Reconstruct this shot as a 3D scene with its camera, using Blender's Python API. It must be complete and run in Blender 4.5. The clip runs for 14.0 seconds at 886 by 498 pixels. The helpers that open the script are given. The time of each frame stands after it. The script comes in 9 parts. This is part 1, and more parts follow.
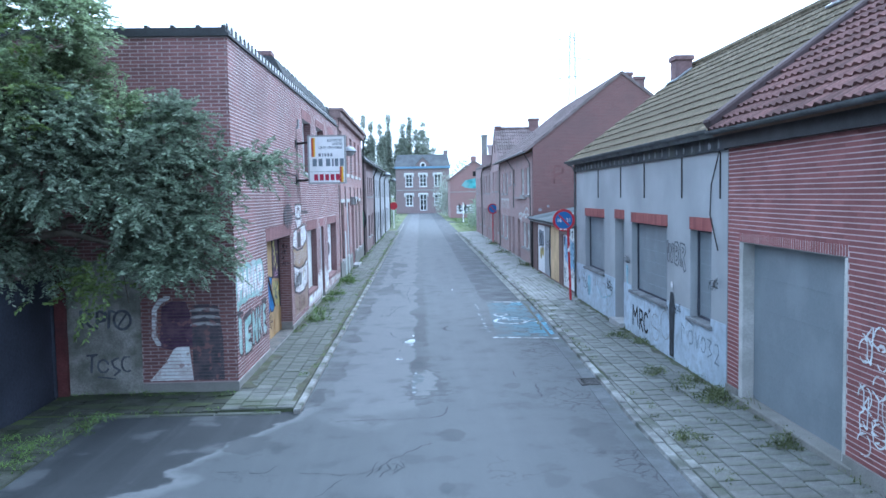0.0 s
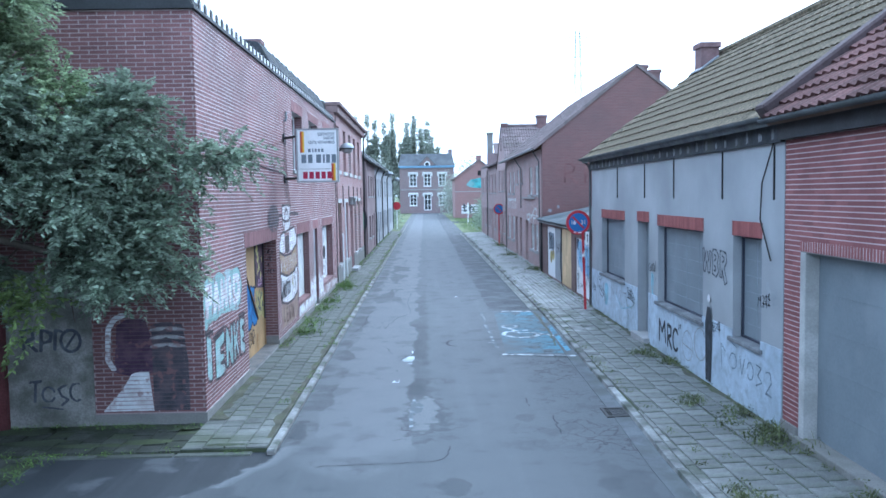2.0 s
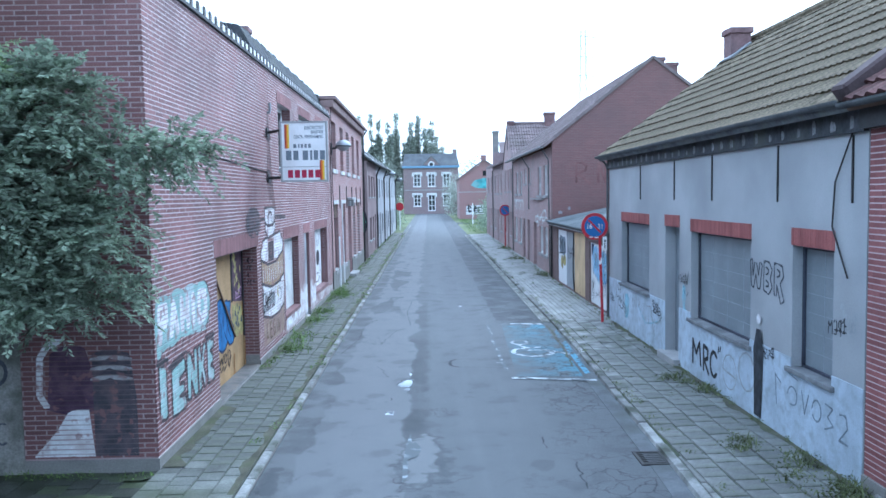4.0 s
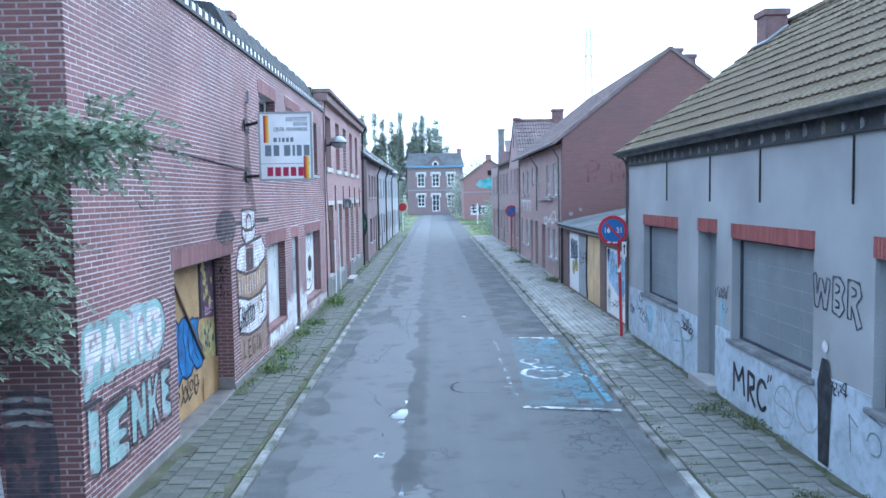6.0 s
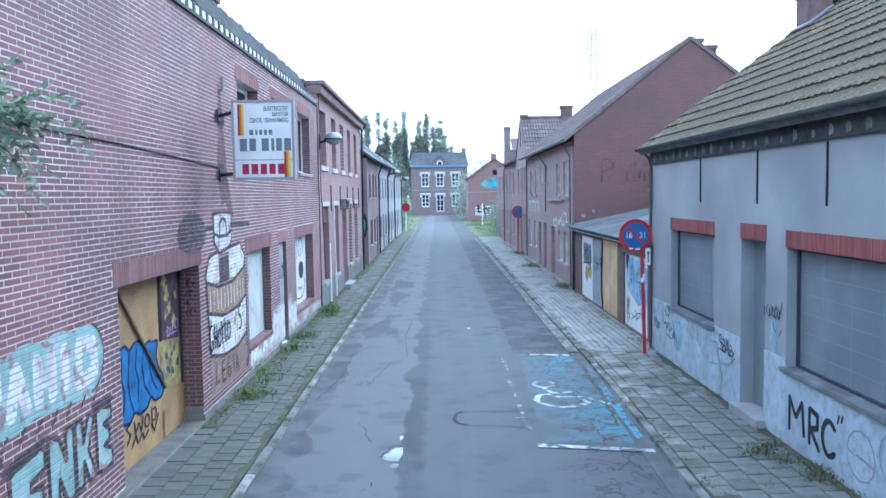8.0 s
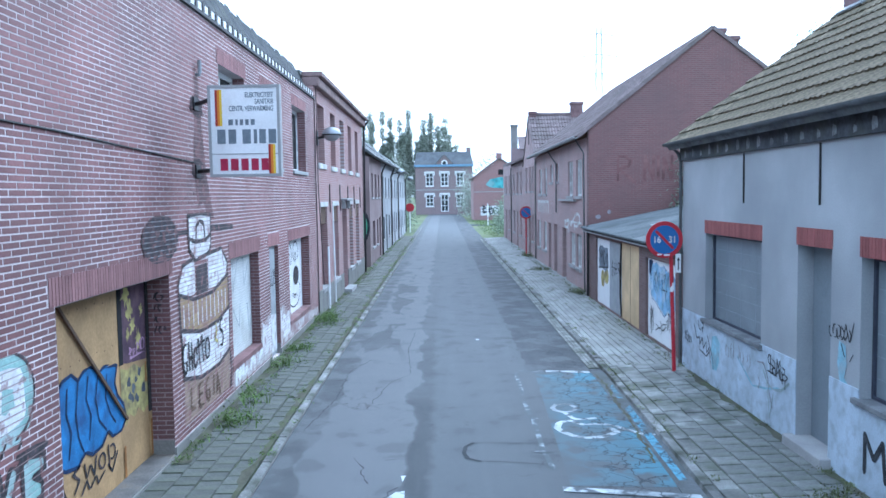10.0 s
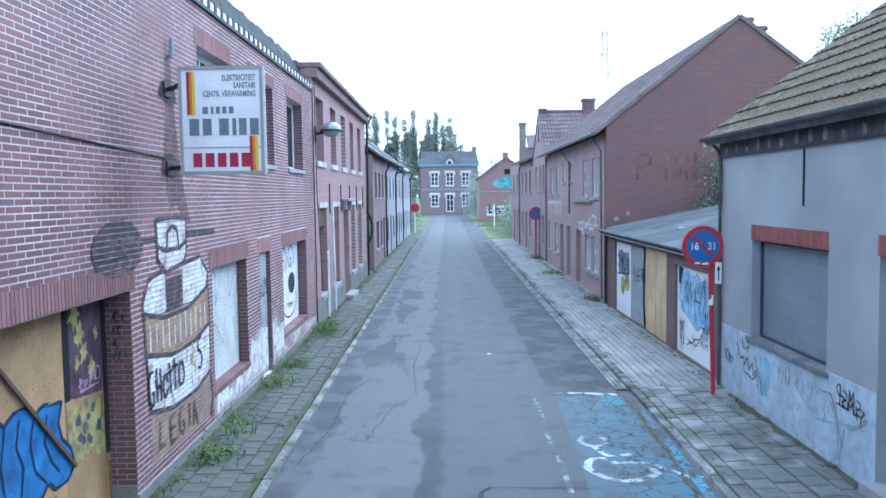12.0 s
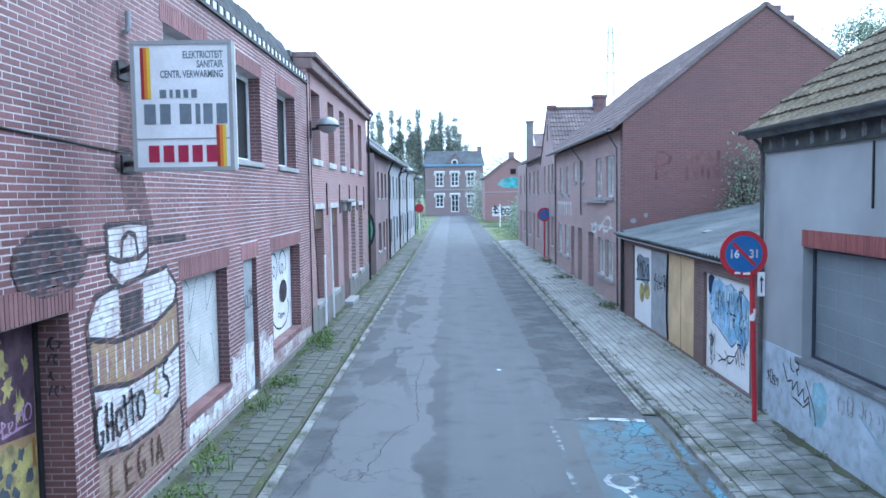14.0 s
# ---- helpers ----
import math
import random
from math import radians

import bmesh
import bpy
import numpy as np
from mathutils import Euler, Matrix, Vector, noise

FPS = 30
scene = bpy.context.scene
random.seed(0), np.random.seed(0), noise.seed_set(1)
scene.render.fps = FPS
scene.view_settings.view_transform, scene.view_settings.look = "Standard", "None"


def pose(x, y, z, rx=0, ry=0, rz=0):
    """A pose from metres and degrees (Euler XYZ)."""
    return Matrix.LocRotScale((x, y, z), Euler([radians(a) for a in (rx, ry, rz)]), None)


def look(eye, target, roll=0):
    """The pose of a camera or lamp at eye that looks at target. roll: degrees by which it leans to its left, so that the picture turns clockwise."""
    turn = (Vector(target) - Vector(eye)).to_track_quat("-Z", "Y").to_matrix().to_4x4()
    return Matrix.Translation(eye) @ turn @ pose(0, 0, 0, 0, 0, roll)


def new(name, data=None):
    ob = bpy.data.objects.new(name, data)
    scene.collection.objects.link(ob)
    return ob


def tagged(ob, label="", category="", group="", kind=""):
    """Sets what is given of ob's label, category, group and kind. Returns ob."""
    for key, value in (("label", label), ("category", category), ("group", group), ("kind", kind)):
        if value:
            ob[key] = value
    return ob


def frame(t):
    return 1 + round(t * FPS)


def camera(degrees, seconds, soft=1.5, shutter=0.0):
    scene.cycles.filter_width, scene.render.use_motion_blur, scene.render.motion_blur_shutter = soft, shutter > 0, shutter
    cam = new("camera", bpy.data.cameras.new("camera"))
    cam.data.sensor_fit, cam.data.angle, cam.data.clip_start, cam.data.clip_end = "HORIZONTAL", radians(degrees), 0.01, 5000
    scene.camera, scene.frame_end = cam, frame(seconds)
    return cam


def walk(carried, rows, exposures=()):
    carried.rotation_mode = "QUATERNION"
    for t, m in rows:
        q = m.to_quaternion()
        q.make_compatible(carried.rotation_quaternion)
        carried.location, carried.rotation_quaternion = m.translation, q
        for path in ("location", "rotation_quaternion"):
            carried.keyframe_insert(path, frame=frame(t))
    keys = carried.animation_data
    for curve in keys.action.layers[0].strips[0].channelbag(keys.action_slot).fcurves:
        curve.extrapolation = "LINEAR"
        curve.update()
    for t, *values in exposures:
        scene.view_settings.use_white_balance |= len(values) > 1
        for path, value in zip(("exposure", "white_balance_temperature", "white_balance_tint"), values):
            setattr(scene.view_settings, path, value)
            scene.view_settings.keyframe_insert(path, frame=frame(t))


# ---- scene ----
cam = camera(58.4, 14.0, 1.6)
METRES, EYE, TILT, LEAN, TURN = 12.406, 3.3, -0.2, 0.0, -1.6
ROWS = [
    (0.0, 0.0, 0.0, 0.0, -0.06, -3.67, 1.0),
    (0.5, 0.0007, 0.0377, 0.0001, 0.02, -3.67, 0.98),
    (1.0, 0.0015, 0.0763, 0.0004, 0.11, -3.68, 0.99),
    (1.5, 0.0023, 0.1164, 0.0005, 0.19, -3.68, 0.98),
    (2.0, 0.0031, 0.1572, 0.0011, 0.28, -3.69, 0.96),
    (2.5, 0.0039, 0.1982, 0.0013, 0.37, -3.68, 0.97),
    (3.0, 0.0043, 0.2389, 0.0019, 0.44, -3.67, 0.96),
    (5.5, 0.0092, 0.4342, 0.0039, 0.88, -3.65, 0.93),
    (6.0, 0.0098, 0.4731, 0.0044, 0.95, -3.65, 0.94),
    (6.5, 0.0103, 0.5113, 0.0051, 1.04, -3.66, 0.91),
    (7.0, 0.0102, 0.5495, 0.0056, 1.12, -3.66, 0.92),
    (7.5, 0.0106, 0.587, 0.0062, 1.21, -3.66, 0.91),
    (8.0, 0.0107, 0.6225, 0.0066, 1.28, -3.66, 0.9),
    (10.5, 0.001, 0.7819, 0.0068, 1.68, -3.66, 0.86),
    (11.0, -0.0018, 0.8146, 0.007, 1.77, -3.67, 0.84),
    (11.5, -0.0045, 0.8469, 0.0078, 1.84, -3.68, 0.81),
    (12.0, -0.0069, 0.8787, 0.0086, 1.93, -3.67, 0.81),
    (12.5, -0.009, 0.91, 0.0091, 2.01, -3.66, 0.8),
    (13.0, -0.0102, 0.9389, 0.0093, 2.1, -3.66, 0.79),
    (13.5, -0.011, 0.9689, 0.0091, 2.18, -3.65, 0.81),
    (14.0, -0.0115, 0.9991, 0.0095, 2.28, -3.65, 0.81),
]
walk(cam, [(t, pose(0, 0, EYE, TILT, LEAN, TURN) @ pose(METRES * x, METRES * y, METRES * z, 90 + pitch, roll, yaw)) for t, x, y, z, yaw, pitch, roll in ROWS], [(0.0, 0.98, 4850, 3), (14.0, 0.93, 4850, 3)])

# ---- world and light ----
world = bpy.data.worlds.new("overcast_sky")
scene.world = world
world.use_nodes = True
wt = world.node_tree
wt.nodes.clear()
w_out = wt.nodes.new("ShaderNodeOutputWorld")
w_bg = wt.nodes.new("ShaderNodeBackground")
w_sky = wt.nodes.new("ShaderNodeTexSky")
w_sky.sky_type, w_sky.sun_disc = "NISHITA", False
w_sky.sun_elevation, w_sky.sun_rotation = radians(42), radians(32)
w_sky.air_density, w_sky.dust_density, w_sky.ozone_density = 1.0, 4.0, 1.0
w_hsv = wt.nodes.new("ShaderNodeHueSaturation")
w_hsv.inputs["Saturation"].default_value = 0.30
w_mix = wt.nodes.new("ShaderNodeMixRGB")
w_mix.inputs[0].default_value = 0.72
w_mix.inputs[2].default_value = (8.6, 9.1, 10.0, 1)
w_bg.inputs["Strength"].default_value = 0.15
wt.links.new(w_sky.outputs[0], w_hsv.inputs["Color"])
wt.links.new(w_hsv.outputs[0], w_mix.inputs[1])
wt.links.new(w_mix.outputs[0], w_bg.inputs["Color"])
wt.links.new(w_bg.outputs[0], w_out.inputs["Surface"])
sun = new("sun", bpy.data.lights.new("sun", "SUN"))
sun.data.energy, sun.data.angle, sun.data.color = 1.2, radians(50), (1.0, 0.97, 0.94)
sun.matrix_world = look((45, 85, 70), (0, 20, 0))


# ---- materials ----
def mat(name, col, rough=0.8, metal=0.0, var=0.15, scale=6.0, grain=60.0, bump=0.3, dist=0.004, rand=0.0, island=0.0,
        stain=None, stain_scale=0.7, stain_amt=0.0, spec=0.3, courses=None):
    """A principled material with colour variation at two scales, fine relief, and optional stains."""
    m = bpy.data.materials.new(name)
    m.use_nodes = True
    nt = m.node_tree
    b = nt.nodes["Principled BSDF"]
    b.inputs["Roughness"].default_value, b.inputs["Metallic"].default_value = rough, metal
    b.inputs["Specular IOR Level"].default_value = spec
    co = nt.nodes.new("ShaderNodeTexCoord").outputs["Object"]

    def noi(s, detail=4.0):
        n = nt.nodes.new("ShaderNodeTexNoise")
        n.inputs["Scale"].default_value, n.inputs["Detail"].default_value = s, detail
        nt.links.new(co, n.inputs["Vector"])
        return n.outputs["Fac"]

    def mix(kind, fac, a, c):
        n = nt.nodes.new("ShaderNodeMixRGB")
        n.blend_type = kind
        for k, v in ((0, fac), (1, a), (2, c)):
            if isinstance(v, bpy.types.NodeSocket):
                nt.links.new(v, n.inputs[k])
            elif k:
                n.inputs[k].default_value = (*v, 1)
            else:
                n.inputs[k].default_value = v
        return n.outputs[0]

    def ramp(f, lo, hi, a, c):
        n = nt.nodes.new("ShaderNodeMapRange")
        nt.links.new(f, n.inputs[0])
        for k, v in zip((1, 2, 3, 4), (lo, hi, a, c)):
            n.inputs[k].default_value = v
        return n.outputs[0]

    def grey(f):
        n = nt.nodes.new("ShaderNodeCombineColor")
        for k in range(3):
            nt.links.new(f, n.inputs[k])
        return n.outputs[0]

    c = mix("MULTIPLY", 1.0, col, grey(ramp(noi(scale), 0.3, 0.7, 1 - var, 1 + var)))
    c = mix("MULTIPLY", 1.0, c, grey(ramp(noi(grain, 2.0), 0.3, 0.7, 1 - var * 0.6, 1 + var * 0.6)))
    if rand:
        o = nt.nodes.new("ShaderNodeObjectInfo")
        c = mix("MULTIPLY", 1.0, c, grey(ramp(o.outputs["Random"], 0, 1, 1 - rand, 1 + rand)))
    if island:
        g = nt.nodes.new("ShaderNodeNewGeometry")
        c = mix("MULTIPLY", 1.0, c, grey(ramp(g.outputs["Random Per Island"], 0, 1, 1 - island, 1 + island)))
    if stain:
        c = mix("MIX", ramp(noi(stain_scale, 6.0), 0.47, 0.68, 0.0, stain_amt), c, stain)
    if courses:
        # joint lines: mortar in dark paint, groove shade painted into pale; faces worn through
        sp = nt.nodes.new("ShaderNodeSeparateXYZ")
        nt.links.new(co, sp.inputs[0])
        fr = nt.nodes.new("ShaderNodeMath")
        fr.operation = "FRACT"
        nt.links.new(ramp(sp.outputs["Z"], 0.22, 60.22, 0.0, 1000.0), fr.inputs[0])
        wear_shade = nt.nodes.new("ShaderNodeMath")
        wear_shade.operation = "MULTIPLY"
        nt.links.new(ramp(fr.outputs[0], 0.7, 0.8, 0.0, 1.0), wear_shade.inputs[0])
        nt.links.new(ramp(noi(1.7, 4.0), 0.35, 0.6, 0.35, 0.85), wear_shade.inputs[1])
        c = mix("MIX", wear_shade.outputs[0], c, courses)
        c = mix("MIX", ramp(noi(7.0, 7.0), 0.56, 0.62, 0.0, 0.7), c, (0.24, 0.13, 0.13))
    nt.links.new(c, b.inputs["Base Color"])
    bp = nt.nodes.new("ShaderNodeBump")
    bp.inputs["Strength"].default_value, bp.inputs["Distance"].default_value = bump, dist
    nt.links.new(noi(grain * 1.3, 3.0), bp.inputs["Height"])
    nt.links.new(bp.outputs[0], b.inputs["Normal"])
    return m


def brick_mat(name, c1, c2, mortar, axis="x", width=0.22, height=0.0625, joint=0.011, stain=(0.2, 0.17, 0.17), stain_amt=0.4):
    """Distant brickwork laid by a brick texture at real size; axis is the wall's normal."""
    m = bpy.data.materials.new(name)
    m.use_nodes = True
    nt = m.node_tree
    b = nt.nodes["Principled BSDF"]
    b.inputs["Roughness"].default_value, b.inputs["Specular IOR Level"].default_value = 0.9, 0.2
    co = nt.nodes.new("ShaderNodeTexCoord").outputs["Object"]
    sep, com = nt.nodes.new("ShaderNodeSeparateXYZ"), nt.nodes.new("ShaderNodeCombineXYZ")
    nt.links.new(co, sep.inputs[0])
    nt.links.new(sep.outputs["Y" if axis == "x" else "X"], com.inputs[0])
    nt.links.new(sep.outputs["Z"], com.inputs[1])
    bt = nt.nodes.new("ShaderNodeTexBrick")
    nt.links.new(com.outputs[0], bt.inputs["Vector"])
    for k, v in (("Color1", c1), ("Color2", c2), ("Mortar", mortar)):
        bt.inputs[k].default_value = (*v, 1)
    for k, v in (("Scale", 1.0), ("Mortar Size", joint / 2), ("Mortar Smooth", 0.1), ("Bias", 0.0), ("Brick Width", width), ("Row Height", height)):
        bt.inputs[k].default_value = v
    n = nt.nodes.new("ShaderNodeTexNoise")
    n.inputs["Scale"].default_value, n.inputs["Detail"].default_value = 0.9, 6.0
    nt.links.new(co, n.inputs["Vector"])
    r = nt.nodes.new("ShaderNodeMapRange")
    nt.links.new(n.outputs["Fac"], r.inputs[0])
    for k, v in zip((1, 2, 3, 4), (0.45, 0.75, 0.0, stain_amt)):
        r.inputs[k].default_value = v
    mx = nt.nodes.new("ShaderNodeMixRGB")
    mx.inputs[2].default_value = (*stain, 1)
    nt.links.new(r.outputs[0], mx.inputs[0])
    nt.links.new(bt.outputs["Color"], mx.inputs[1])
    nt.links.new(mx.outputs[0], b.inputs["Base Color"])
    bp = nt.nodes.new("ShaderNodeBump")
    bp.inputs["Strength"].default_value, bp.inputs["Distance"].default_value, bp.invert = 0.5, 0.006, True
    nt.links.new(bt.outputs["Fac"], bp.inputs["Height"])
    nt.links.new(bp.outputs[0], b.inputs["Normal"])
    return m


def leaf_mat(name, col, **kw):
    """A leaf: the plain material, with a third of the light passing through the blade."""
    m = mat(name, col, 0.55, var=0.35, scale=1.4, grain=6, spec=0.3, **kw)
    nt = m.node_tree
    b, out = nt.nodes["Principled BSDF"], nt.nodes["Material Output"]
    tr, mx = nt.nodes.new("ShaderNodeBsdfTranslucent"), nt.nodes.new("ShaderNodeMixShader")
    nt.links.new(b.inputs["Base Color"].links[0].from_socket, tr.inputs["Color"])
    mx.inputs[0].default_value = 0.4
    nt.links.new(b.outputs[0], mx.inputs[1])
    nt.links.new(tr.outputs[0], mx.inputs[2])
    nt.links.new(mx.outputs[0], out.inputs["Surface"])
    return m


def glass_mat(name, tint=(0.03, 0.035, 0.04)):
    m = bpy.data.materials.new(name)
    m.use_nodes = True
    b = m.node_tree.nodes["Principled BSDF"]
    b.inputs["Base Color"].default_value, b.inputs["Roughness"].default_value = (*tint, 1), 0.05
    b.inputs["Specular IOR Level"].default_value = 0.5
    return m


def road_mat():
    """Patched asphalt: three bands of different age with ragged borders, worn spots, damp stains and cracks."""
    m = bpy.data.materials.new("asphalt")
    m.use_nodes = True
    nt = m.node_tree
    b = nt.nodes["Principled BSDF"]
    b.inputs["Specular IOR Level"].default_value = 0.3
    co = nt.nodes.new("ShaderNodeTexCoord").outputs["Object"]
    L = nt.links.new

    def noi(s, detail=4.0, vec=co):
        n = nt.nodes.new("ShaderNodeTexNoise")
        n.inputs["Scale"].default_value, n.inputs["Detail"].default_value = s, detail
        L(vec, n.inputs["Vector"])
        return n.outputs["Fac"]

    def rng(f, lo, hi, a, c):
        n = nt.nodes.new("ShaderNodeMapRange")
        L(f, n.inputs[0])
        for k, v in zip((1, 2, 3, 4), (lo, hi, a, c)):
            n.inputs[k].default_value = v
        return n.outputs[0]

    def mth(op, a, c):
        n = nt.nodes.new("ShaderNodeMath")
        n.operation = op
        for k, v in ((0, a), (1, c)):
            if isinstance(v, bpy.types.NodeSocket):
                L(v, n.inputs[k])
            else:
                n.inputs[k].default_value = v
        return n.outputs[0]

    def mix(fac, a, c, kind="MIX"):
        n = nt.nodes.new("ShaderNodeMixRGB")
        n.blend_type = kind
        for k, v in ((0, fac), (1, a), (2, c)):
            if isinstance(v, bpy.types.NodeSocket):
                L(v, n.inputs[k])
            elif k:
                n.inputs[k].default_value = (*v, 1)
            else:
                n.inputs[k].default_value = v
        return n.outputs[0]

    sep = nt.nodes.new("ShaderNodeSeparateXYZ")
    L(co, sep.inputs[0])
    wob = mth("ADD", sep.outputs["X"], rng(noi(0.7, 9.0), 0.3, 0.7, -0.17, 0.17))
    wob2 = mth("ADD", sep.outputs["X"], rng(noi(2.5, 5.0), 0.3, 0.7, -0.06, 0.06))
    mp = nt.nodes.new("ShaderNodeMapping")
    mp.inputs["Scale"].default_value = (1.5, 0.42, 1)
    L(co, mp.inputs["Vector"])
    lost = rng(noi(0.85, 8.0, mp.outputs[0]), 0.54, 0.555, 0.0, 0.85)
    lost = mth("MULTIPLY", lost, rng(wob, -0.66, -0.6, 1.0, 0.0))
    lost = mth("MULTIPLY", lost, mth("MULTIPLY", rng(sep.outputs["Y"], 25.0, 28.0, 0.0, 1.0), rng(sep.outputs["Y"], 40.0, 52.0, 1.0, 0.1)))
    near = rng(mth("ADD", sep.outputs["Y"], rng(noi(0.6, 6.0), 0.3, 0.7, -1.0, 1.0)), 11.8, 12.3, 0.3, 1.0)
    old = mth("MULTIPLY", mth("MULTIPLY", rng(wob, -0.23, -0.215, 1.0, 0.0), mth("SUBTRACT", 1.0, lost)), near)
    edge = mth("MULTIPLY", rng(wob2, 1.86, 1.9, 0.0, 1.0), rng(sep.outputs["Y"], 24.12, 24.22, 0.0, 1.0))
    seam = mth("MULTIPLY", mth("MULTIPLY", rng(wob, -0.215, -0.17, 0.0, 1.0), rng(wob2, 0.04, 0.16, 1.0, 0.0)), mth("MULTIPLY", rng(sep.outputs["Y"], 14.4, 15.0, 0.0, 1.0), rng(sep.outputs["Y"], 17.0, 32.0, 1.0, 0.15)))
    rim = mth("MULTIPLY", rng(wob, -1.5, -1.46, 1.0, 0.0), rng(sep.outputs["Y"], 12.0, 12.6, 0.0, 1.0))
    c = mix(old, (0.091, 0.099, 0.108), (0.122, 0.129, 0.138))
    c = mix(mth("MULTIPLY", seam, rng(noi(0.5, 5.0), 0.42, 0.48, 0.35, 0.85)), c, (0.04, 0.045, 0.05))
    c = mix(edge, c, (0.050, 0.056, 0.064))
    c = mix(mth("MULTIPLY", edge, rng(noi(1.3, 6.0), 0.5, 0.56, 0.0, 0.5)), c, (0.112, 0.120, 0.131))
    c = mix(mth("MULTIPLY", rim, rng(noi(1.6, 8.0), 0.46, 0.54, 0.25, 0.7)), c, (0.055, 0.061, 0.066))
    fore = mth("MULTIPLY", rng(mth("ADD", sep.outputs["Y"], rng(noi(0.6, 6.0), 0.3, 0.7, -1.0, 1.0)), 11.5, 12.5, 0.75, 0.0), rng(wob, -0.8, 0.4, 1.0, 0.0))
    c = mix(fore, c, (0.068, 0.076, 0.083))
    c = mix(lost, c, (0.066, 0.073, 0.08))
    # the older, darker asphalt of the side street, with a pale worn lip along its border
    bord = mth("SUBTRACT", mth("MULTIPLY", mth("ADD", sep.outputs["X"], 1.93), 0.918), mth("MULTIPLY", mth("SUBTRACT", sep.outputs["Y"], 12.16), 0.398))
    bord = mth("ADD", bord, rng(noi(0.9, 8.0), 0.3, 0.7, -0.32, 0.32))
    here = rng(sep.outputs["Y"], 12.3, 12.4, 1.0, 0.0)
    c = mix(mth("MULTIPLY", mth("MULTIPLY", rng(bord, -0.02, 0.05, 0.0, 1.0), rng(bord, 0.08, 0.3, 1.0, 0.0)), mth("MULTIPLY", here, 0.65)), c, (0.17, 0.178, 0.188))
    c = mix(mth("MULTIPLY", rng(bord, -0.04, 0.0, 0.95, 0.0), here), c, mix(rng(noi(1.1, 8.0), 0.58, 0.64, 0.0, 0.7), (0.03, 0.034, 0.039), (0.095, 0.102, 0.111)))

    def blot(cx, cy, rx, ry, dark):
        """A soft ragged dark spot of damp, worn asphalt."""
        dx, dy = mth("MULTIPLY", mth("SUBTRACT", sep.outputs["X"], cx), 1 / rx), mth("MULTIPLY", mth("SUBTRACT", sep.outputs["Y"], cy), 1 / ry)
        far = mth("SQRT", mth("ADD", mth("MULTIPLY", dx, dx), mth("MULTIPLY", dy, dy)), 0.0)
        return rng(mth("ADD", far, rng(noi(3.5, 6.0), 0.3, 0.7, -0.45, 0.45)), 0.8, 1.05, dark, 0.0)

    for spot in ((-2.3, 10.5, 0.42, 0.5, 0.75), (0.37, 10.75, 0.2, 0.27, 0.7), (1.52, 13.45, 0.15, 0.2, 0.5), (0.24, 8.8, 0.08, 0.22, 0.6), (-1.75, 13.0, 0.13, 0.5, 0.7), (-1.6, 8.2, 0.5, 0.35, 0.5), (2.35, 10.6, 0.3, 0.9, 0.4), (2.2, 8.6, 0.35, 0.5, 0.45)):
        c = mix(blot(*spot), c, (0.05, 0.056, 0.062))
    c = mix(blot(0.05, 13.72, 0.34, 1.2, 0.7), c, (0.05, 0.056, 0.062))
    c = mix(blot(0.02, 13.75, 0.24, 0.95, 0.75), c, (0.16, 0.168, 0.178))
    # long faint wheel streaks, small damp stains, and grain
    st = nt.nodes.new("ShaderNodeMapping")
    st.inputs["Scale"].default_value = (3.0, 0.1, 1)
    L(co, st.inputs["Vector"])
    c = mix(rng(noi(1.0, 4.0, st.outputs[0]), 0.5, 0.75, 0.0, 0.2), c, (0.144, 0.152, 0.163))
    c = mix(rng(noi(1.6, 8.0), 0.58, 0.63, 0.0, 0.28), c, (0.045, 0.05, 0.055))
    c = mix(1.0, c, mix(rng(noi(90, 2.0), 0.25, 0.75, 0.0, 1.0), (0.8, 0.8, 0.8), (1.2, 1.2, 1.2)), "MULTIPLY")
    nd = nt.nodes.new("ShaderNodeTexNoise")
    nd.inputs["Scale"].default_value, nd.inputs["Detail"].default_value = 2.5, 6.0
    L(co, nd.inputs["Vector"])
    wv = mix(0.4, co, nd.outputs["Color"])
    line = mth("ABSOLUTE", mth("SUBTRACT", noi(0.55, 7.0), 0.5), 0.0)
    line2 = mth("ABSOLUTE", mth("SUBTRACT", noi(1.3, 6.0), 0.47), 0.0)
    crack = mth("MULTIPLY", rng(line, 0.0015, 0.004, 1.0, 0.0), rng(noi(0.3, 3.0), 0.52, 0.6, 0.0, 0.5))
    crack2 = mth("MULTIPLY", rng(line2, 0.002, 0.006, 1.0, 0.0), rng(noi(0.45, 3.0), 0.56, 0.64, 0.0, 0.4))
    crack = mth("MAXIMUM", crack, crack2)
    bay = mth("MULTIPLY", rng(sep.outputs["X"], 1.7, 2.3, 0.0, 1.0), rng(sep.outputs["Y"], 30.0, 26.0, 0.0, 1.0))
    vo2 = nt.nodes.new("ShaderNodeTexVoronoi")
    vo2.feature = "DISTANCE_TO_EDGE"
    vo2.inputs["Scale"].default_value = 5.5
    L(wv, vo2.inputs["Vector"])
    craze = mth("MULTIPLY", mth("MULTIPLY", rng(vo2.outputs["Distance"], 0.012, 0.05, 1.0, 0.0), bay), rng(noi(0.7, 3.0), 0.4, 0.5, 0.0, 0.75))
    allc = mth("MAXIMUM", crack, craze)
    c = mix(allc, c, (0.019, 0.021, 0.024))
    L(c, b.inputs["Base Color"])
    L(rng(noi(1.6, 5.0), 0.4, 0.65, 0.72, 0.78), b.inputs["Roughness"])
    bp = nt.nodes.new("ShaderNodeBump")
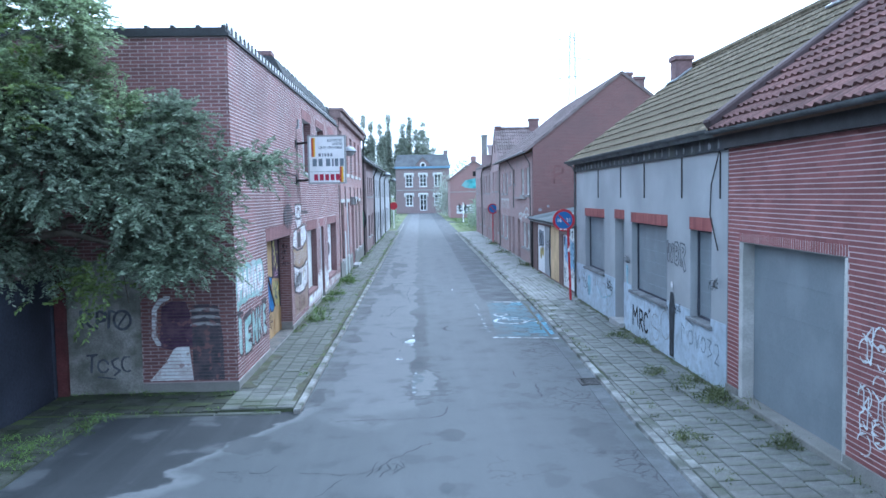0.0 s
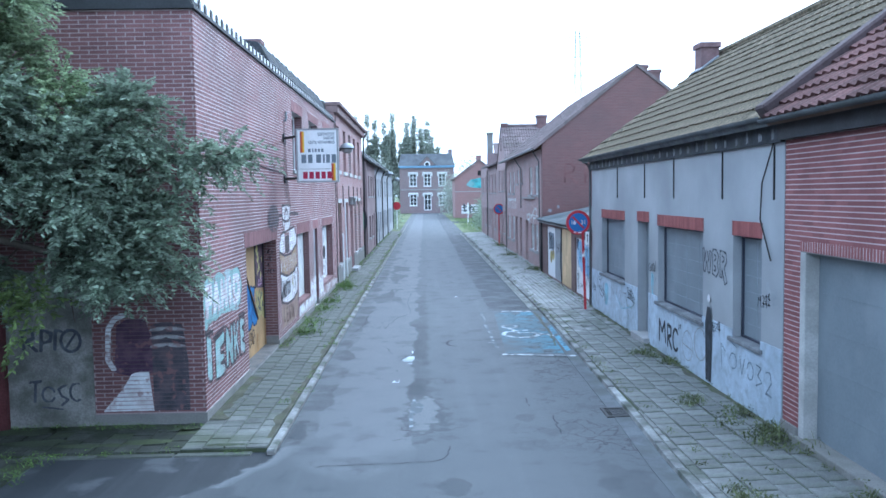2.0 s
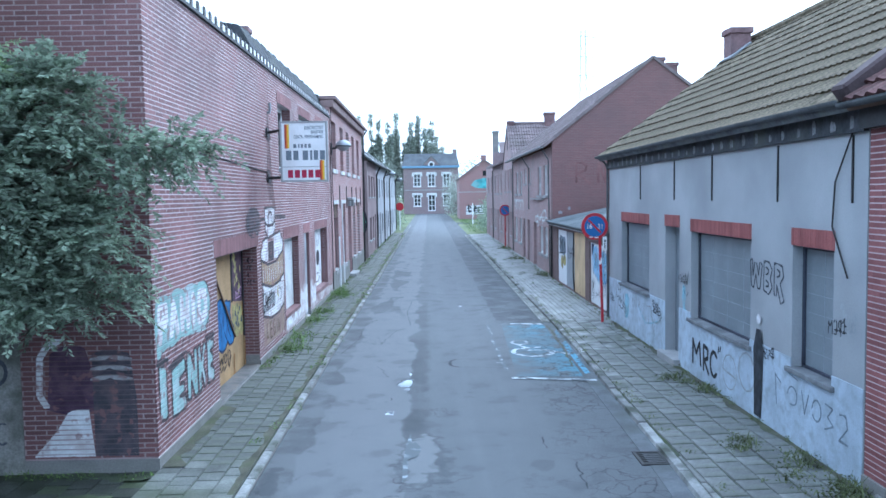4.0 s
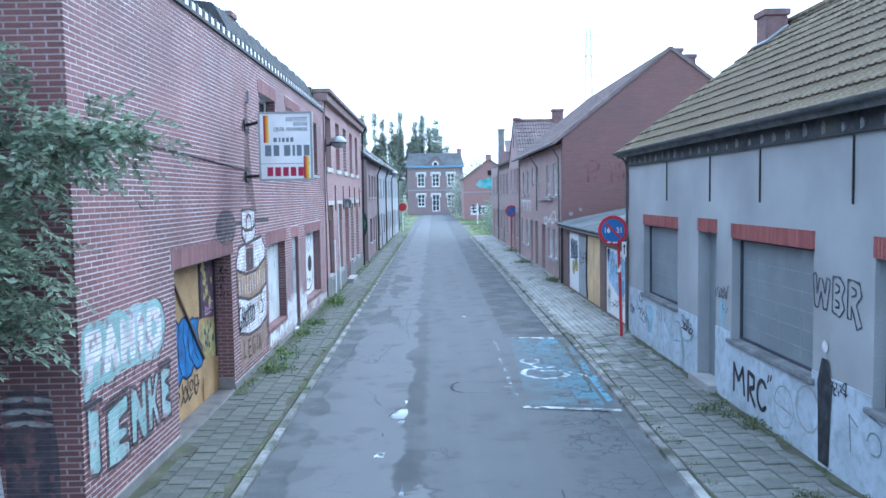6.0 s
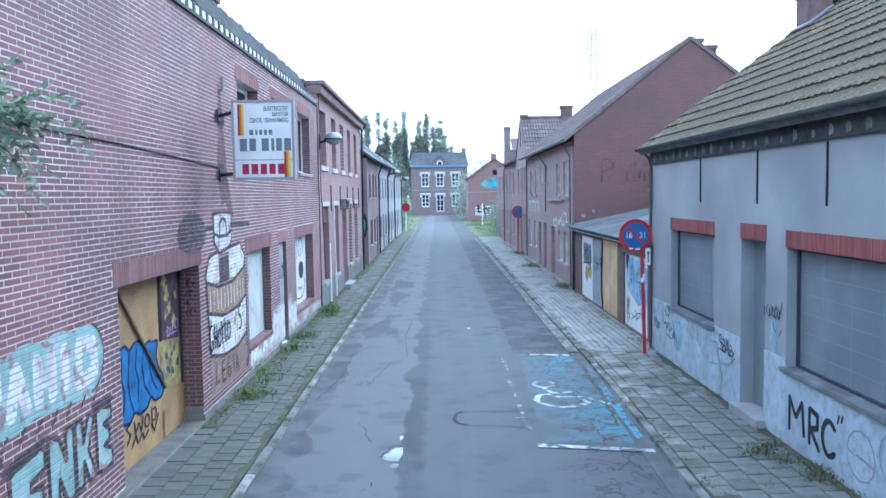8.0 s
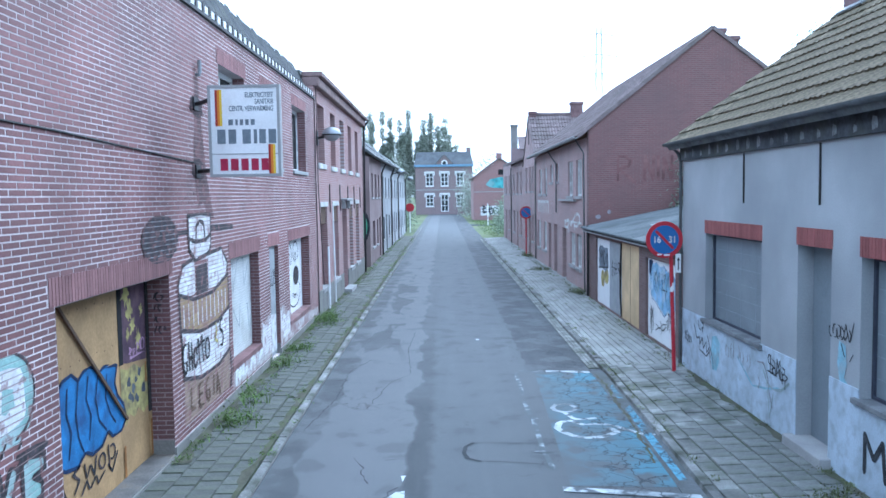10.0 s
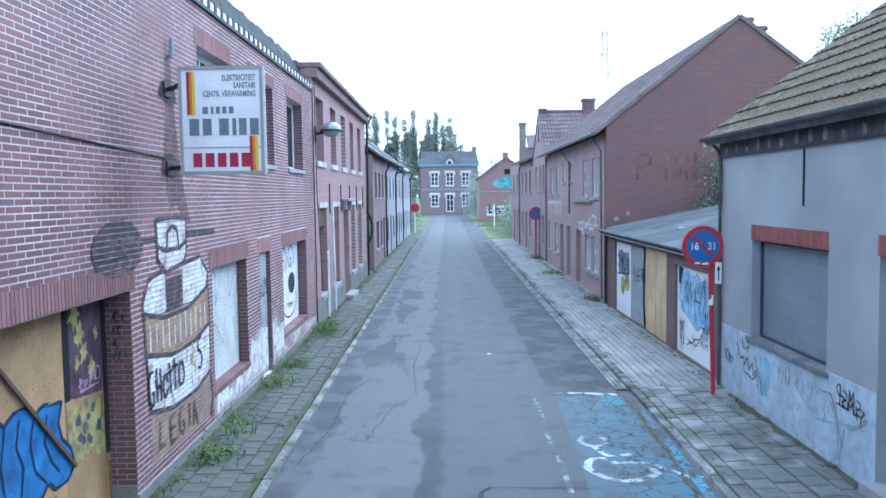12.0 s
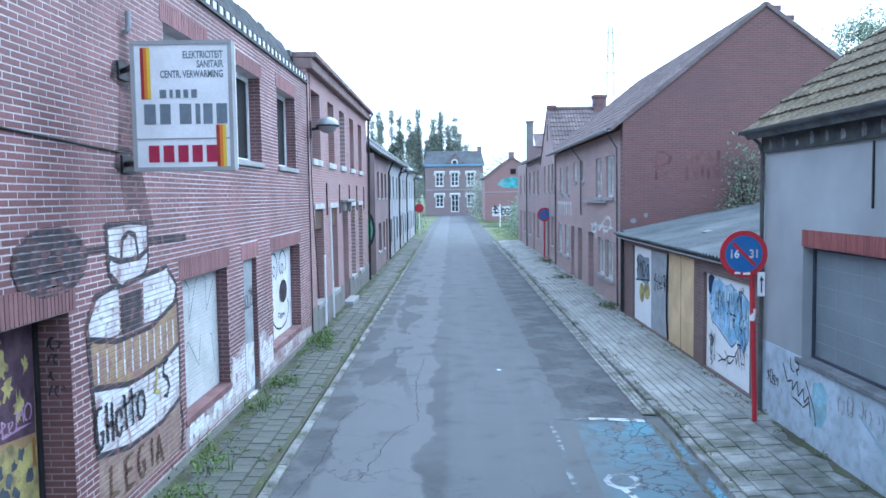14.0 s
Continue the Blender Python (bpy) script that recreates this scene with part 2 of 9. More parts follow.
    bp.inputs["Strength"].default_value, bp.inputs["Distance"].default_value = 0.4, 0.006
    L(mth("SUBTRACT", noi(120, 2.0), mth("MULTIPLY", allc, 2.0)), bp.inputs["Height"])
    L(bp.outputs[0], b.inputs["Normal"])
    return m


def worn_paint(name, col, keep, wear_scale=3.0, strong=None):
    """Road paint worn through to the asphalt in ragged spots and broken by fine cracks."""
    m = bpy.data.materials.new(name)
    m.use_nodes = True
    nt = m.node_tree
    L = nt.links.new
    b = nt.nodes["Principled BSDF"]
    b.inputs["Roughness"].default_value, b.inputs["Specular IOR Level"].default_value = 0.8, 0.22
    co = nt.nodes.new("ShaderNodeTexCoord").outputs["Object"]

    def rng(f, lo, hi, a, c):
        n = nt.nodes.new("ShaderNodeMapRange")
        L(f, n.inputs[0])
        for k, v in zip((1, 2, 3, 4), (lo, hi, a, c)):
            n.inputs[k].default_value = v
        return n.outputs[0]

    def blend(fac, a, c):
        n = nt.nodes.new("ShaderNodeMixRGB")
        L(fac, n.inputs[0])
        for k, v in ((1, a), (2, c)):
            if isinstance(v, bpy.types.NodeSocket):
                L(v, n.inputs[k])
            else:
                n.inputs[k].default_value = (*v, 1)
        return n.outputs[0]

    def noi(sc, detail):
        n = nt.nodes.new("ShaderNodeTexNoise")
        n.inputs["Scale"].default_value, n.inputs["Detail"].default_value = sc, detail
        L(co, n.inputs["Vector"])
        return n

    wear_shade = rng(noi(wear_scale, 9.0).outputs["Fac"], keep - 0.05, keep + 0.07, 0.0, 1.0)
    if strong:
        # fresher paint towards the kerb, where no wheels run
        sp = nt.nodes.new("ShaderNodeSeparateXYZ")
        L(co, sp.inputs[0])
        col = blend(rng(sp.outputs["X"], strong[0], strong[1], 0.0, 1.0), col, strong[2])
        col = blend(rng(noi(1.3, 8.0).outputs["Fac"], 0.52, 0.62, 0.0, 0.45), col, strong[2])
    if strong:
        far = nt.nodes.new("ShaderNodeMath")
        L(sp.outputs["X"], far.inputs[0])
        L(rng(noi(1.8, 8.0).outputs["Fac"], 0.3, 0.7, -0.35, 0.35), far.inputs[1])
        most = nt.nodes.new("ShaderNodeMath")
        most.operation = "MAXIMUM"
        L(wear_shade, most.inputs[0])
        L(rng(far.outputs[0], 1.75, 2.1, 1.0, 0.0), most.inputs[1])
        wear_shade = most.outputs[0]
    c = blend(wear_shade, col, (0.104, 0.115, 0.125))
    c = blend(rng(noi(0.9, 5.0).outputs["Fac"], 0.42, 0.62, 0.0, 0.6), c, (0.11, 0.128, 0.14))
    vo = nt.nodes.new("ShaderNodeTexVoronoi")
    vo.feature = "DISTANCE_TO_EDGE"
    vo.inputs["Scale"].default_value = 5.5
    n = nt.nodes.new("ShaderNodeMixRGB")
    n.inputs[0].default_value = 0.4
    L(co, n.inputs[1])
    L(noi(2.5, 6.0).outputs["Color"], n.inputs[2])
    L(n.outputs[0], vo.inputs["Vector"])
    sx = nt.nodes.new("ShaderNodeSeparateXYZ")
    L(co, sx.inputs[0])
    net = nt.nodes.new("ShaderNodeMath")
    net.operation = "MULTIPLY"
    L(rng(vo.outputs["Distance"], 0.012, 0.05, 0.85, 0.0), net.inputs[0])
    L(rng(sx.outputs["X"], 2.0, 2.35, 0.0, 1.0), net.inputs[1])
    c = blend(net.outputs[0], c, (0.036, 0.044, 0.05))
    L(c, b.inputs["Base Color"])
    return m


M_ROAD = road_mat()
M_CRACK = mat("dirt_filled_crack", (0.045, 0.05, 0.055), 0.9, var=0.3, scale=6.0, grain=80)
M_SIDE = mat("old_side_asphalt", (0.045, 0.05, 0.055), 0.8, var=0.2, scale=1.2, grain=90, stain=(0.07, 0.075, 0.08), stain_amt=0.6, stain_scale=1.1, spec=0.2)
M_SOIL = mat("soil_and_moss", (0.055, 0.066, 0.042), 0.95, var=0.35, scale=2.0, grain=40, stain=(0.085, 0.11, 0.045), stain_amt=0.8)
M_TILE = mat("concrete_paver", (0.12, 0.127, 0.116), 0.7, var=0.35, scale=2.6, grain=50, rand=0.16, island=0.16, stain=(0.072, 0.086, 0.05), stain_amt=0.9, stain_scale=0.9)
M_KERB = mat("kerb_concrete", (0.24, 0.245, 0.24), 0.85, var=0.4, scale=3.5, grain=60, rand=0.25, stain=(0.06, 0.068, 0.05), stain_amt=0.95, stain_scale=2.0)
M_GUTTERP = mat("pale_gutter_concrete", (0.115, 0.124, 0.134), 0.85, var=0.3, scale=2.5, grain=60, stain=(0.085, 0.095, 0.09), stain_amt=0.8, stain_scale=1.5)
M_GRASS = mat("weed_green", (0.125, 0.19, 0.055), 0.75, var=0.35, scale=3.0, grain=20, island=0.4)
M_FIELD = mat("meadow", (0.12, 0.15, 0.07), 0.95, var=0.3, scale=0.1, grain=3, stain=(0.17, 0.17, 0.09), stain_amt=0.6, stain_scale=0.05)
M_BRICK = mat("red_brown_brick", (0.195, 0.094, 0.094), 0.7, var=0.22, scale=1.2, grain=45, rand=0.15, island=0.15, stain=(0.135, 0.082, 0.084), stain_amt=0.6, stain_scale=0.5, spec=0.4)
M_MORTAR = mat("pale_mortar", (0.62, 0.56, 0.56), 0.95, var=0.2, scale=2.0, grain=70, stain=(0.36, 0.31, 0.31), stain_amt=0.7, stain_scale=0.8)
M_SOLDIER = mat("soldier_brick", (0.285, 0.155, 0.155), 0.85, var=0.15, scale=2.0, grain=45, rand=0.15, island=0.15)
M_REDBRICK = mat("garage_red_brick", (0.225, 0.092, 0.092), 0.85, var=0.15, scale=1.0, grain=45, rand=0.15, island=0.15)
M_LINTEL = mat("red_lintel_brick", (0.27, 0.095, 0.09), 0.85, var=0.15, scale=2.0, grain=45, island=0.15)
M_HOUSE2 = brick_mat("weathered_house_brick", (0.36, 0.215, 0.205), (0.3, 0.175, 0.17), (0.5, 0.44, 0.43), stain=(0.42, 0.36, 0.36), stain_amt=0.45)
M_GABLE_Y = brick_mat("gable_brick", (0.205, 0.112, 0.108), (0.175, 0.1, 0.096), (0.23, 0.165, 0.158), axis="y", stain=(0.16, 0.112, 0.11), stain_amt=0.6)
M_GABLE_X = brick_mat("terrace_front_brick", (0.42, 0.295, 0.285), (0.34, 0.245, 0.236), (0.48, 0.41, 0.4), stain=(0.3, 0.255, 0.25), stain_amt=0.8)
M_FAR_Y = brick_mat("distant_brick", (0.26, 0.195, 0.2), (0.225, 0.17, 0.175), (0.3, 0.26, 0.26), axis="y")
M_FAR_R = brick_mat("distant_red_brick", (0.32, 0.185, 0.18), (0.28, 0.165, 0.16), (0.34, 0.26, 0.255), axis="y", stain=(0.24, 0.17, 0.165), stain_amt=0.5)
M_GREY = mat("grey_render", (0.335, 0.352, 0.368), 0.62, var=0.14, scale=0.9, grain=60, stain=(0.25, 0.267, 0.285), stain_amt=0.7, stain_scale=0.6, bump=0.2, spec=0.5)
M_BOARD = mat("blue_grey_board", (0.19, 0.217, 0.24), 0.5, var=0.1, scale=0.7, grain=30, stain=(0.26, 0.29, 0.315), stain_amt=0.6, stain_scale=1.6, bump=0.1, spec=0.5)
M_PALE = mat("pale_blue_paint", (0.45, 0.525, 0.61), 0.58, var=0.16, scale=2.0, grain=50, stain=(0.27, 0.31, 0.35), stain_amt=0.6, stain_scale=7.0, spec=0.5)
M_CEMENT = mat("stained_cement", (0.24, 0.235, 0.225), 0.92, var=0.25, scale=1.5, grain=50, stain=(0.12, 0.12, 0.105), stain_amt=0.7, stain_scale=1.5)
M_SILL = mat("concrete_sill", (0.34, 0.34, 0.34), 0.85, var=0.12, scale=3.0, grain=60)
M_DARKSILL = mat("dark_concrete_sill", (0.17, 0.178, 0.19), 0.85, var=0.25, scale=3.0, grain=50, stain=(0.26, 0.27, 0.28), stain_amt=0.6, stain_scale=3.0)
M_WHITE = mat("white_paint", (0.8, 0.81, 0.82), 0.6, var=0.06, scale=2.5, grain=40, bump=0.08, stain=(0.5, 0.5, 0.48), stain_amt=0.35, stain_scale=1.5)
M_DIRTYWHITE = mat("flaking_white_paint", (0.6, 0.62, 0.62), 0.85, var=0.15, scale=3.0, grain=60, stain=(0.33, 0.31, 0.29), stain_amt=0.75, stain_scale=2.2)
M_BLACK = mat("black_bitumen", (0.03, 0.031, 0.034), 0.6, var=0.3, scale=3.0, grain=30)
M_IRON = mat("black_iron", (0.025, 0.025, 0.027), 0.6, var=0.3, scale=6.0, grain=40)
M_ZINC = mat("dull_zinc", (0.3, 0.32, 0.34), 0.5, metal=0.6, var=0.15, scale=3.0, grain=30)
M_GUTTERING = mat("weathered_grey_gutter", (0.085, 0.09, 0.095), 0.7, var=0.3, scale=3.0, grain=30, stain=(0.08, 0.085, 0.08), stain_amt=0.7, stain_scale=2.0)
# near-black base colour that paints the darkness of unlit openings
M_DARK = mat("unlit_recess_black", (0.02, 0.02, 0.022), 0.9, var=0.3, scale=2.0, grain=20)
M_GLASS = glass_mat("dark_window_glass")
M_PLY = mat("weathered_plywood", (0.41, 0.27, 0.13), 0.75, var=0.2, scale=1.8, grain=25, stain=(0.24, 0.16, 0.085), stain_amt=0.6, stain_scale=1.6)
M_BROWN = mat("brown_wood", (0.12, 0.075, 0.05), 0.7, var=0.25, scale=3.0, grain=25)
M_MOSSROOF = mat("mossy_concrete_tile", (0.135, 0.11, 0.074), 0.9, var=0.6, scale=9.0, grain=30, rand=0.1, island=0.1, stain=(0.058, 0.052, 0.028), stain_amt=0.95, stain_scale=7.0)
M_REDROOF = mat("red_pantile", (0.165, 0.085, 0.08), 0.85, var=0.35, scale=4.0, grain=30, rand=0.38, island=0.38, stain=(0.08, 0.062, 0.055), stain_amt=0.85, stain_scale=3.2)
M_PURPLEROOF = mat("brown_violet_tile", (0.19, 0.152, 0.15), 0.85, var=0.25, scale=2.0, grain=20, island=0.14, stain=(0.135, 0.12, 0.11), stain_amt=0.6, stain_scale=0.8)
M_SLATE = mat("dark_slate", (0.115, 0.12, 0.127), 0.75, var=0.35, scale=3.5, grain=20, stain=(0.17, 0.175, 0.15), stain_amt=0.7, stain_scale=2.2)
M_CORR = mat("fibre_cement_sheet", (0.125, 0.137, 0.143), 0.85, var=0.25, scale=1.2, grain=30, stain=(0.2, 0.215, 0.225), stain_amt=0.6, stain_scale=0.7)
M_SIGNRED = mat("sign_red", (0.42, 0.03, 0.045), 0.45, var=0.06, scale=4, grain=20, bump=0.0)
M_SIGNBLUE = mat("sign_blue", (0.045, 0.14, 0.36), 0.45, var=0.06, scale=4, grain=20, bump=0.0)
M_PAINTWHITE = mat("spray_white", (0.68, 0.7, 0.72), 0.8, var=0.14, scale=8, grain=60, stain=(0.36, 0.3, 0.3), stain_amt=0.75, stain_scale=5)
M_PAINTBLACK = mat("spray_black", (0.03, 0.031, 0.036), 0.8, var=0.4, scale=8, grain=60, stain=(0.13, 0.09, 0.095), stain_amt=0.6, stain_scale=6)
M_PAINTBLUE = mat("spray_blue", (0.02, 0.1, 0.27), 0.7, var=0.3, scale=5, grain=60, stain=(0.03, 0.05, 0.13), stain_amt=0.8, stain_scale=4)
M_PAINTAZURE = mat("spray_azure", (0.045, 0.17, 0.4), 0.7, var=0.3, scale=5, grain=60, stain=(0.03, 0.06, 0.16), stain_amt=0.7, stain_scale=4)
M_PAINTCLOUD = mat("thin_cloud_blue_spray", (0.3, 0.5, 0.7), 0.75, var=0.25, scale=4, grain=50, stain=(0.62, 0.7, 0.78), stain_amt=0.9, stain_scale=3.5)
M_SHEDWHITE = mat("sheltered_white_paint", (0.82, 0.84, 0.86), 0.5, var=0.08, scale=2.5, grain=40, bump=0.08, stain=(0.58, 0.6, 0.6), stain_amt=0.3, stain_scale=2.5, spec=0.5)
M_PLYPALE = mat("pale_bare_plywood", (0.6, 0.45, 0.26), 0.7, var=0.18, scale=1.8, grain=25, stain=(0.45, 0.33, 0.19), stain_amt=0.5, stain_scale=2.2)
M_PAINTCYAN = mat("spray_cyan", (0.3, 0.5, 0.58), 0.8, var=0.2, scale=5, grain=60, stain=(0.5, 0.58, 0.65), stain_amt=0.7, stain_scale=4)
M_TURQ = mat("spray_turquoise", (0.12, 0.36, 0.38), 0.8, var=0.4, scale=1.2, grain=10, stain=(0.26, 0.42, 0.44), stain_amt=0.9, stain_scale=0.9)
M_PAINTYELLOW = mat("spray_yellow", (0.44, 0.38, 0.14), 0.75, var=0.25, scale=5, grain=60, stain=(0.14, 0.11, 0.08), stain_amt=0.9, stain_scale=6)
M_PAINTPLUM = mat("spray_plum", (0.085, 0.05, 0.075), 0.85, var=0.3, scale=5, grain=60, stain=(0.16, 0.1, 0.11), stain_amt=0.7, stain_scale=5)
M_PAINTGREEN = mat("spray_green", (0.16, 0.42, 0.26), 0.75, var=0.2, scale=5, grain=60)
M_PAINTGREY = mat("spray_grey", (0.33, 0.35, 0.37), 0.8, var=0.15, scale=5, grain=60)
M_BAYBLUE = worn_paint("worn_bay_paint", (0.108, 0.155, 0.183), 0.55, 2.2, (2.1, 3.0, (0.1, 0.215, 0.28)))
M_BAYSKY = worn_paint("worn_sky_paint", (0.14, 0.32, 0.44), 0.55, 3.0)
M_BAYSYM = worn_paint("worn_symbol_white", (0.55, 0.61, 0.65), 0.55, 5.0)
M_BAYWHITE = worn_paint("worn_road_white", (0.58, 0.63, 0.66), 0.51, 4.0)
M_BAYWORN = worn_paint("faint_road_white", (0.3, 0.34, 0.36), 0.42, 5.0)
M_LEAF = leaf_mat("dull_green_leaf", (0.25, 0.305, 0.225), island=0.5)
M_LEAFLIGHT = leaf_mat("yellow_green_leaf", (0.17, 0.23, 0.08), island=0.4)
# yellower upper leaves, with light from above painted in as extra brightness
M_LEAFHIGH = leaf_mat("toplit_grey_green_leaf", (0.3, 0.37, 0.225), island=0.5)
# distant leaves, paled and greyed to put haze into the colour
M_POPLAR = leaf_mat("hazed_poplar_leaf", (0.34, 0.37, 0.32), island=0.3)
M_BARK = mat("grey_bark", (0.1, 0.085, 0.07), 0.9, var=0.3, scale=4, grain=25, bump=0.6)
M_ROSE = mat("terrace_rose_render", (0.27, 0.205, 0.205), 0.9, var=0.12, scale=0.9, grain=40, stain=(0.2, 0.15, 0.15), stain_amt=0.6)
# brown boards, darkened to imitate the shade of a deep reveal
M_BOARDED = mat("recess_shaded_brown_board", (0.1, 0.062, 0.058), 0.9, var=0.25, scale=2.0, grain=30, stain=(0.16, 0.095, 0.09), stain_amt=0.7, stain_scale=1.2)
M_TANBOARD = mat("faded_tan_board", (0.34, 0.3, 0.28), 0.85, var=0.2, scale=2.0, grain=30, stain=(0.2, 0.165, 0.15), stain_amt=0.7, stain_scale=1.5)
M_LIGHTREND = mat("terrace_pale_render", (0.36, 0.37, 0.39), 0.9, var=0.12, scale=0.9, grain=40, stain=(0.24, 0.24, 0.25), stain_amt=0.6)
M_DARKDOOR = mat("dark_blue_grey_metal", (0.05, 0.055, 0.078), 0.65, var=0.3, scale=1.2, grain=20, stain=(0.03, 0.033, 0.045), stain_amt=0.7, stain_scale=0.8)
# shaded copy of the pale mortar, for side wall and reveals
M_MORTARSHADE = mat("shaded_mortar", (0.34, 0.27, 0.27), 0.95, var=0.15, scale=2.0, grain=70, stain=(0.22, 0.16, 0.16), stain_amt=0.6)
M_CHIMNEY = mat("sooty_chimney_brick", (0.2, 0.13, 0.13), 0.9, var=0.25, scale=3.0, grain=14, stain=(0.13, 0.1, 0.1), stain_amt=0.6, stain_scale=2.0)

M_SOOTB = mat("sooty_brick", (0.1, 0.058, 0.06), 0.9, var=0.3, scale=4.0, grain=40, stain=(0.17, 0.09, 0.092), stain_amt=0.9, stain_scale=3.0, courses=(0.3, 0.26, 0.26))
M_SOOTC = mat("black_sooty_brick", (0.05, 0.036, 0.04), 0.9, var=0.3, scale=4.0, grain=40, stain=(0.12, 0.07, 0.072), stain_amt=0.8, stain_scale=4.0, courses=(0.14, 0.12, 0.12))
JOINT = (0.3, 0.22, 0.22)
M_WALLWHITE = mat("white_spray_on_brick", (0.7, 0.71, 0.73), 0.8, var=0.14, scale=8, grain=60, stain=(0.42, 0.36, 0.36), stain_amt=0.7, stain_scale=3, courses=JOINT)
M_WALLBLACK = mat("black_spray_on_brick", (0.045, 0.042, 0.047), 0.8, var=0.4, scale=8, grain=60, stain=(0.13, 0.09, 0.095), stain_amt=0.6, stain_scale=6, courses=(0.16, 0.12, 0.12))
M_WALLBALL = mat("thin_black_spray_on_brick", (0.06, 0.05, 0.056), 0.8, var=0.4, scale=8, grain=60, stain=(0.15, 0.09, 0.092), stain_amt=0.9, stain_scale=9, courses=(0.36, 0.3, 0.3))
M_WALLMINT = mat("mint_spray_on_brick", (0.28, 0.43, 0.41), 0.8, var=0.2, scale=5, grain=60, stain=(0.48, 0.55, 0.57), stain_amt=0.75, stain_scale=2.4, courses=(0.3, 0.33, 0.33))
M_WALLTAN = mat("tan_spray_on_brick", (0.3, 0.225, 0.17), 0.85, var=0.25, scale=5, grain=60, stain=(0.24, 0.15, 0.13), stain_amt=0.8, stain_scale=4, courses=JOINT)
M_WALLOCHRE = mat("ochre_spray_on_brick", (0.35, 0.25, 0.14), 0.85, var=0.25, scale=5, grain=60, stain=(0.26, 0.16, 0.13), stain_amt=0.8, stain_scale=4, courses=JOINT)
M_WALLPLUM = mat("plum_spray_on_brick", (0.085, 0.05, 0.085), 0.85, var=0.3, scale=5, grain=60, stain=(0.16, 0.1, 0.11), stain_amt=0.7, stain_scale=5, courses=(0.14, 0.1, 0.11))
M_PAINTSOOT = mat("faded_dark_paint", (0.17, 0.09, 0.086), 0.9, var=0.3, scale=3, grain=40, stain=(0.25, 0.14, 0.132), stain_amt=0.9, stain_scale=2.5)
M_VERGE = mat("dark_violet_verge", (0.075, 0.055, 0.057), 0.9, var=0.25, scale=2.0, grain=30)
M_TILER = mat("dirty_concrete_paver", (0.2, 0.207, 0.197), 0.7, var=0.45, scale=3.2, grain=60, rand=0.22, island=0.22, stain=(0.072, 0.082, 0.058), stain_amt=0.95, stain_scale=1.7, spec=0.45)
M_PAINTNAVY = mat("spray_navy", (0.012, 0.03, 0.085), 0.75, var=0.3, scale=5, grain=60)
M_WALLWASH = mat("chalky_wash_on_brick", (0.52, 0.5, 0.5), 0.9, var=0.25, scale=4, grain=50, stain=(0.25, 0.15, 0.15), stain_amt=0.95, stain_scale=1.6, courses=JOINT)
# mossy pavers, with the tree's shade also darkened into their colour
M_TILED = mat("shaded_wet_mossy_paver", (0.055, 0.06, 0.05), 0.85, var=0.45, scale=2.6, grain=50, rand=0.16, island=0.16, stain=(0.028, 0.036, 0.02), stain_amt=0.95, stain_scale=1.8)
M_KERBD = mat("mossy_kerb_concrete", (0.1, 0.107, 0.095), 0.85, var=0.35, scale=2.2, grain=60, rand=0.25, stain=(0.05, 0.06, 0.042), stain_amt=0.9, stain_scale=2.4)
M_WALLDUSK = mat("slate_spray_on_brick", (0.075, 0.07, 0.085), 0.85, var=0.3, scale=5, grain=60, stain=(0.14, 0.1, 0.105), stain_amt=0.7, stain_scale=5, courses=(0.15, 0.12, 0.13))
M_WALLGREY = mat("grey_spray_on_brick", (0.4, 0.39, 0.4), 0.85, var=0.25, scale=5, grain=60, stain=(0.16, 0.12, 0.13), stain_amt=0.8, stain_scale=6, courses=(0.2, 0.16, 0.16))
M_PAINTSLATE = mat("faded_slate_paint", (0.2, 0.235, 0.28), 0.85, var=0.3, scale=6, grain=40)
M_TILEF = mat("pale_paving_brick", (0.31, 0.315, 0.305), 0.7, var=0.16, scale=1.5, grain=60, rand=0.12, island=0.12, stain=(0.2, 0.208, 0.185), stain_amt=0.7, stain_scale=0.5, spec=0.45)
M_DIRT = mat("brown_dirt_and_moss", (0.085, 0.085, 0.062), 0.95, var=0.35, scale=3.0, grain=40, stain=(0.08, 0.1, 0.045), stain_amt=0.8, stain_scale=2.0)
M_THRESH = mat("dirty_threshold", (0.16, 0.155, 0.15), 0.9, var=0.35, scale=3.0, grain=50, stain=(0.16, 0.12, 0.075), stain_amt=0.6, stain_scale=3.0)
M_RUST = mat("rust_orange_stain", (0.28, 0.13, 0.04), 0.85, var=0.35, scale=6.0, grain=50)
M_SLAT = mat("dirty_white_slat", (0.62, 0.63, 0.62), 0.6, var=0.12, scale=2.5, grain=30, island=0.06, stain=(0.4, 0.4, 0.37), stain_amt=0.6, stain_scale=1.6, bump=0.1)
M_DENTIL = mat("chalky_weathered_patch", (0.2, 0.205, 0.215), 0.85, var=0.4, scale=5.0, grain=40, stain=(0.1, 0.105, 0.115), stain_amt=0.8, stain_scale=7)
M_PAINTTAUPE = mat("taupe_spray", (0.26, 0.25, 0.27), 0.85, var=0.2, scale=6, grain=60)
M_PAINTHAZE = mat("faint_blue_spray", (0.3, 0.5, 0.6), 0.85, var=0.2, scale=6, grain=60, stain=(0.34, 0.37, 0.4), stain_amt=0.9, stain_scale=4)
M_SILLBRICK = mat("dull_sill_brick", (0.2, 0.115, 0.115), 0.85, var=0.2, scale=3.0, grain=45, stain=(0.3, 0.25, 0.25), stain_amt=0.5, stain_scale=4)
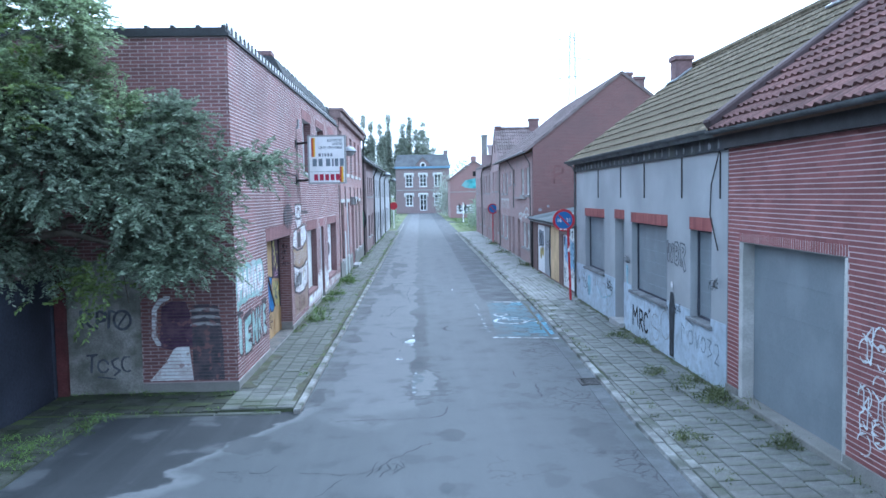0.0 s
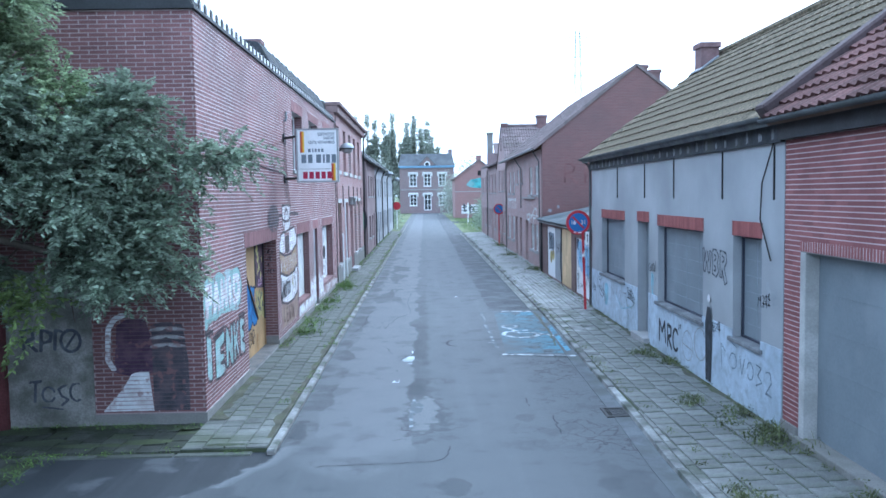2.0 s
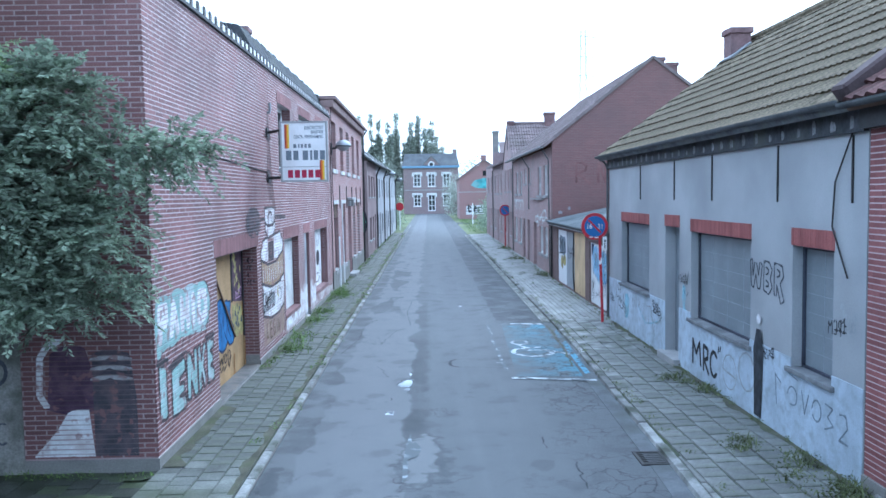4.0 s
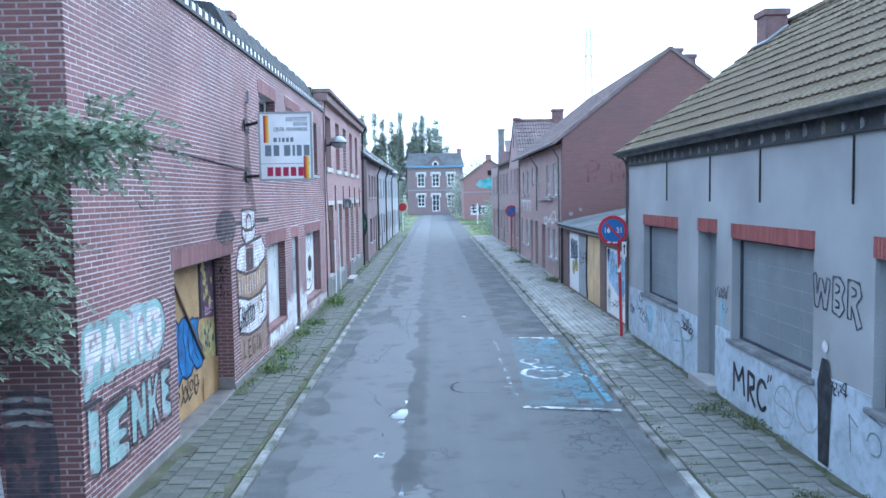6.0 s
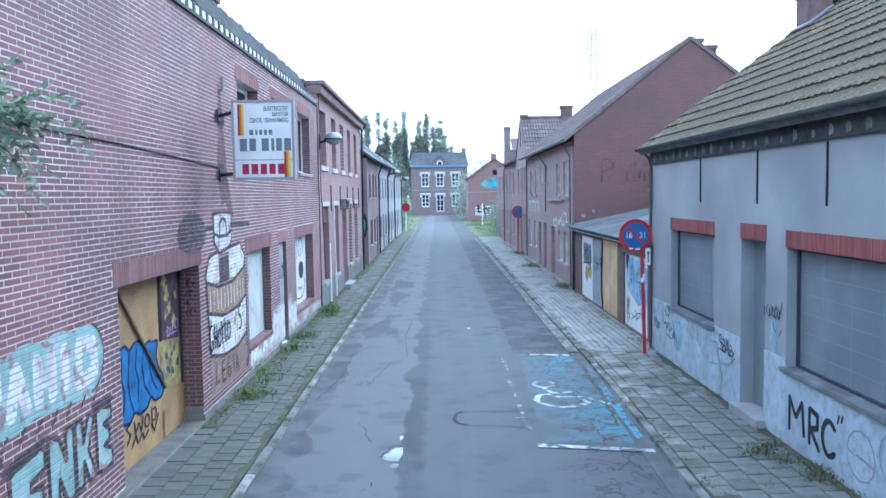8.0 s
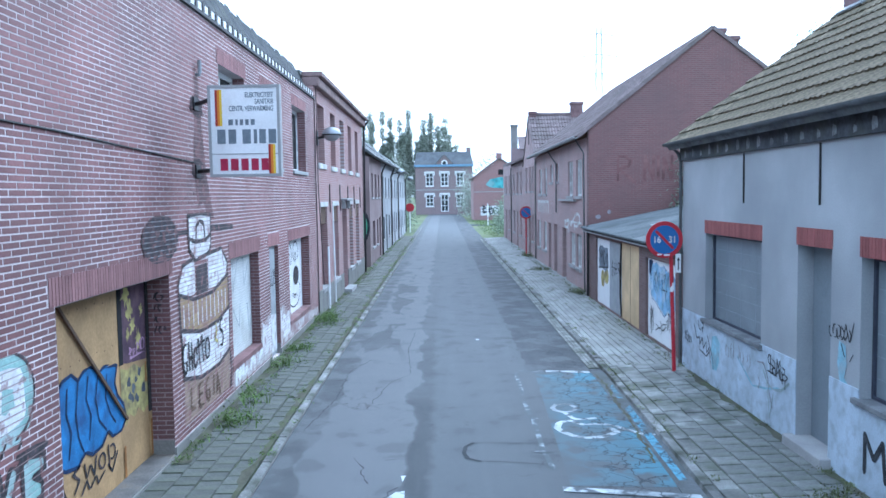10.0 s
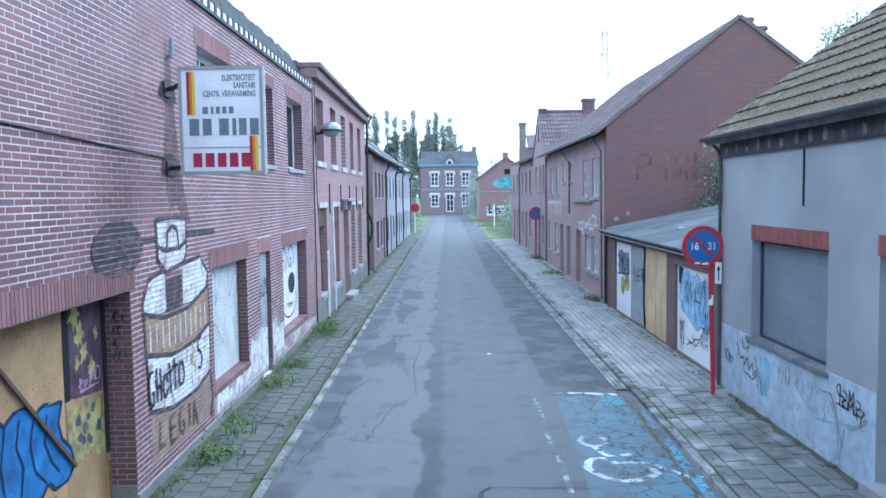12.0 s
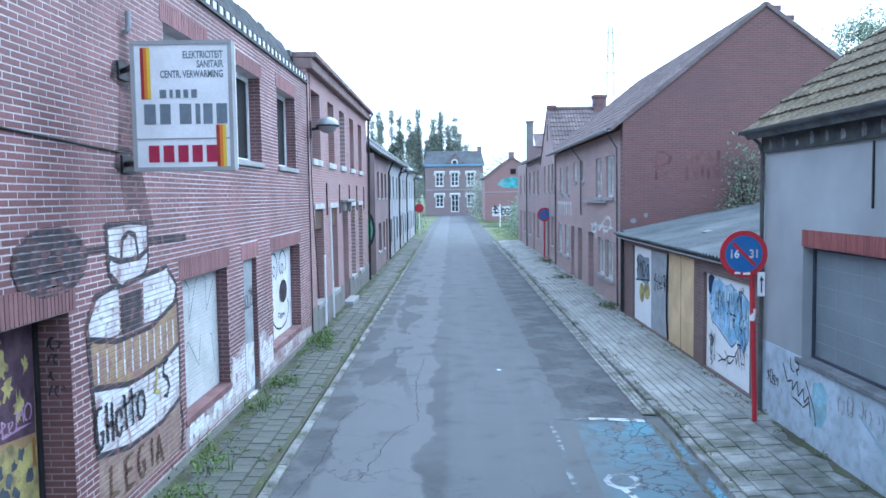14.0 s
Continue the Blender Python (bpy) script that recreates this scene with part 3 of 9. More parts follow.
M_PAINTMAUVE = mat("spray_mauve", (0.45, 0.28, 0.42), 0.8, var=0.2, scale=6, grain=60)
# stained panel cement, its base lowered to hold the tree's shade
M_MOSSCEM = mat("shaded_mossy_cement", (0.25, 0.245, 0.23), 0.92, var=0.35, scale=2.2, grain=40, stain=(0.1, 0.105, 0.085), stain_amt=0.9, stain_scale=2.6)
M_PIERRED = mat("sooty_red_pier", (0.11, 0.04, 0.042), 0.9, var=0.35, scale=3.0, grain=40, stain=(0.05, 0.03, 0.034), stain_amt=0.8, stain_scale=2.0)
M_PAINTOLIVE = mat("faded_olive_spray", (0.3, 0.36, 0.36), 0.85, var=0.25, scale=6, grain=60, stain=(0.4, 0.46, 0.5), stain_amt=0.7, stain_scale=5)
M_WEEDDRY = mat("dull_olive_weed", (0.115, 0.135, 0.06), 0.8, var=0.4, scale=3.0, grain=20, island=0.5)
M_JAMB = mat("pale_jamb_concrete", (0.45, 0.45, 0.44), 0.9, var=0.2, scale=2.0, grain=50, stain=(0.27, 0.27, 0.25), stain_amt=0.6, stain_scale=1.8)
M_BOARDLINE = mat("board_seam", (0.3, 0.335, 0.365), 0.7, var=0.1)
M_MORTARG = mat("pale_rose_mortar", (0.52, 0.42, 0.42), 0.95, var=0.15, scale=2.0, grain=70, stain=(0.36, 0.27, 0.27), stain_amt=0.5)
M_PAINTDIM = mat("faded_ink_spray", (0.075, 0.082, 0.1), 0.85, var=0.3, scale=8, grain=60, stain=(0.16, 0.175, 0.2), stain_amt=0.6, stain_scale=7)
M_PAINTINK = mat("spray_ink", (0.03, 0.033, 0.04), 0.8, var=0.3, scale=8, grain=60, stain=(0.09, 0.1, 0.115), stain_amt=0.5, stain_scale=7)
M_CORNICE = mat("weathered_brown_cornice", (0.24, 0.17, 0.16), 0.85, var=0.25, scale=3.0, grain=30, stain=(0.15, 0.12, 0.115), stain_amt=0.6, stain_scale=2)
M_SLATEHALL = mat("weathered_slate", (0.09, 0.098, 0.11), 0.7, var=0.25, scale=1.0, grain=6, stain=(0.13, 0.14, 0.14), stain_amt=0.6, stain_scale=0.4)
M_STONE = mat("weathered_white_stone", (0.56, 0.56, 0.55), 0.85, var=0.2, scale=4.0, grain=40, stain=(0.33, 0.33, 0.31), stain_amt=0.7, stain_scale=2.5)
M_SLATEDARK = mat("mossy_dark_slate", (0.06, 0.063, 0.07), 0.85, var=0.35, scale=3.5, grain=20, stain=(0.095, 0.1, 0.085), stain_amt=0.7, stain_scale=2.2, spec=0.15)

import collections

# ---- building helpers ----
rnd = random.Random(7)
XL, XR, XS, XA = -3.15, 4.75, 4.85, 4.95
PAVE_L, PAVE_R = 0.07, 0.12


def plane(o, u, v, n):
    m = Matrix.Identity(4)
    for k, c in enumerate((u, v, n, o)):
        for r in range(3):
            m[r][k] = c[r]
    return m


def p_left(x=XL):
    return plane((x, 0, 0), (0, 1, 0), (0, 0, 1), (1, 0, 0))


def p_right(x=XR):
    return plane((x, 0, 0), (0, 1, 0), (0, 0, 1), (-1, 0, 0))


def p_south(y):
    return plane((0, y, 0), (1, 0, 0), (0, 0, 1), (0, -1, 0))


P_FLAT = plane((0, 0, 0), (1, 0, 0), (0, 1, 0), (0, 0, 1))


def thing(name, loc, label, category, group="", kind=""):
    ob = new(name)
    ob.location = loc
    ob.empty_display_size = 0.2
    return tagged(ob, label, category, group, kind)


def standing(ob):
    """The world matrix of a thing or part."""
    m = ob.matrix_parent_inverse @ ob.matrix_basis
    return standing(ob.parent) @ m if ob.parent else ob.matrix_basis.copy()


def adopt(ob, parent):
    """Parent ob while its mesh keeps world coordinates."""
    ob.parent = parent
    ob.matrix_parent_inverse = standing(parent).inverted()
    return ob


def part(name, bm, material, parent=None, label="", smooth=False, kind=""):
    """Link a bmesh, or (verts, faces), as one mesh object under a thing or a part."""
    me = bpy.data.meshes.new(name)
    if isinstance(bm, tuple):
        me.from_pydata(bm[0], [], bm[1])
    else:
        bmesh.ops.recalc_face_normals(bm, faces=bm.faces)
        bm.to_mesh(me)
        bm.free()
    for m in material if isinstance(material, list) else [material]:
        me.materials.append(m)
    if smooth:
        me.shade_smooth()
    ob = new(name, me)
    if parent is not None:
        adopt(ob, parent)
    return tagged(ob, label, kind=kind)


def setting(name, bm, material, label, category):
    return tagged(part(name, bm, material), label, category, kind="structure")


def box(bm, P, u0, u1, v0, v1, d0, d1):
    q = [bm.verts.new(P @ Vector((u, v, d))) for d in (d0, d1) for v in (v0, v1) for u in (u0, u1)]
    for f in ((0, 1, 3, 2), (4, 6, 7, 5), (0, 4, 5, 1), (2, 3, 7, 6), (0, 2, 6, 4), (1, 5, 7, 3)):
        bm.faces.new([q[k] for k in f])


def boxes(P, *dims, bevel=0.0):
    bm = bmesh.new()
    for d in dims:
        box(bm, P, *d)
    if bevel:
        bmesh.ops.bevel(bm, geom=bm.edges[:], offset=bevel, segments=1, affect="EDGES")
    return bm


def ribbon_tube(points, r, sides=6):
    """A tube along a polyline."""
    bm = bmesh.new()
    rings = []
    for k, p in enumerate(points):
        p = Vector(p)
        a, c = Vector(points[max(k - 1, 0)]), Vector(points[min(k + 1, len(points) - 1)])
        t = (c - a).normalized()
        x = t.orthogonal().normalized()
        if k and rings:
            x = (rings_x - t * rings_x.dot(t)).normalized()
        rings_x = x
        y = t.cross(x)
        rr = r[k] if isinstance(r, (list, tuple)) else r
        rings.append([bm.verts.new(p + (x * math.cos(a2) + y * math.sin(a2)) * rr) for a2 in [2 * math.pi * j / sides for j in range(sides)]])
    for a, c in zip(rings, rings[1:]):
        for j in range(sides):
            bm.faces.new((a[j], a[(j + 1) % sides], c[(j + 1) % sides], c[j]))
    bm.faces.new(rings[0])
    bm.faces.new(rings[-1][::-1])
    return bm


def slab(P, u0, u1, v0, v1, holes, d0, d1, top=None):
    """A wall slab with rectangular openings through it; top(u) may cut its upper edge."""
    us = sorted({u0, u1, *[h[0] for h in holes], *[h[1] for h in holes]})
    vs = sorted({v0, v1, *[h[2] for h in holes], *[h[3] for h in holes]})
    us, vs = [u for u in us if u0 <= u <= u1], [v for v in vs if v0 <= v <= v1]
    solid = {}
    for i in range(len(us) - 1):
        for j in range(len(vs) - 1):
            cu, cv = (us[i] + us[i + 1]) / 2, (vs[j] + vs[j + 1]) / 2
            solid[i, j] = not any(h[0] < cu < h[1] and h[2] < cv < h[3] for h in holes)
    bm = bmesh.new()
    cache = {}

    def vert(u, v, d):
        key = (round(u, 4), round(v, 4), d)
        if key not in cache:
            cache[key] = bm.verts.new(P @ Vector((u, v, d)))
        return cache[key]

    for (i, j), s in solid.items():
        if not s:
            continue
        a, b2, c, d = us[i], us[i + 1], vs[j], vs[j + 1]
        for dd in (d0, d1):
            bm.faces.new((vert(a, c, dd), vert(b2, c, dd), vert(b2, d, dd), vert(a, d, dd)))
        for (ni, nj), (p, q) in (((i - 1, j), ((a, c), (a, d))), ((i + 1, j), ((b2, c), (b2, d))), ((i, j - 1), ((a, c), (b2, c))), ((i, j + 1), ((a, d), (b2, d)))):
            if not solid.get((ni, nj), False):
                bm.faces.new((vert(*p, d0), vert(*q, d0), vert(*q, d1), vert(*p, d1)))
    return bm


def prism(P, outline, d0, d1):
    """A polygon in the plane P, given depth."""
    bm = bmesh.new()
    a = [bm.verts.new(P @ Vector((u, v, d0))) for u, v in outline]
    c = [bm.verts.new(P @ Vector((u, v, d1))) for u, v in outline]
    bm.faces.new(a)
    bm.faces.new(c[::-1])
    for k in range(len(a)):
        bm.faces.new((a[k], a[(k + 1) % len(a)], c[(k + 1) % len(a)], c[k]))
    return bm


# bricks
def brick_rects(u0, u1, v0, v1, holes, length=0.26, pitch=0.06, joint=0.0135, top=None, head=0.02):
    out, row, v = [], 0, v0
    while v + pitch * 0.5 < v1:
        vt = min(v + pitch - joint, v1)
        u = u0 - (length / 2 if row % 2 else 0)
        cuts = sorted((h[0], h[1]) for h in holes if h[2] < (v + vt) / 2 < h[3])
        while u < u1:
            a, c = max(u, u0), min(u + length - head, u1)
            pieces = [(a, c)]
            for ha, hc in cuts:
                nxt = []
                for pa, pc in pieces:
                    if pc <= ha or pa >= hc:
                        nxt.append((pa, pc))
                    else:
                        nxt += [(pa, ha)] if pa < ha else []
                        nxt += [(hc, pc)] if pc > hc else []
                pieces = nxt
            out += [(pa, pc, v, vt) for pa, pc in pieces if pc - pa > 0.025 and (top is None or vt < top((pa + pc) / 2))]
            u += length
        v += pitch
        row += 1
    return out


def pieces_mesh(P, rects, proud, jitter=0.003, seed=3, inset=0.0):
    """All the rects as shallow blocks standing proud of the plane P."""
    r = random.Random(seed)
    flip = P.to_3x3().determinant() < 0
    vs, fs = [], []
    for a, c, b2, d in rects:
        h, k = proud + r.uniform(-jitter, jitter), len(vs)
        for dd, s in ((0.0, 0.0), (h, inset)):
            vs += [P @ Vector((u, v, dd)) for u, v in ((a + s, b2 + s), (c - s, b2 + s), (c - s, d - s), (a + s, d - s))]
        q = [(4, 5, 6, 7), (0, 1, 5, 4), (1, 2, 6, 5), (2, 3, 7, 6), (3, 0, 4, 7)]
        fs += [tuple(k + j for j in (f[::-1] if flip else f)) for f in q]
    return vs, fs


def lay_pieces(name, P, rects, proud, material, parent, inset=0.0, jitter=0.003, seed=5):
    """Each rect as an object of its own; equal sizes share one mesh."""
    r = random.Random(seed)
    shared = {}
    rot = P.to_3x3()
    if rot.determinant() < 0:
        rot = rot @ Matrix.Diagonal((-1, 1, 1))
    for a, c, b2, d in rects:
        w, h = round(c - a, 3), round(d - b2, 3)
        if (w, h) not in shared:
            vs, fs = pieces_mesh(Matrix.Identity(4), [(-w / 2, w / 2, -h / 2, h / 2)], proud, 0.0, inset=inset)
            me = bpy.data.meshes.new(name)
            me.from_pydata(vs, [], fs)
            me.materials.append(material)
            shared[w, h] = me
        ob = new(name, shared[w, h])
        adopt(ob, parent)
        ob.matrix_basis = Matrix.Translation(P @ Vector(((a + c) / 2, (b2 + d) / 2, r.uniform(-jitter, jitter)))) @ rot.to_4x4()


# flat paint, laid row by row so that brick joints stay open
def paint(name, P, polys, material, parent, d=0.012, label="", base=None, pitch=0.06, joint=0.0135, step=0.02):
    """A coat of paint in the shape of the polygons' union, one connected sheet; over bricks it dips into each bed joint."""
    lo = min(v for p in polys for _, v in p)
    hi = max(v for p in polys for _, v in p)
    lines = []
    if base is not None:
        d -= 0.0062
    if base is None:
        n = max(2, math.ceil((hi - lo) / step))
        lines = [(lo + (hi - lo) * (0.002 + 0.996 * k / n), d) for k in range(n + 1)]
    else:
        k = math.floor((lo - base) / pitch)
        while base + k * pitch < hi:
            v, h = base + k * pitch, pitch - joint
            lines += [(v, d), (v + h / 2, d), (v + h, d), (v + h + joint / 2, 0.0006 + 0.08 * d)]
            k += 1
        lines = [q for q in lines if lo - 0.001 <= q[0] <= hi + 0.001]
    edges = [(p[k], p[(k + 1) % len(p)], n) for n, p in enumerate(polys) for k in range(len(p))]

    def spans_at(m):
        xs = {}
        for (x0, y0), (x1, y1), n in edges:
            if (y0 <= m) != (y1 <= m):
                xs.setdefault(n, []).append(x0 + (m - y0) * (x1 - x0) / (y1 - y0))
        out = []
        for q in xs.values():
            q.sort()
            out += list(zip(q[::2], q[1::2]))
        out.sort()
        merged = []
        for a, c in out:
            if merged and a <= merged[-1][1] + 0.004:
                merged[-1][1] = max(merged[-1][1], c)
            else:
                merged.append([a, c])
        return merged

    flip = P.to_3x3().determinant() < 0
    vs, fs, seen = [], [], {}

    def vert(row, u):
        key = (row, round(u, 4))
        if key not in seen:
            seen[key] = len(vs)
            vs.append(P @ Vector((u, lines[row][0], lines[row][1])))
        return seen[key]

    def quad(r, a0, a1, c0, c1):
        f = [vert(r, a0), vert(r, a1), vert(r + 1, c1), vert(r + 1, c0)]
        if len(set(f)) == 4:
            fs.append(tuple(f[::-1] if flip else f))

    rows = [spans_at(v) for v, _ in lines]
    for r in range(len(rows) - 1):
        A, C = rows[r], rows[r + 1]
        over = [[j for j, c in enumerate(C) if c[0] < a[1] and a[0] < c[1]] for a in A]
        back = [[i for i, a in enumerate(A) if c[0] < a[1] and a[0] < c[1]] for c in C]
        for i, a in enumerate(A):
            js = over[i]
            if len(js) == 1 and len(back[js[0]]) == 1:
                quad(r, *a, *C[js[0]])
            elif len(js) > 1:
                cuts = [a[0]] + [min(max((C[p][1] + C[q][0]) / 2, a[0]), a[1]) for p, q in zip(js, js[1:])] + [a[1]]
                for n, j in enumerate(js):
                    quad(r, cuts[n], cuts[n + 1], *C[j])
        for j, c in enumerate(C):
            ks = back[j]
            if len(ks) > 1 and all(len(over[k]) == 1 for k in ks):
                cuts = [c[0]] + [min(max((A[p][1] + A[q][0]) / 2, c[0]), c[1]) for p, q in zip(ks, ks[1:])] + [c[1]]
                for n, k in enumerate(ks):
                    quad(r, *A[k], cuts[n], cuts[n + 1])
    shapes = islands(vs, fs) if fs else []
    if parent is None and shapes:
        vs, fs = [], []
        for a, f in shapes:
            fs += [tuple(len(vs) + j for j in q) for q in f]
            vs += a
        shapes = [(vs, fs)]
    obs = [part(name, q, material, parent, label) for q in shapes]
    return obs[0] if obs else None


def islands(vs, fs, least=3):
    """The connected sheets of a mesh, the largest first; flecks are left out."""
    root = list(range(len(vs)))

    def find(a):
        while root[a] != a:
            root[a] = root[root[a]]
            a = root[a]
        return a

    for f in fs:
        for a in f[1:]:
            root[find(a)] = find(f[0])
    groups = collections.defaultdict(list)
    for f in fs:
        groups[find(f[0])].append(f)
    out = []
    for q in sorted(groups.values(), key=len, reverse=True):
        if len(q) >= least or not out:
            ids = sorted({a for f in q for a in f})
            at = {a: k for k, a in enumerate(ids)}
            out.append(([vs[a] for a in ids], [tuple(at[a] for a in f) for f in q]))
    return out


def stroke(points, w):
    """A thick line as polygons: one quad a step, and a small octagon at each joint."""
    out = []
    for (a, b2), (c, d) in zip(points, points[1:]):
        l = math.hypot(c - a, d - b2) or 1e-6
        nx, ny = -(d - b2) / l * w / 2, (c - a) / l * w / 2
        out.append([(a + nx, b2 + ny), (c + nx, d + ny), (c - nx, d - ny), (a - nx, b2 - ny)])
    for a, b2 in points:
        out.append(ring(a, b2, w / 2, w / 2, 6))
    return out


def ring(u, v, ru, rv, n=24):
    return [(u + ru * math.cos(2 * math.pi * k / n), v + rv * math.sin(2 * math.pi * k / n)) for k in range(n)]


def arc(u, v, ru, rv, a0, a1, n=12):
    return [(u + ru * math.cos(radians(a0 + (a1 - a0) * k / n)), v + rv * math.sin(radians(a0 + (a1 - a0) * k / n))) for k in range(n + 1)]


def scrawl(seed, u0, u1, v0, v1, w, n=9):
    """An unreadable tag: quick letter-like strokes, tall and short by turns, joined by a slanting line."""
    r = random.Random(seed * 7 + 1)
    out = []
    m = max(2, n - 2)
    cell = (u1 - u0) / m
    turn = r.choice((-1, 1))
    for k in range(m):
        a, tall = u0 + k * cell, r.uniform(0.55, 1.0)
        lo = v0 + (v1 - v0) * r.uniform(0.0, 0.3) * (1.2 - tall)
        hi = lo + (v1 - v0) * tall * 0.95
        mid, s = (lo + hi) / 2, cell * r.uniform(0.85, 1.35)
        shape = r.randrange(6)
        if shape == 0:
            q = arc(a + s * 0.45, mid, s * 0.42, (hi - lo) / 2, 40, 320, 9)
        elif shape == 1:
            q = [(a, lo), (a + s * 0.12, hi), (a + s * 0.55, mid), (a + s * 0.8, hi), (a + s * 0.9, lo)]
        elif shape == 2:
            q = [(a + s * 0.85, hi), (a + s * 0.15, hi - (hi - lo) * 0.1), (a + s * 0.2, mid), (a + s * 0.8, mid - (hi - lo) * 0.1), (a + s * 0.6, lo), (a, lo + (hi - lo) * 0.08)]
        elif shape == 3:
            q = [(a + s * 0.1, hi), (a + s * 0.2, lo)] + arc(a + s * 0.3, mid + (hi - lo) * 0.2, s * 0.4, (hi - lo) * 0.28, -100, 110, 7)[::-1]
        elif shape == 4:
            q = [(a, mid), (a + s * 0.9, mid + (hi - lo) * 0.15), (a + s * 0.35, hi), (a + s * 0.5, lo), (a + s * 0.95, lo + (hi - lo) * 0.2)]
        else:
            q = arc(a + s * 0.45, mid, s * 0.4, (hi - lo) / 2, 0, 360, 11)
        out += stroke([(u, v + (u - u0) * 0.12 * turn) for u, v in q], w)
    out += stroke([(u0 - cell * 0.2, v0 + (v1 - v0) * 0.2), (u1, v0 + (v1 - v0) * r.uniform(0.0, 0.35))], w * 0.7)
    return out


def text(name, body, P, u, v, size, material, parent, d=0.006, mirror=False, squeeze=1.0, bold=0.0, align="LEFT"):
    cu = bpy.data.curves.new(name, "FONT")
    cu.body, cu.size, cu.align_x, cu.offset = body, size, align, bold
    tmp = bpy.data.objects.new(name, cu)
    scene.collection.objects.link(tmp)
    bpy.context.view_layer.update()
    me = bpy.data.meshes.new_from_object(tmp.evaluated_get(bpy.context.evaluated_depsgraph_get()))
    bpy.data.objects.remove(tmp)
    s = -squeeze if mirror else squeeze
    me.transform(P @ Matrix.Translation((u, v, d)) @ Matrix.Diagonal((s, 1, 1, 1)))
    letters = islands([tuple(v.co) for v in me.vertices], [tuple(f.vertices) for f in me.polygons], 1)
    bpy.data.meshes.remove(me)
    return [part("letter", q, material, parent) for q in letters][0]


# openings
def window_unit(P, u0, u1, v0, v1, depth, parent, frame_mat=None, bars=(1, 1), glass=None, w=0.06, sill=True, sill_mat=None, label=""):
    """A window set back in its opening: frame with glazing bars, pane and sill."""
    frame_mat = frame_mat or M_WHITE
    dims = [(u0, u0 + w, v0, v1, -depth - 0.06, -depth), (u1 - w, u1, v0, v1, -depth - 0.06, -depth),
            (u0 + w, u1 - w, v0, v0 + w, -depth - 0.06, -depth), (u0 + w, u1 - w, v1 - w, v1, -depth - 0.06, -depth)]
    for k in range(1, bars[0]):
        c = u0 + (u1 - u0) * k / bars[0]
        dims.append((c - w * 0.4, c + w * 0.4, v0 + w, v1 - w, -depth - 0.05, -depth - 0.008))
    for k in range(1, bars[1]):
        c = v0 + (v1 - v0) * k / bars[1]
        dims.append((u0 + w, u1 - w, c - w * 0.3, c + w * 0.3, -depth - 0.045, -depth - 0.012))
    win = part("window", boxes(P, *dims), frame_mat, parent, label)
    part("pane", boxes(P, (u0 + w * 0.5, u1 - w * 0.5, v0 + w * 0.5, v1 - w * 0.5, -depth - 0.036, -depth - 0.028)), glass or M_GLASS, win)
    if sill:
        part("sill", boxes(P, (u0 - 0.06, u1 + 0.06, v0 - 0.075, v0 + 0.012, -depth, 0.05), bevel=0.006), sill_mat or M_SILL, win)
    return win


def panel(name, P, u0, u1, v0, v1, depth, material, parent, thick=0.04, label=""):
    return part(name, boxes(P, (u0, u1, v0, v1, -depth - thick, -depth), bevel=0.004), material, parent, label)


def soldier(P, u0, u1, v0, v1, material, parent, name="lintel", proud=0.012, pitch=0.062):
    n = max(1, round((u1 - u0) / pitch))
    p = (u1 - u0) / n
    rects = [(u0 + k * p + 0.006, u0 + (k + 1) * p - 0.006, v0, v1) for k in range(n)]
    back = part(name, boxes(P, (u0, u1, v0, v1, 0.0, 0.004)), M_MORTAR, parent)
    part("soldier_course", pieces_mesh(P, rects, proud, 0.001), material, back, kind="stuff")
    return back


# roofs
def roof_plane(x_eave, z_eave, x_ridge, z_ridge):
    run = Vector((x_ridge - x_eave, 0, z_ridge - z_eave))
    length = run.length
    s = run.normalized()
    n = Vector((-s.z, 0, s.x)) if s.x > 0 else Vector((s.z, 0, -s.x))
    return plane((x_eave, 0, z_eave), (0, 1, 0), s, n), length


def tile_shape(w, l, wave, kind="pan"):
    """One roof tile in local metres: u across, v up the slope, d off the roof. Its foot stands proud of the course below."""
    n = 6
    if kind == "pan":
        prof = [(w * k / n, wave * (0.5 - 0.5 * math.cos(2 * math.pi * (k / n) ** 1.25))) for k in range(n + 1)]
    else:
        prof = [(w * k / 8, wave * (0.5 - 0.5 * math.cos(4 * math.pi * k / 8))) for k in range(9)]
    foot = 0.05 if kind == "pan" else 0.036
    vs = []
    for u, d in prof:
        vs += [(u, -0.03, d + 0.008), (u, -0.035, d + foot), (u, l, d + 0.004)]
    fs = []
    for k in range(len(prof) - 1):
        a, b2 = k * 3, k * 3 + 3
        fs += [(a + 1, b2 + 1, b2 + 2, a + 2), (a, b2, b2 + 1, a + 1)]
    return vs, fs


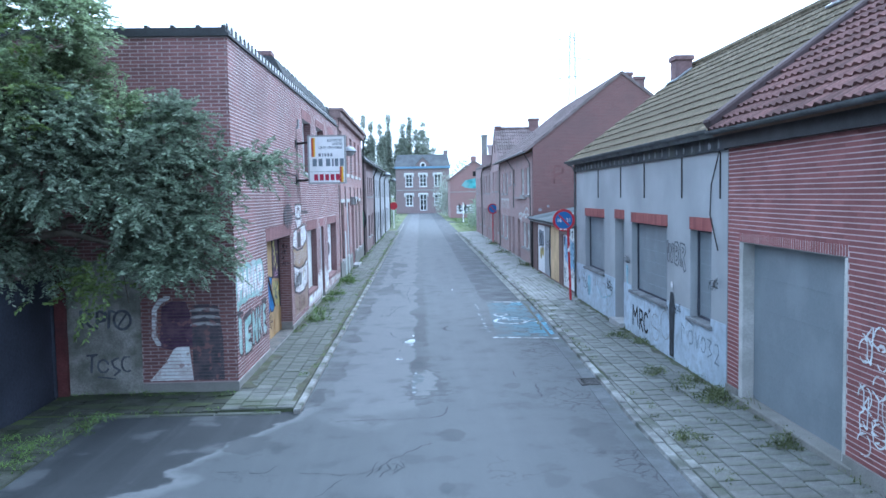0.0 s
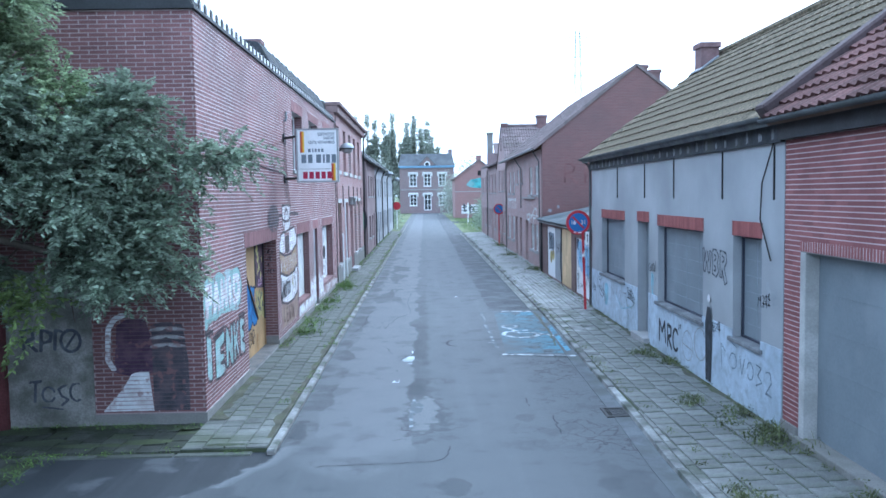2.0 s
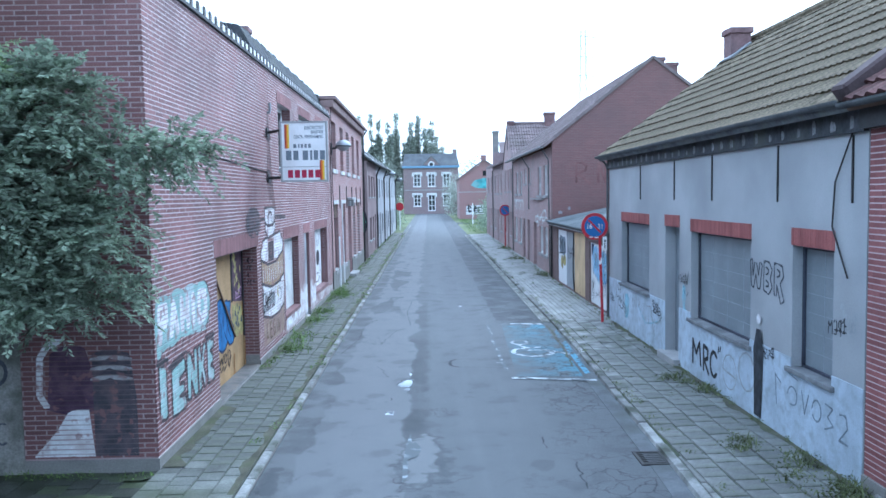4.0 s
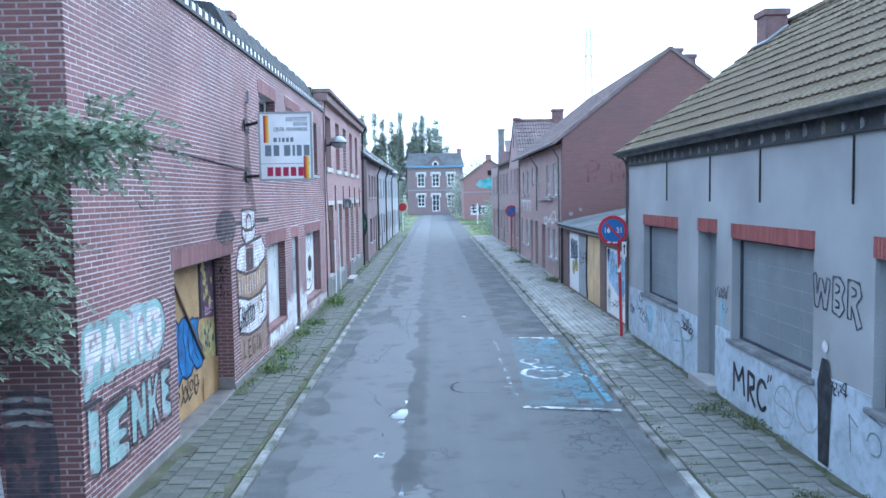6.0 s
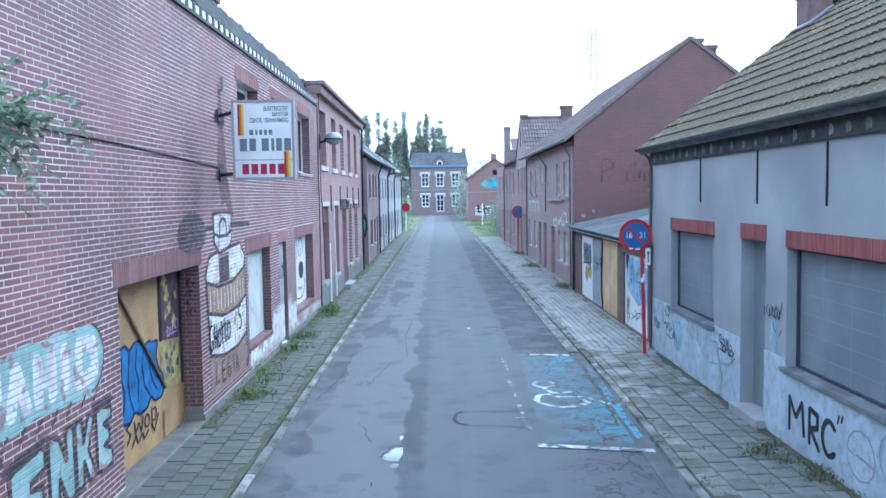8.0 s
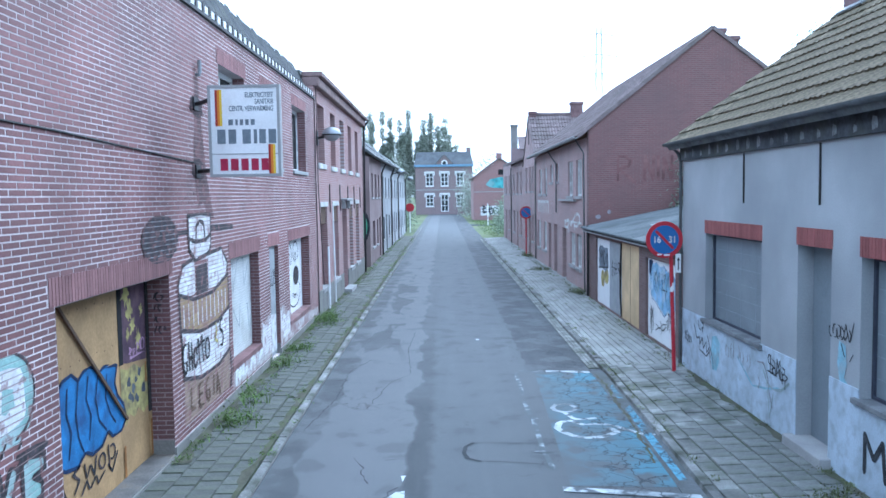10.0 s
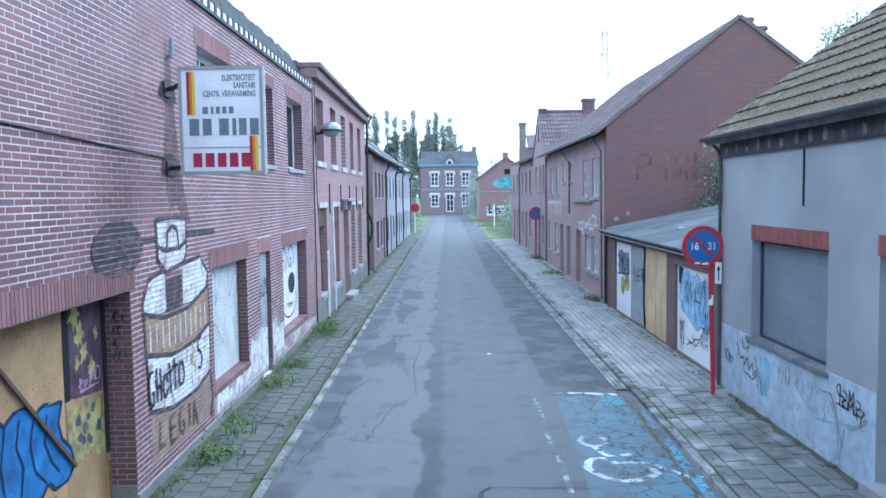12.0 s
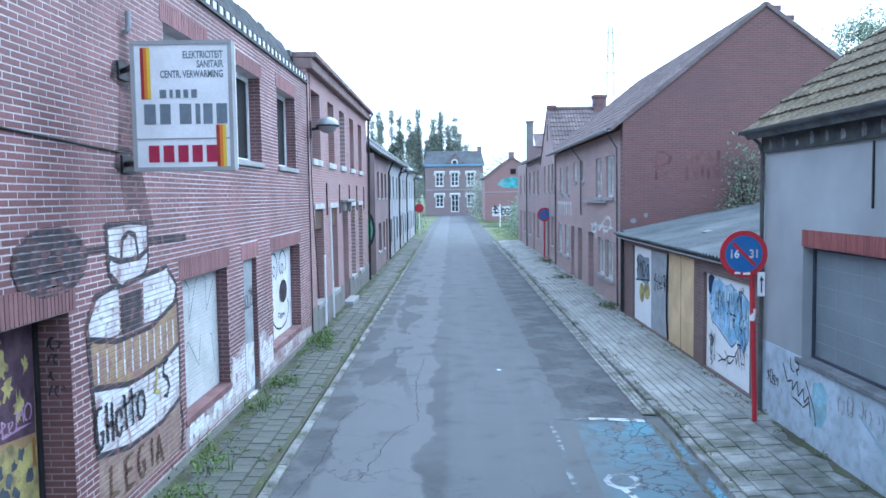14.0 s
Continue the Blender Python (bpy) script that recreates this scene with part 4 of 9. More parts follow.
def tiled(parent, P, u0, u1, s0, s1, w, l, wave, material, kind="pan", singles=None, seed=1):
    """Courses of tiles over a roof plane; those within singles (u0, u1, s0, s1) are objects of their own."""
    r = random.Random(seed)
    tv, tf = tile_shape(w, l, wave, kind)
    flip = P.to_3x3().determinant() < 0
    me = bpy.data.meshes.new("roof_tile")
    rot = P.to_3x3()
    if flip:
        rot = rot @ Matrix.Diagonal((-1, 1, 1))
    mir = [((-u if flip else u), v, d) for u, v, d in tv]
    me.from_pydata(mir, [], [f[::-1] for f in tf] if flip else tf)
    me.materials.append(material)
    vs, fs, s = [], [], s0
    while s < s1 - l * 0.3:
        u = u0
        while u < u1 - w * 0.3:
            du, ds, dd = r.uniform(-0.006, 0.006), r.uniform(-0.012, 0.012), r.uniform(0, 0.008)
            if singles and singles[0] <= u < singles[1] and singles[2] <= s < singles[3]:
                ob = new("roof_tile", me)
                adopt(ob, parent)
                ob.matrix_basis = Matrix.Translation(P @ Vector((u + du, s + ds, dd))) @ rot.to_4x4()
            else:
                k = len(vs)
                vs += [P @ Vector((a + u + du, b2 + s + ds, d + dd)) for a, b2, d in tv]
                fs += [tuple(k + j for j in (f[::-1] if flip else f)) for f in tf]
            u += w
        s += l
    return part("roof_tiles", (vs, fs), material, parent, kind="stuff")


def gutter(P, u0, u1, v, d, r, material, parent, name="gutter"):
    bm = bmesh.new()
    n = 8
    prof = [(r * math.cos(math.pi + math.pi * k / n), r * math.sin(math.pi + math.pi * k / n)) for k in range(n + 1)]
    prof += [(x * 0.82, y * 0.82) for x, y in prof[::-1]]
    a = [bm.verts.new(P @ Vector((u0, v + y, d + x))) for x, y in prof]
    c = [bm.verts.new(P @ Vector((u1, v + y, d + x))) for x, y in prof]
    for k in range(len(a)):
        bm.faces.new((a[k], a[(k + 1) % len(a)], c[(k + 1) % len(a)], c[k]))
    bm.faces.new(a)
    bm.faces.new(c[::-1])
    return part(name, bm, material, parent)


def chimney_stack(x, y, z0, z1, w, dep, material, parent, pots=1):
    st = part("chimney", boxes(P_FLAT, (x - w / 2, x + w / 2, y - dep / 2, y + dep / 2, z0, z1 - 0.14)), material, parent)
    part("chimney_cap", boxes(P_FLAT, (x - w / 2 - 0.05, x + w / 2 + 0.05, y - dep / 2 - 0.05, y + dep / 2 + 0.05, z1 - 0.14, z1), bevel=0.01), material, st)
    return st


# foliage
def leaf_cloud(centres, leaf, per, spread, seed, droop=0.3, width=0.42, squash=0.8):
    """Leaves round many twig points: each a folded lozenge of four triangles."""
    r = np.random.RandomState(seed)
    c = np.repeat(np.array(centres, dtype=float), per, axis=0)
    n = len(c)
    off = r.normal(0, 1, (n, 3)) * np.array([spread, spread, spread * squash]) * 0.6
    pos = c + off
    d = off / (np.linalg.norm(off, axis=1)[:, None] + 1e-6) + r.normal(0, 0.7, (n, 3))
    d[:, 2] -= droop
    d /= np.linalg.norm(d, axis=1)[:, None]
    side = np.cross(d, r.normal(0, 1, (n, 3)))
    side /= np.linalg.norm(side, axis=1)[:, None] + 1e-9
    up = np.cross(side, d)
    size = leaf * r.uniform(0.6, 1.25, n)[:, None]
    a, e = pos, pos + d * size
    m = pos + d * size * 0.45 - up * size * 0.06
    l, q = m + side * size * width / 2 + up * size * 0.1, m - side * size * width / 2 + up * size * 0.1
    vs = np.stack([a, l, e, q, m], axis=1).reshape(-1, 3)
    k = (np.arange(n) * 5)[:, None]
    f = np.concatenate([k + np.array([[0, 1, 4]]), k + np.array([[1, 2, 4]]), k + np.array([[2, 3, 4]]), k + np.array([[3, 0, 4]])])
    return vs.tolist(), f.tolist()


def leaf_sprays(twigs, leaf, per, seed, width=0.4, length=0.5):
    """Leaves set in two rows along drooping twigs. twigs: rows of start and outward direction."""
    r = np.random.RandomState(seed)
    start = np.array([t[0] for t in twigs], dtype=float)
    way = np.array([t[1] for t in twigs], dtype=float) + r.normal(0, 0.35, (len(twigs), 3))
    way /= np.linalg.norm(way, axis=1)[:, None]
    f = np.tile(np.linspace(0.05, 1.0, per), len(twigs))
    sgn = np.tile(np.where(np.arange(per) % 2, 1.0, -1.0), len(twigs))
    ln = np.repeat(length * r.uniform(0.6, 1.2, len(twigs)), per)
    w = np.repeat(way, per, axis=0)
    pos = np.repeat(start, per, axis=0) + w * (f * ln)[:, None]
    pos[:, 2] -= 0.32 * ln * f * f
    side = np.cross(w, np.array([0, 0, 1.0]))
    side /= np.linalg.norm(side, axis=1)[:, None] + 1e-9
    n = len(pos)
    d = w * 0.55 + side * sgn[:, None] * 0.8 + r.normal(0, 0.28, (n, 3))
    d[:, 2] -= 0.25
    d /= np.linalg.norm(d, axis=1)[:, None]
    up = np.cross(side, w) + r.normal(0, 0.45, (n, 3))
    s = np.cross(d, up)
    s /= np.linalg.norm(s, axis=1)[:, None] + 1e-9
    up = np.cross(s, d)
    size = leaf * r.uniform(0.65, 1.2, n)[:, None]
    m = pos + d * size * 0.45 - up * size * 0.06
    a, e = pos, pos + d * size
    l, q = m + s * size * width / 2 + up * size * 0.09, m - s * size * width / 2 + up * size * 0.09
    vs = np.stack([a, l, e, q, m], axis=1).reshape(-1, 3)
    k = (np.arange(n) * 5)[:, None]
    fs = np.concatenate([k + np.array([[0, 1, 4]]), k + np.array([[1, 2, 4]]), k + np.array([[2, 3, 4]]), k + np.array([[3, 0, 4]])])
    return vs.tolist(), fs.tolist()


def tuft(x, y, z, r, h, n, seed, wide=0.012):
    """A weed tuft: bent blades spreading from one root."""
    g = random.Random(seed)
    vs, fs = [], []
    for _ in range(n):
        a, lean = g.uniform(0, 6.283), g.uniform(0.2, 1.0)
        px, py = x + g.gauss(0, r * 0.35), y + g.gauss(0, r * 0.35)
        dx, dy = math.cos(a), math.sin(a)
        hh, w = h * g.uniform(0.5, 1.1), wide * g.uniform(0.7, 1.6)
        k = len(vs)
        for f in (0.0, 0.5, 1.0):
            q = lean * r * f * f
            ww = w * (1 - f * 0.85)
            for s in (-1, 1):
                vs.append((px + dx * q - dy * ww * s, py + dy * q + dx * ww * s, z + hh * (f - 0.25 * lean * f * f)))
        fs += [(k, k + 1, k + 3, k + 2), (k + 2, k + 3, k + 5, k + 4)]
    return vs, fs


# ---- ground, road, pavements ----
setting("ground", boxes(P_FLAT, (-1500, 1500, -900, 2500, -0.6, -0.03)), M_FIELD, "flat grassy ground running out to the horizon", "ground")
setting("road", boxes(P_FLAT, (-2.3, 3.4, -30, 150, -0.3, 0.0)), M_ROAD, "patched grey asphalt street with cracks and worn bands", "road")
setting("road_apron", boxes(P_FLAT, (-30, -2.3, -30, 12.15, -0.3, -0.001)), M_ROAD, "grey asphalt widening towards the side street", "road")
setting("cross_road", boxes(P_FLAT, (3.4, 60, 96, 101, -0.3, -0.004)), M_SIDE, "grey asphalt lane crossing at the far end", "road")


def paved(name, u0, u1, v0, v1, z, label, nu, seed, skip=0.0, singles=None, z2=None, ratio=1.0, material=None, edge=None):
    """A pavement bed of soil with square concrete pavers; those within singles lie as objects of their own."""
    z2 = z if z2 is None else z2
    fall = (z2 - z) / (u1 - u0)
    P = plane((0, 0, z - 0.018 - fall * u0), (1, 0, fall), (0, 1, 0), (0, 0, 1))
    if edge:
        ys = [v0] + [q[0] for q in BEND if v0 < q[0] < v1] + [v1]
        shape = prism(P, [(u1, v1), (u1, v0)] + [(edge(q), q) for q in ys], -0.3, 0.0)
    bed = setting(name, shape if edge else boxes(P, (u0, u1, v0, v1, -0.3, 0.0)), M_SOIL, label, "pavement")
    material = material or M_TILE
    r = random.Random(seed)
    w = (u1 - u0) / nu
    mine, rest = [], []
    for i in range(nu):
        l = w * ratio
        v = v0 - (l / 2 if i % 2 else 0)
        while v < v1:
            a, c = max(v, v0), min(v + l, v1)
            if c - a > 0.06 and r.random() > skip:
                g = r.uniform(0.003, 0.009)
                q = (round(u0 + i * w + g, 3), round(u0 + (i + 1) * w - g, 3), round(a + g, 3), round(c - g, 3))
                if edge and q[0] < edge((a + c) / 2):
                    q = (round(edge((a + c) / 2) + 0.004, 3), *q[1:])
                if q[1] - q[0] > 0.03:
                    cut = edge and q[1] - q[0] < w - 0.03
                    (mine if singles and singles[0] <= v < singles[1] and not cut else rest).append(q)
            v += l
    part("pavers", pieces_mesh(P, rest, 0.018, 0.006, seed, 0.006), material, bed, kind="stuff")
    q = [(round(a, 2), round(a, 2) + round(w - 0.012, 3), round(b2, 2), round(b2, 2) + round(d - b2, 2)) for a, c, b2, d in mine]
    lay_pieces("paver", P, q, 0.018, material, bed, inset=0.006, jitter=0.006, seed=seed)
    return bed


def kerb_run(name, u0, u1, v0, v1, z, along, label, material=None):
    """Kerb stones one metre long with open joints, each an object of its own."""
    bed = setting(name, boxes(P_FLAT, (u0 + 0.01, u1 - 0.01, v0 + 0.01, v1 - 0.01, -0.3, z - 0.02)), M_CEMENT, label, "kerb")
    P = plane((0, 0, z - 0.02), (1, 0, 0), (0, 1, 0), (0, 0, 1))
    rects, a = [], (v0 if along == "y" else u0)
    end = v1 if along == "y" else u1
    while a < end - 0.2:
        b2 = min(a + 1.0, end)
        rects.append((u0, u1, a + 0.006, b2 - 0.006) if along == "y" else (a + 0.006, b2 - 0.006, v0, v1))
        a += 1.0
    lay_pieces("kerb_stone", P, rects, 0.024, material or M_KERB, bed, inset=0.014, jitter=0.009)


kerb_run("kerb_left", -2.01, -1.89, 12.0, 92.0, PAVE_L, "y", "row of pale concrete kerb stones along the pavement")
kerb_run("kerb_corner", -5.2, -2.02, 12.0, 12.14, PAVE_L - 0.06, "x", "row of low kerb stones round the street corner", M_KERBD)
BEND = ((-6.0, 3.04), (11.2, 3.05), (13.6, 3.14), (17.2, 3.21), (19.5, 3.28), (24.0, 3.34), (34.0, 3.34), (70.0, 3.37))


def kerb_x(y):
    """The middle of the right-hand kerb, which bends a little along the street."""
    for (y0, x0), (y1, x1) in zip(BEND, BEND[1:]):
        if y <= y1:
            return x0 + (x1 - x0) * (max(y, y0) - y0) / (y1 - y0)
    return BEND[-1][1]


def strip(bm, y0, y1, o0, o1, z0, z1, bev=0.0):
    """A block that follows the bend, between two offsets from the kerb's middle."""
    a, c = kerb_x(y0), kerb_x(y1)
    lo = [bm.verts.new(q) for q in ((a + o0, y0, z0), (a + o1, y0, z0), (c + o1, y1, z0), (c + o0, y1, z0))]
    hi = [bm.verts.new(q) for q in ((a + o0 + bev, y0 + bev, z1), (a + o1 - bev, y0 + bev, z1), (c + o1 - bev, y1 - bev, z1), (c + o0 + bev, y1 - bev, z1))]
    bm.faces.new(hi)
    for k in range(4):
        bm.faces.new((lo[k], lo[(k + 1) % 4], hi[(k + 1) % 4], hi[k]))


bm = bmesh.new()
for (y0, x0), (y1, x1) in zip(BEND, BEND[1:]):
    strip(bm, y0, y1, -0.06, 0.06, -0.3, 0.03)
kerb_bed = setting("kerb_right", bm, M_CEMENT, "row of pale concrete kerb stones along the pavement", "kerb")
r = random.Random(41)
y = -6.0
while y < 69.5:
    bm = bmesh.new()
    strip(bm, y + 0.006, y + 0.994, -0.07, 0.07, 0.0, 0.058 + r.uniform(-0.008, 0.008), 0.014)
    part("kerb_stone", bm, M_KERB, kerb_bed)
    y += 1.0
bm = bmesh.new()
for (y0, x0), (y1, x1) in zip(BEND[:5], BEND[1:6]):
    strip(bm, y0, y1, -0.31, -0.07, -0.2, 0.007)
setting("gutter_right", bm, M_GUTTERP, "pale poured concrete gutter strip beside the kerb", "gutter")
bm = bmesh.new()
for (y0, x0), (y1, x1) in zip(BEND[5:], BEND[6:]):
    strip(bm, y0 + 0.25, y1, -0.3, -0.07, -0.2, 0.0)
rows = setting("gutter_bricks", bm, M_SOIL, "gutter of narrow paving bricks beside the kerb", "gutter")
bm = bmesh.new()
for k in range(3):
    y = 24.3 - 0.11 * (k % 2)
    while y < 69.8:
        strip(bm, max(y, 24.3), min(y + 0.21, 69.9), -0.295 + k * 0.075, -0.228 + k * 0.075, -0.05, 0.008 + r.uniform(-0.003, 0.004), 0.004)
        y += 0.22
part("gutter_brick", bm, M_TILER, rows, kind="stuff")

# ---- road markings and covers ----
bay = thing("parking_bay_marking", (2.5, 21.3, 0.0), "worn pale blue disabled parking bay painted on asphalt", "road marking")
ZB = 0.006


def road_paint(name, polys, material, d=ZB, label="", step=0.02):
    return paint(name, P_FLAT, polys, material, bay, d, label, step=step)


road_paint("blue_field", [[(1.72, 18.2), (3.02, 18.1), (3.08, 21.0), (3.14, 23.9), (1.98, 24.08)]], M_BAYBLUE, 0.004, "worn pale blue field", 0.1)
road_paint("blue_overspray", [[(3.0, 18.3), (3.1, 18.3), (3.16, 20.2), (3.2, 21.6), (3.08, 21.4), (3.02, 19.6)], [(3.1, 22.0), (3.2, 22.0), (3.22, 23.0), (3.14, 22.8)]], M_BAYSKY, 0.0095, "blue paint spilled on the gutter", 0.05)
road_paint("white_line", [[(1.62, 18.02), (3.1, 17.72), (3.1, 17.86), (1.62, 18.16)]], M_BAYWHITE, 0.0115)
road_paint("white_line", [[(2.2, 24.02), (3.0, 23.9), (3.0, 24.04), (2.2, 24.16)]], M_BAYWHITE, 0.0115)
road_paint("white_line", [[(1.7, 24.1), (2.2, 24.02), (2.2, 24.14), (1.7, 24.2)]], M_BAYWORN, 0.007, "nearly worn away end line")
for q in ([(1.62, 24.0), (1.6, 22.4)], [(1.57, 21.9), (1.58, 21.2)], [(1.6, 20.9), (1.57, 19.6), (1.6, 18.8)]):
    road_paint("white_line", stroke(q, 0.07), M_BAYWORN, 0.007, "nearly worn away edge line", 0.05)
for q in ([(1.5, 21.05), (1.66, 20.95)], [(1.46, 19.42), (1.68, 19.4)]):
    road_paint("white_line", stroke(q, 0.05), M_BAYWORN, 0.0078, "short worn cross stroke", 0.02)
sym = stroke([(1.97, 21.54), (2.06, 21.72), (2.21, 21.74), (2.31, 21.62), (2.34, 21.47), (2.22, 21.3), (2.08, 21.28), (1.99, 21.4), (1.97, 21.54)], 0.075) + stroke([(2.11, 21.28), (2.17, 21.04), (2.22, 20.88), (2.37, 20.87), (2.55, 20.94)], 0.08) + stroke([(2.13, 20.8), (2.28, 20.6), (2.59, 20.61), (2.78, 20.45), (2.94, 20.21), (3.02, 20.1), (3.16, 20.07)], 0.085) + stroke([(2.04, 20.78), (1.95, 20.68), (1.89, 20.44), (1.96, 20.23), (2.07, 20.07), (2.2, 19.98), (2.4, 19.99), (2.59, 20.11), (2.7, 20.22), (2.64, 20.41)], 0.1)
road_paint("wheelchair_symbol", sym, M_BAYSYM, 0.0075, "worn white wheelchair symbol")
MOSS = [(3.07, 23.77), (3.09, 22.88), (3.04, 21.94), (3.03, 21.16), (3.01, 20.52), (2.95, 19.84), (2.92, 19.24), (2.86, 18.83)]

for q in ([(-0.44, 17.66), (-0.36, 17.58), (-0.22, 17.55), (-0.17, 17.8), (-0.18, 18.1), (-0.28, 18.08), (-0.4, 17.85)], [(-0.32, 17.35), (-0.22, 17.3), (-0.2, 17.45), (-0.27, 17.47)], [(-0.22, 18.4), (-0.19, 18.6), (-0.25, 18.62)], [(-0.55, 15.82), (-0.42, 15.8), (-0.41, 15.98), (-0.5, 16.0)], [(1.01, 27.46), (1.09, 27.45), (1.1, 27.54), (1.02, 27.56)]):
    tagged(paint("road_patch", P_FLAT, [q], M_BAYSYM, None, 0.0073, step=0.02), "small patch of worn white paint on asphalt", "road marking", kind="structure")
for q in ([(-0.19, 12.95), (-0.13, 13.1), (-0.14, 13.7), (-0.1, 14.3), (-0.13, 14.85), (-0.18, 14.4), (-0.2, 13.6)], [(-0.16, 13.75), (-0.02, 13.85), (0.03, 14.2), (-0.06, 14.45), (-0.15, 14.3)]):
    tagged(paint("road_patch", P_FLAT, [q], M_BAYWORN, None, 0.0065 + 0.0003 * len(q), step=0.02), "small patch of worn white paint on asphalt", "road marking", kind="structure")


def crack(points, w, seed, m=None):
    """A ragged open crack sealed with dirt, drawn as a thin wandering strip."""
    q = random.Random(seed)
    line = []
    for (x0, y0), (x1, y1) in zip(points, points[1:]):
        n = max(2, int(math.hypot(x1 - x0, y1 - y0) / 0.09))
        line += [(x0 + (x1 - x0) * k / n + q.gauss(0, 0.016), y0 + (y1 - y0) * k / n + q.gauss(0, 0.022)) for k in range(n)]
    ob = paint("road_crack", P_FLAT, sum([stroke(line[k:k + 2], w * q.uniform(0.4, 1.3)) for k in range(len(line) - 1)], []), m or M_CRACK, None, 0.0085 if m else 0.0035, step=0.012)
    tagged(ob, "dark ragged crack in the asphalt", "road crack", kind="structure")


for k, (w, q) in enumerate(((0.022, [(-1.3, 11.55), (-0.28, 11.57), (0.16, 11.65), (0.35, 11.81), (0.37, 12.3)]), (0.018, [(-0.39, 12.5), (0.42, 12.58)]),
                            (0.018, [(-2.9, 9.5), (-1.92, 9.4), (-1.81, 9.75)]), (0.018, [(-1.75, 9.4), (-1.41, 9.36), (-1.04, 9.29), (-0.69, 9.3), (-0.35, 9.85), (0.14, 10.5)]), (0.018, [(-1.2, 8.59), (-1.03, 9.0), (-0.9, 9.2)]),
                            (0.02, [(1.94, 13.5), (1.9, 12.5)]), (0.016, [(1.68, 14.6), (1.66, 14.0)]), (0.014, [(-0.36, 24.0), (-0.5, 26.5), (-0.42, 28.8)]), (0.014, [(-0.95, 21.6), (-0.7, 23.4), (-0.36, 24.0)]), (0.022, [(-0.47, 19.22), (-0.22, 19.2)]), (0.02, [(-0.45, 17.75), (-0.36, 18.1), (-0.2, 18.3)]), (0.018, [(-0.6, 16.55), (-0.5, 16.65), (-0.46, 16.95)]), (0.016, [(-0.9, 19.3), (-0.75, 18.9), (-0.68, 18.5), (-0.6, 18.3)]),
                            (0.017, [(-1.75, 20.5), (-1.5, 22.5), (-1.55, 24.2), (-1.2, 25.5)]), (0.028, [(2.74, 8.6), (2.79, 9.8), (2.82, 11.1), (2.85, 13.0), (2.91, 14.8), (2.93, 16.4)]))):
    crack(q, w, 500 + k)
crack(MOSS, 0.05, 530, M_DIRT)
for k in range(9):
    crack([(-0.68 + 0.04 * k, 9.2 + 0.05 * (k % 3)), (-0.62 + 0.045 * k + 0.05 * (k % 2), 9.45), (-0.6 + 0.03 * k, 9.8 - 0.04 * (k % 4))], 0.013, 540 + k)
loop = paint("loop_seal", P_FLAT, stroke([(1.9, 19.75), (0.9, 19.82), (0.66, 19.82)], 0.012) + stroke([(0.66, 19.82), (0.56, 19.68), (0.53, 19.4), (0.57, 19.2), (0.72, 19.08)], 0.055) + stroke([(0.72, 19.08), (1.05, 19.05), (1.6, 18.92)], 0.012), M_CRACK, None, 0.006, step=0.01)
tagged(loop, "dark loop of sealed crack in the asphalt", "road seal", kind="structure")
drain = thing("drain_grate", (2.9, 13.6, 0), "rusty cast iron drain grate beside the kerb", "drain")
part("drain_frame", slab(P_FLAT, 2.72, 3.08, 13.35, 13.85, [(2.76, 3.04, 13.4, 13.8)], -0.05, 0.016), M_IRON, drain)
for k in range(6):
    part("grate_bar", boxes(P_FLAT, (2.76, 3.04, 13.42 + k * 0.065, 13.45 + k * 0.065, -0.02, 0.012)), M_IRON, drain)

# ---- corner shop, left side ----
PL = p_left()
PSO = p_south(13.42)
Y0, Y1, HTOP = 13.42, 30.9, 5.99
BASE = 0.22
shop = thing("corner_shop", (XL - 3, 22, 0), "abandoned red-brown brick corner shop with graffiti and boarded openings", "building")
DOOR = (16.28, 19.2, 0.1, 2.42)
WIN_A, DOOR_B, WIN_C = (22.1, 24.05, 0.62, 2.38), (24.95, 25.8, 0.1, 2.39), (26.95, 29.6, 0.58, 2.39)
UP = [(21.75, 23.35, 3.98, 5.44), (24.6, 26.42, 3.98, 5.47), (27.75, 29.5, 3.98, 5.5)]
HOLES = [DOOR, WIN_A, DOOR_B, WIN_C, *UP]
shop_wall = part("wall", slab(PL, Y0, Y1, 0.0, HTOP, HOLES, -0.3, 0.0), M_MORTAR, shop, "red-brown brick street front with pale joints")
# the side wall's shade is put into its mortar colour
south_wall = part("wall", slab(PSO, -9.5, XL - 0.3, 0.0, HTOP, [], -0.3, 0.0), M_MORTARSHADE, shop, "red-brown brick side wall with joints darkened for shade")
part("wall_end", boxes(PSO, (XL - 0.3, XL - 0.0005, 0.0, HTOP, 0.0, 0.002)), M_MORTARSHADE, shop)
part("wall", boxes(P_FLAT, (-9.8, -9.5, 13.42, Y1, 0, HTOP)), M_CEMENT, shop)
part("wall", boxes(P_FLAT, (-9.5, XL - 0.3, Y1 - 0.3, Y1, 0, HTOP)), M_CEMENT, shop)
part("flat_roof", boxes(P_FLAT, (-9.5, XL - 0.3, Y0 + 0.3, Y1 - 0.3, HTOP - 0.25, HTOP - 0.05)), M_BLACK, shop)
part("plinth", slab(PL, Y0 - 0.02, Y1, 0.0, BASE - 0.02, [(DOOR[0], DOOR[1], 0.1, 2), (DOOR_B[0], DOOR_B[1], 0.1, 2)], 0.0, 0.02), M_CEMENT, shop, "stained cement plinth")
part("plinth", boxes(PSO, (-4.75, XL, 0.0, BASE - 0.02, 0.0, 0.02)), M_CEMENT, shop)
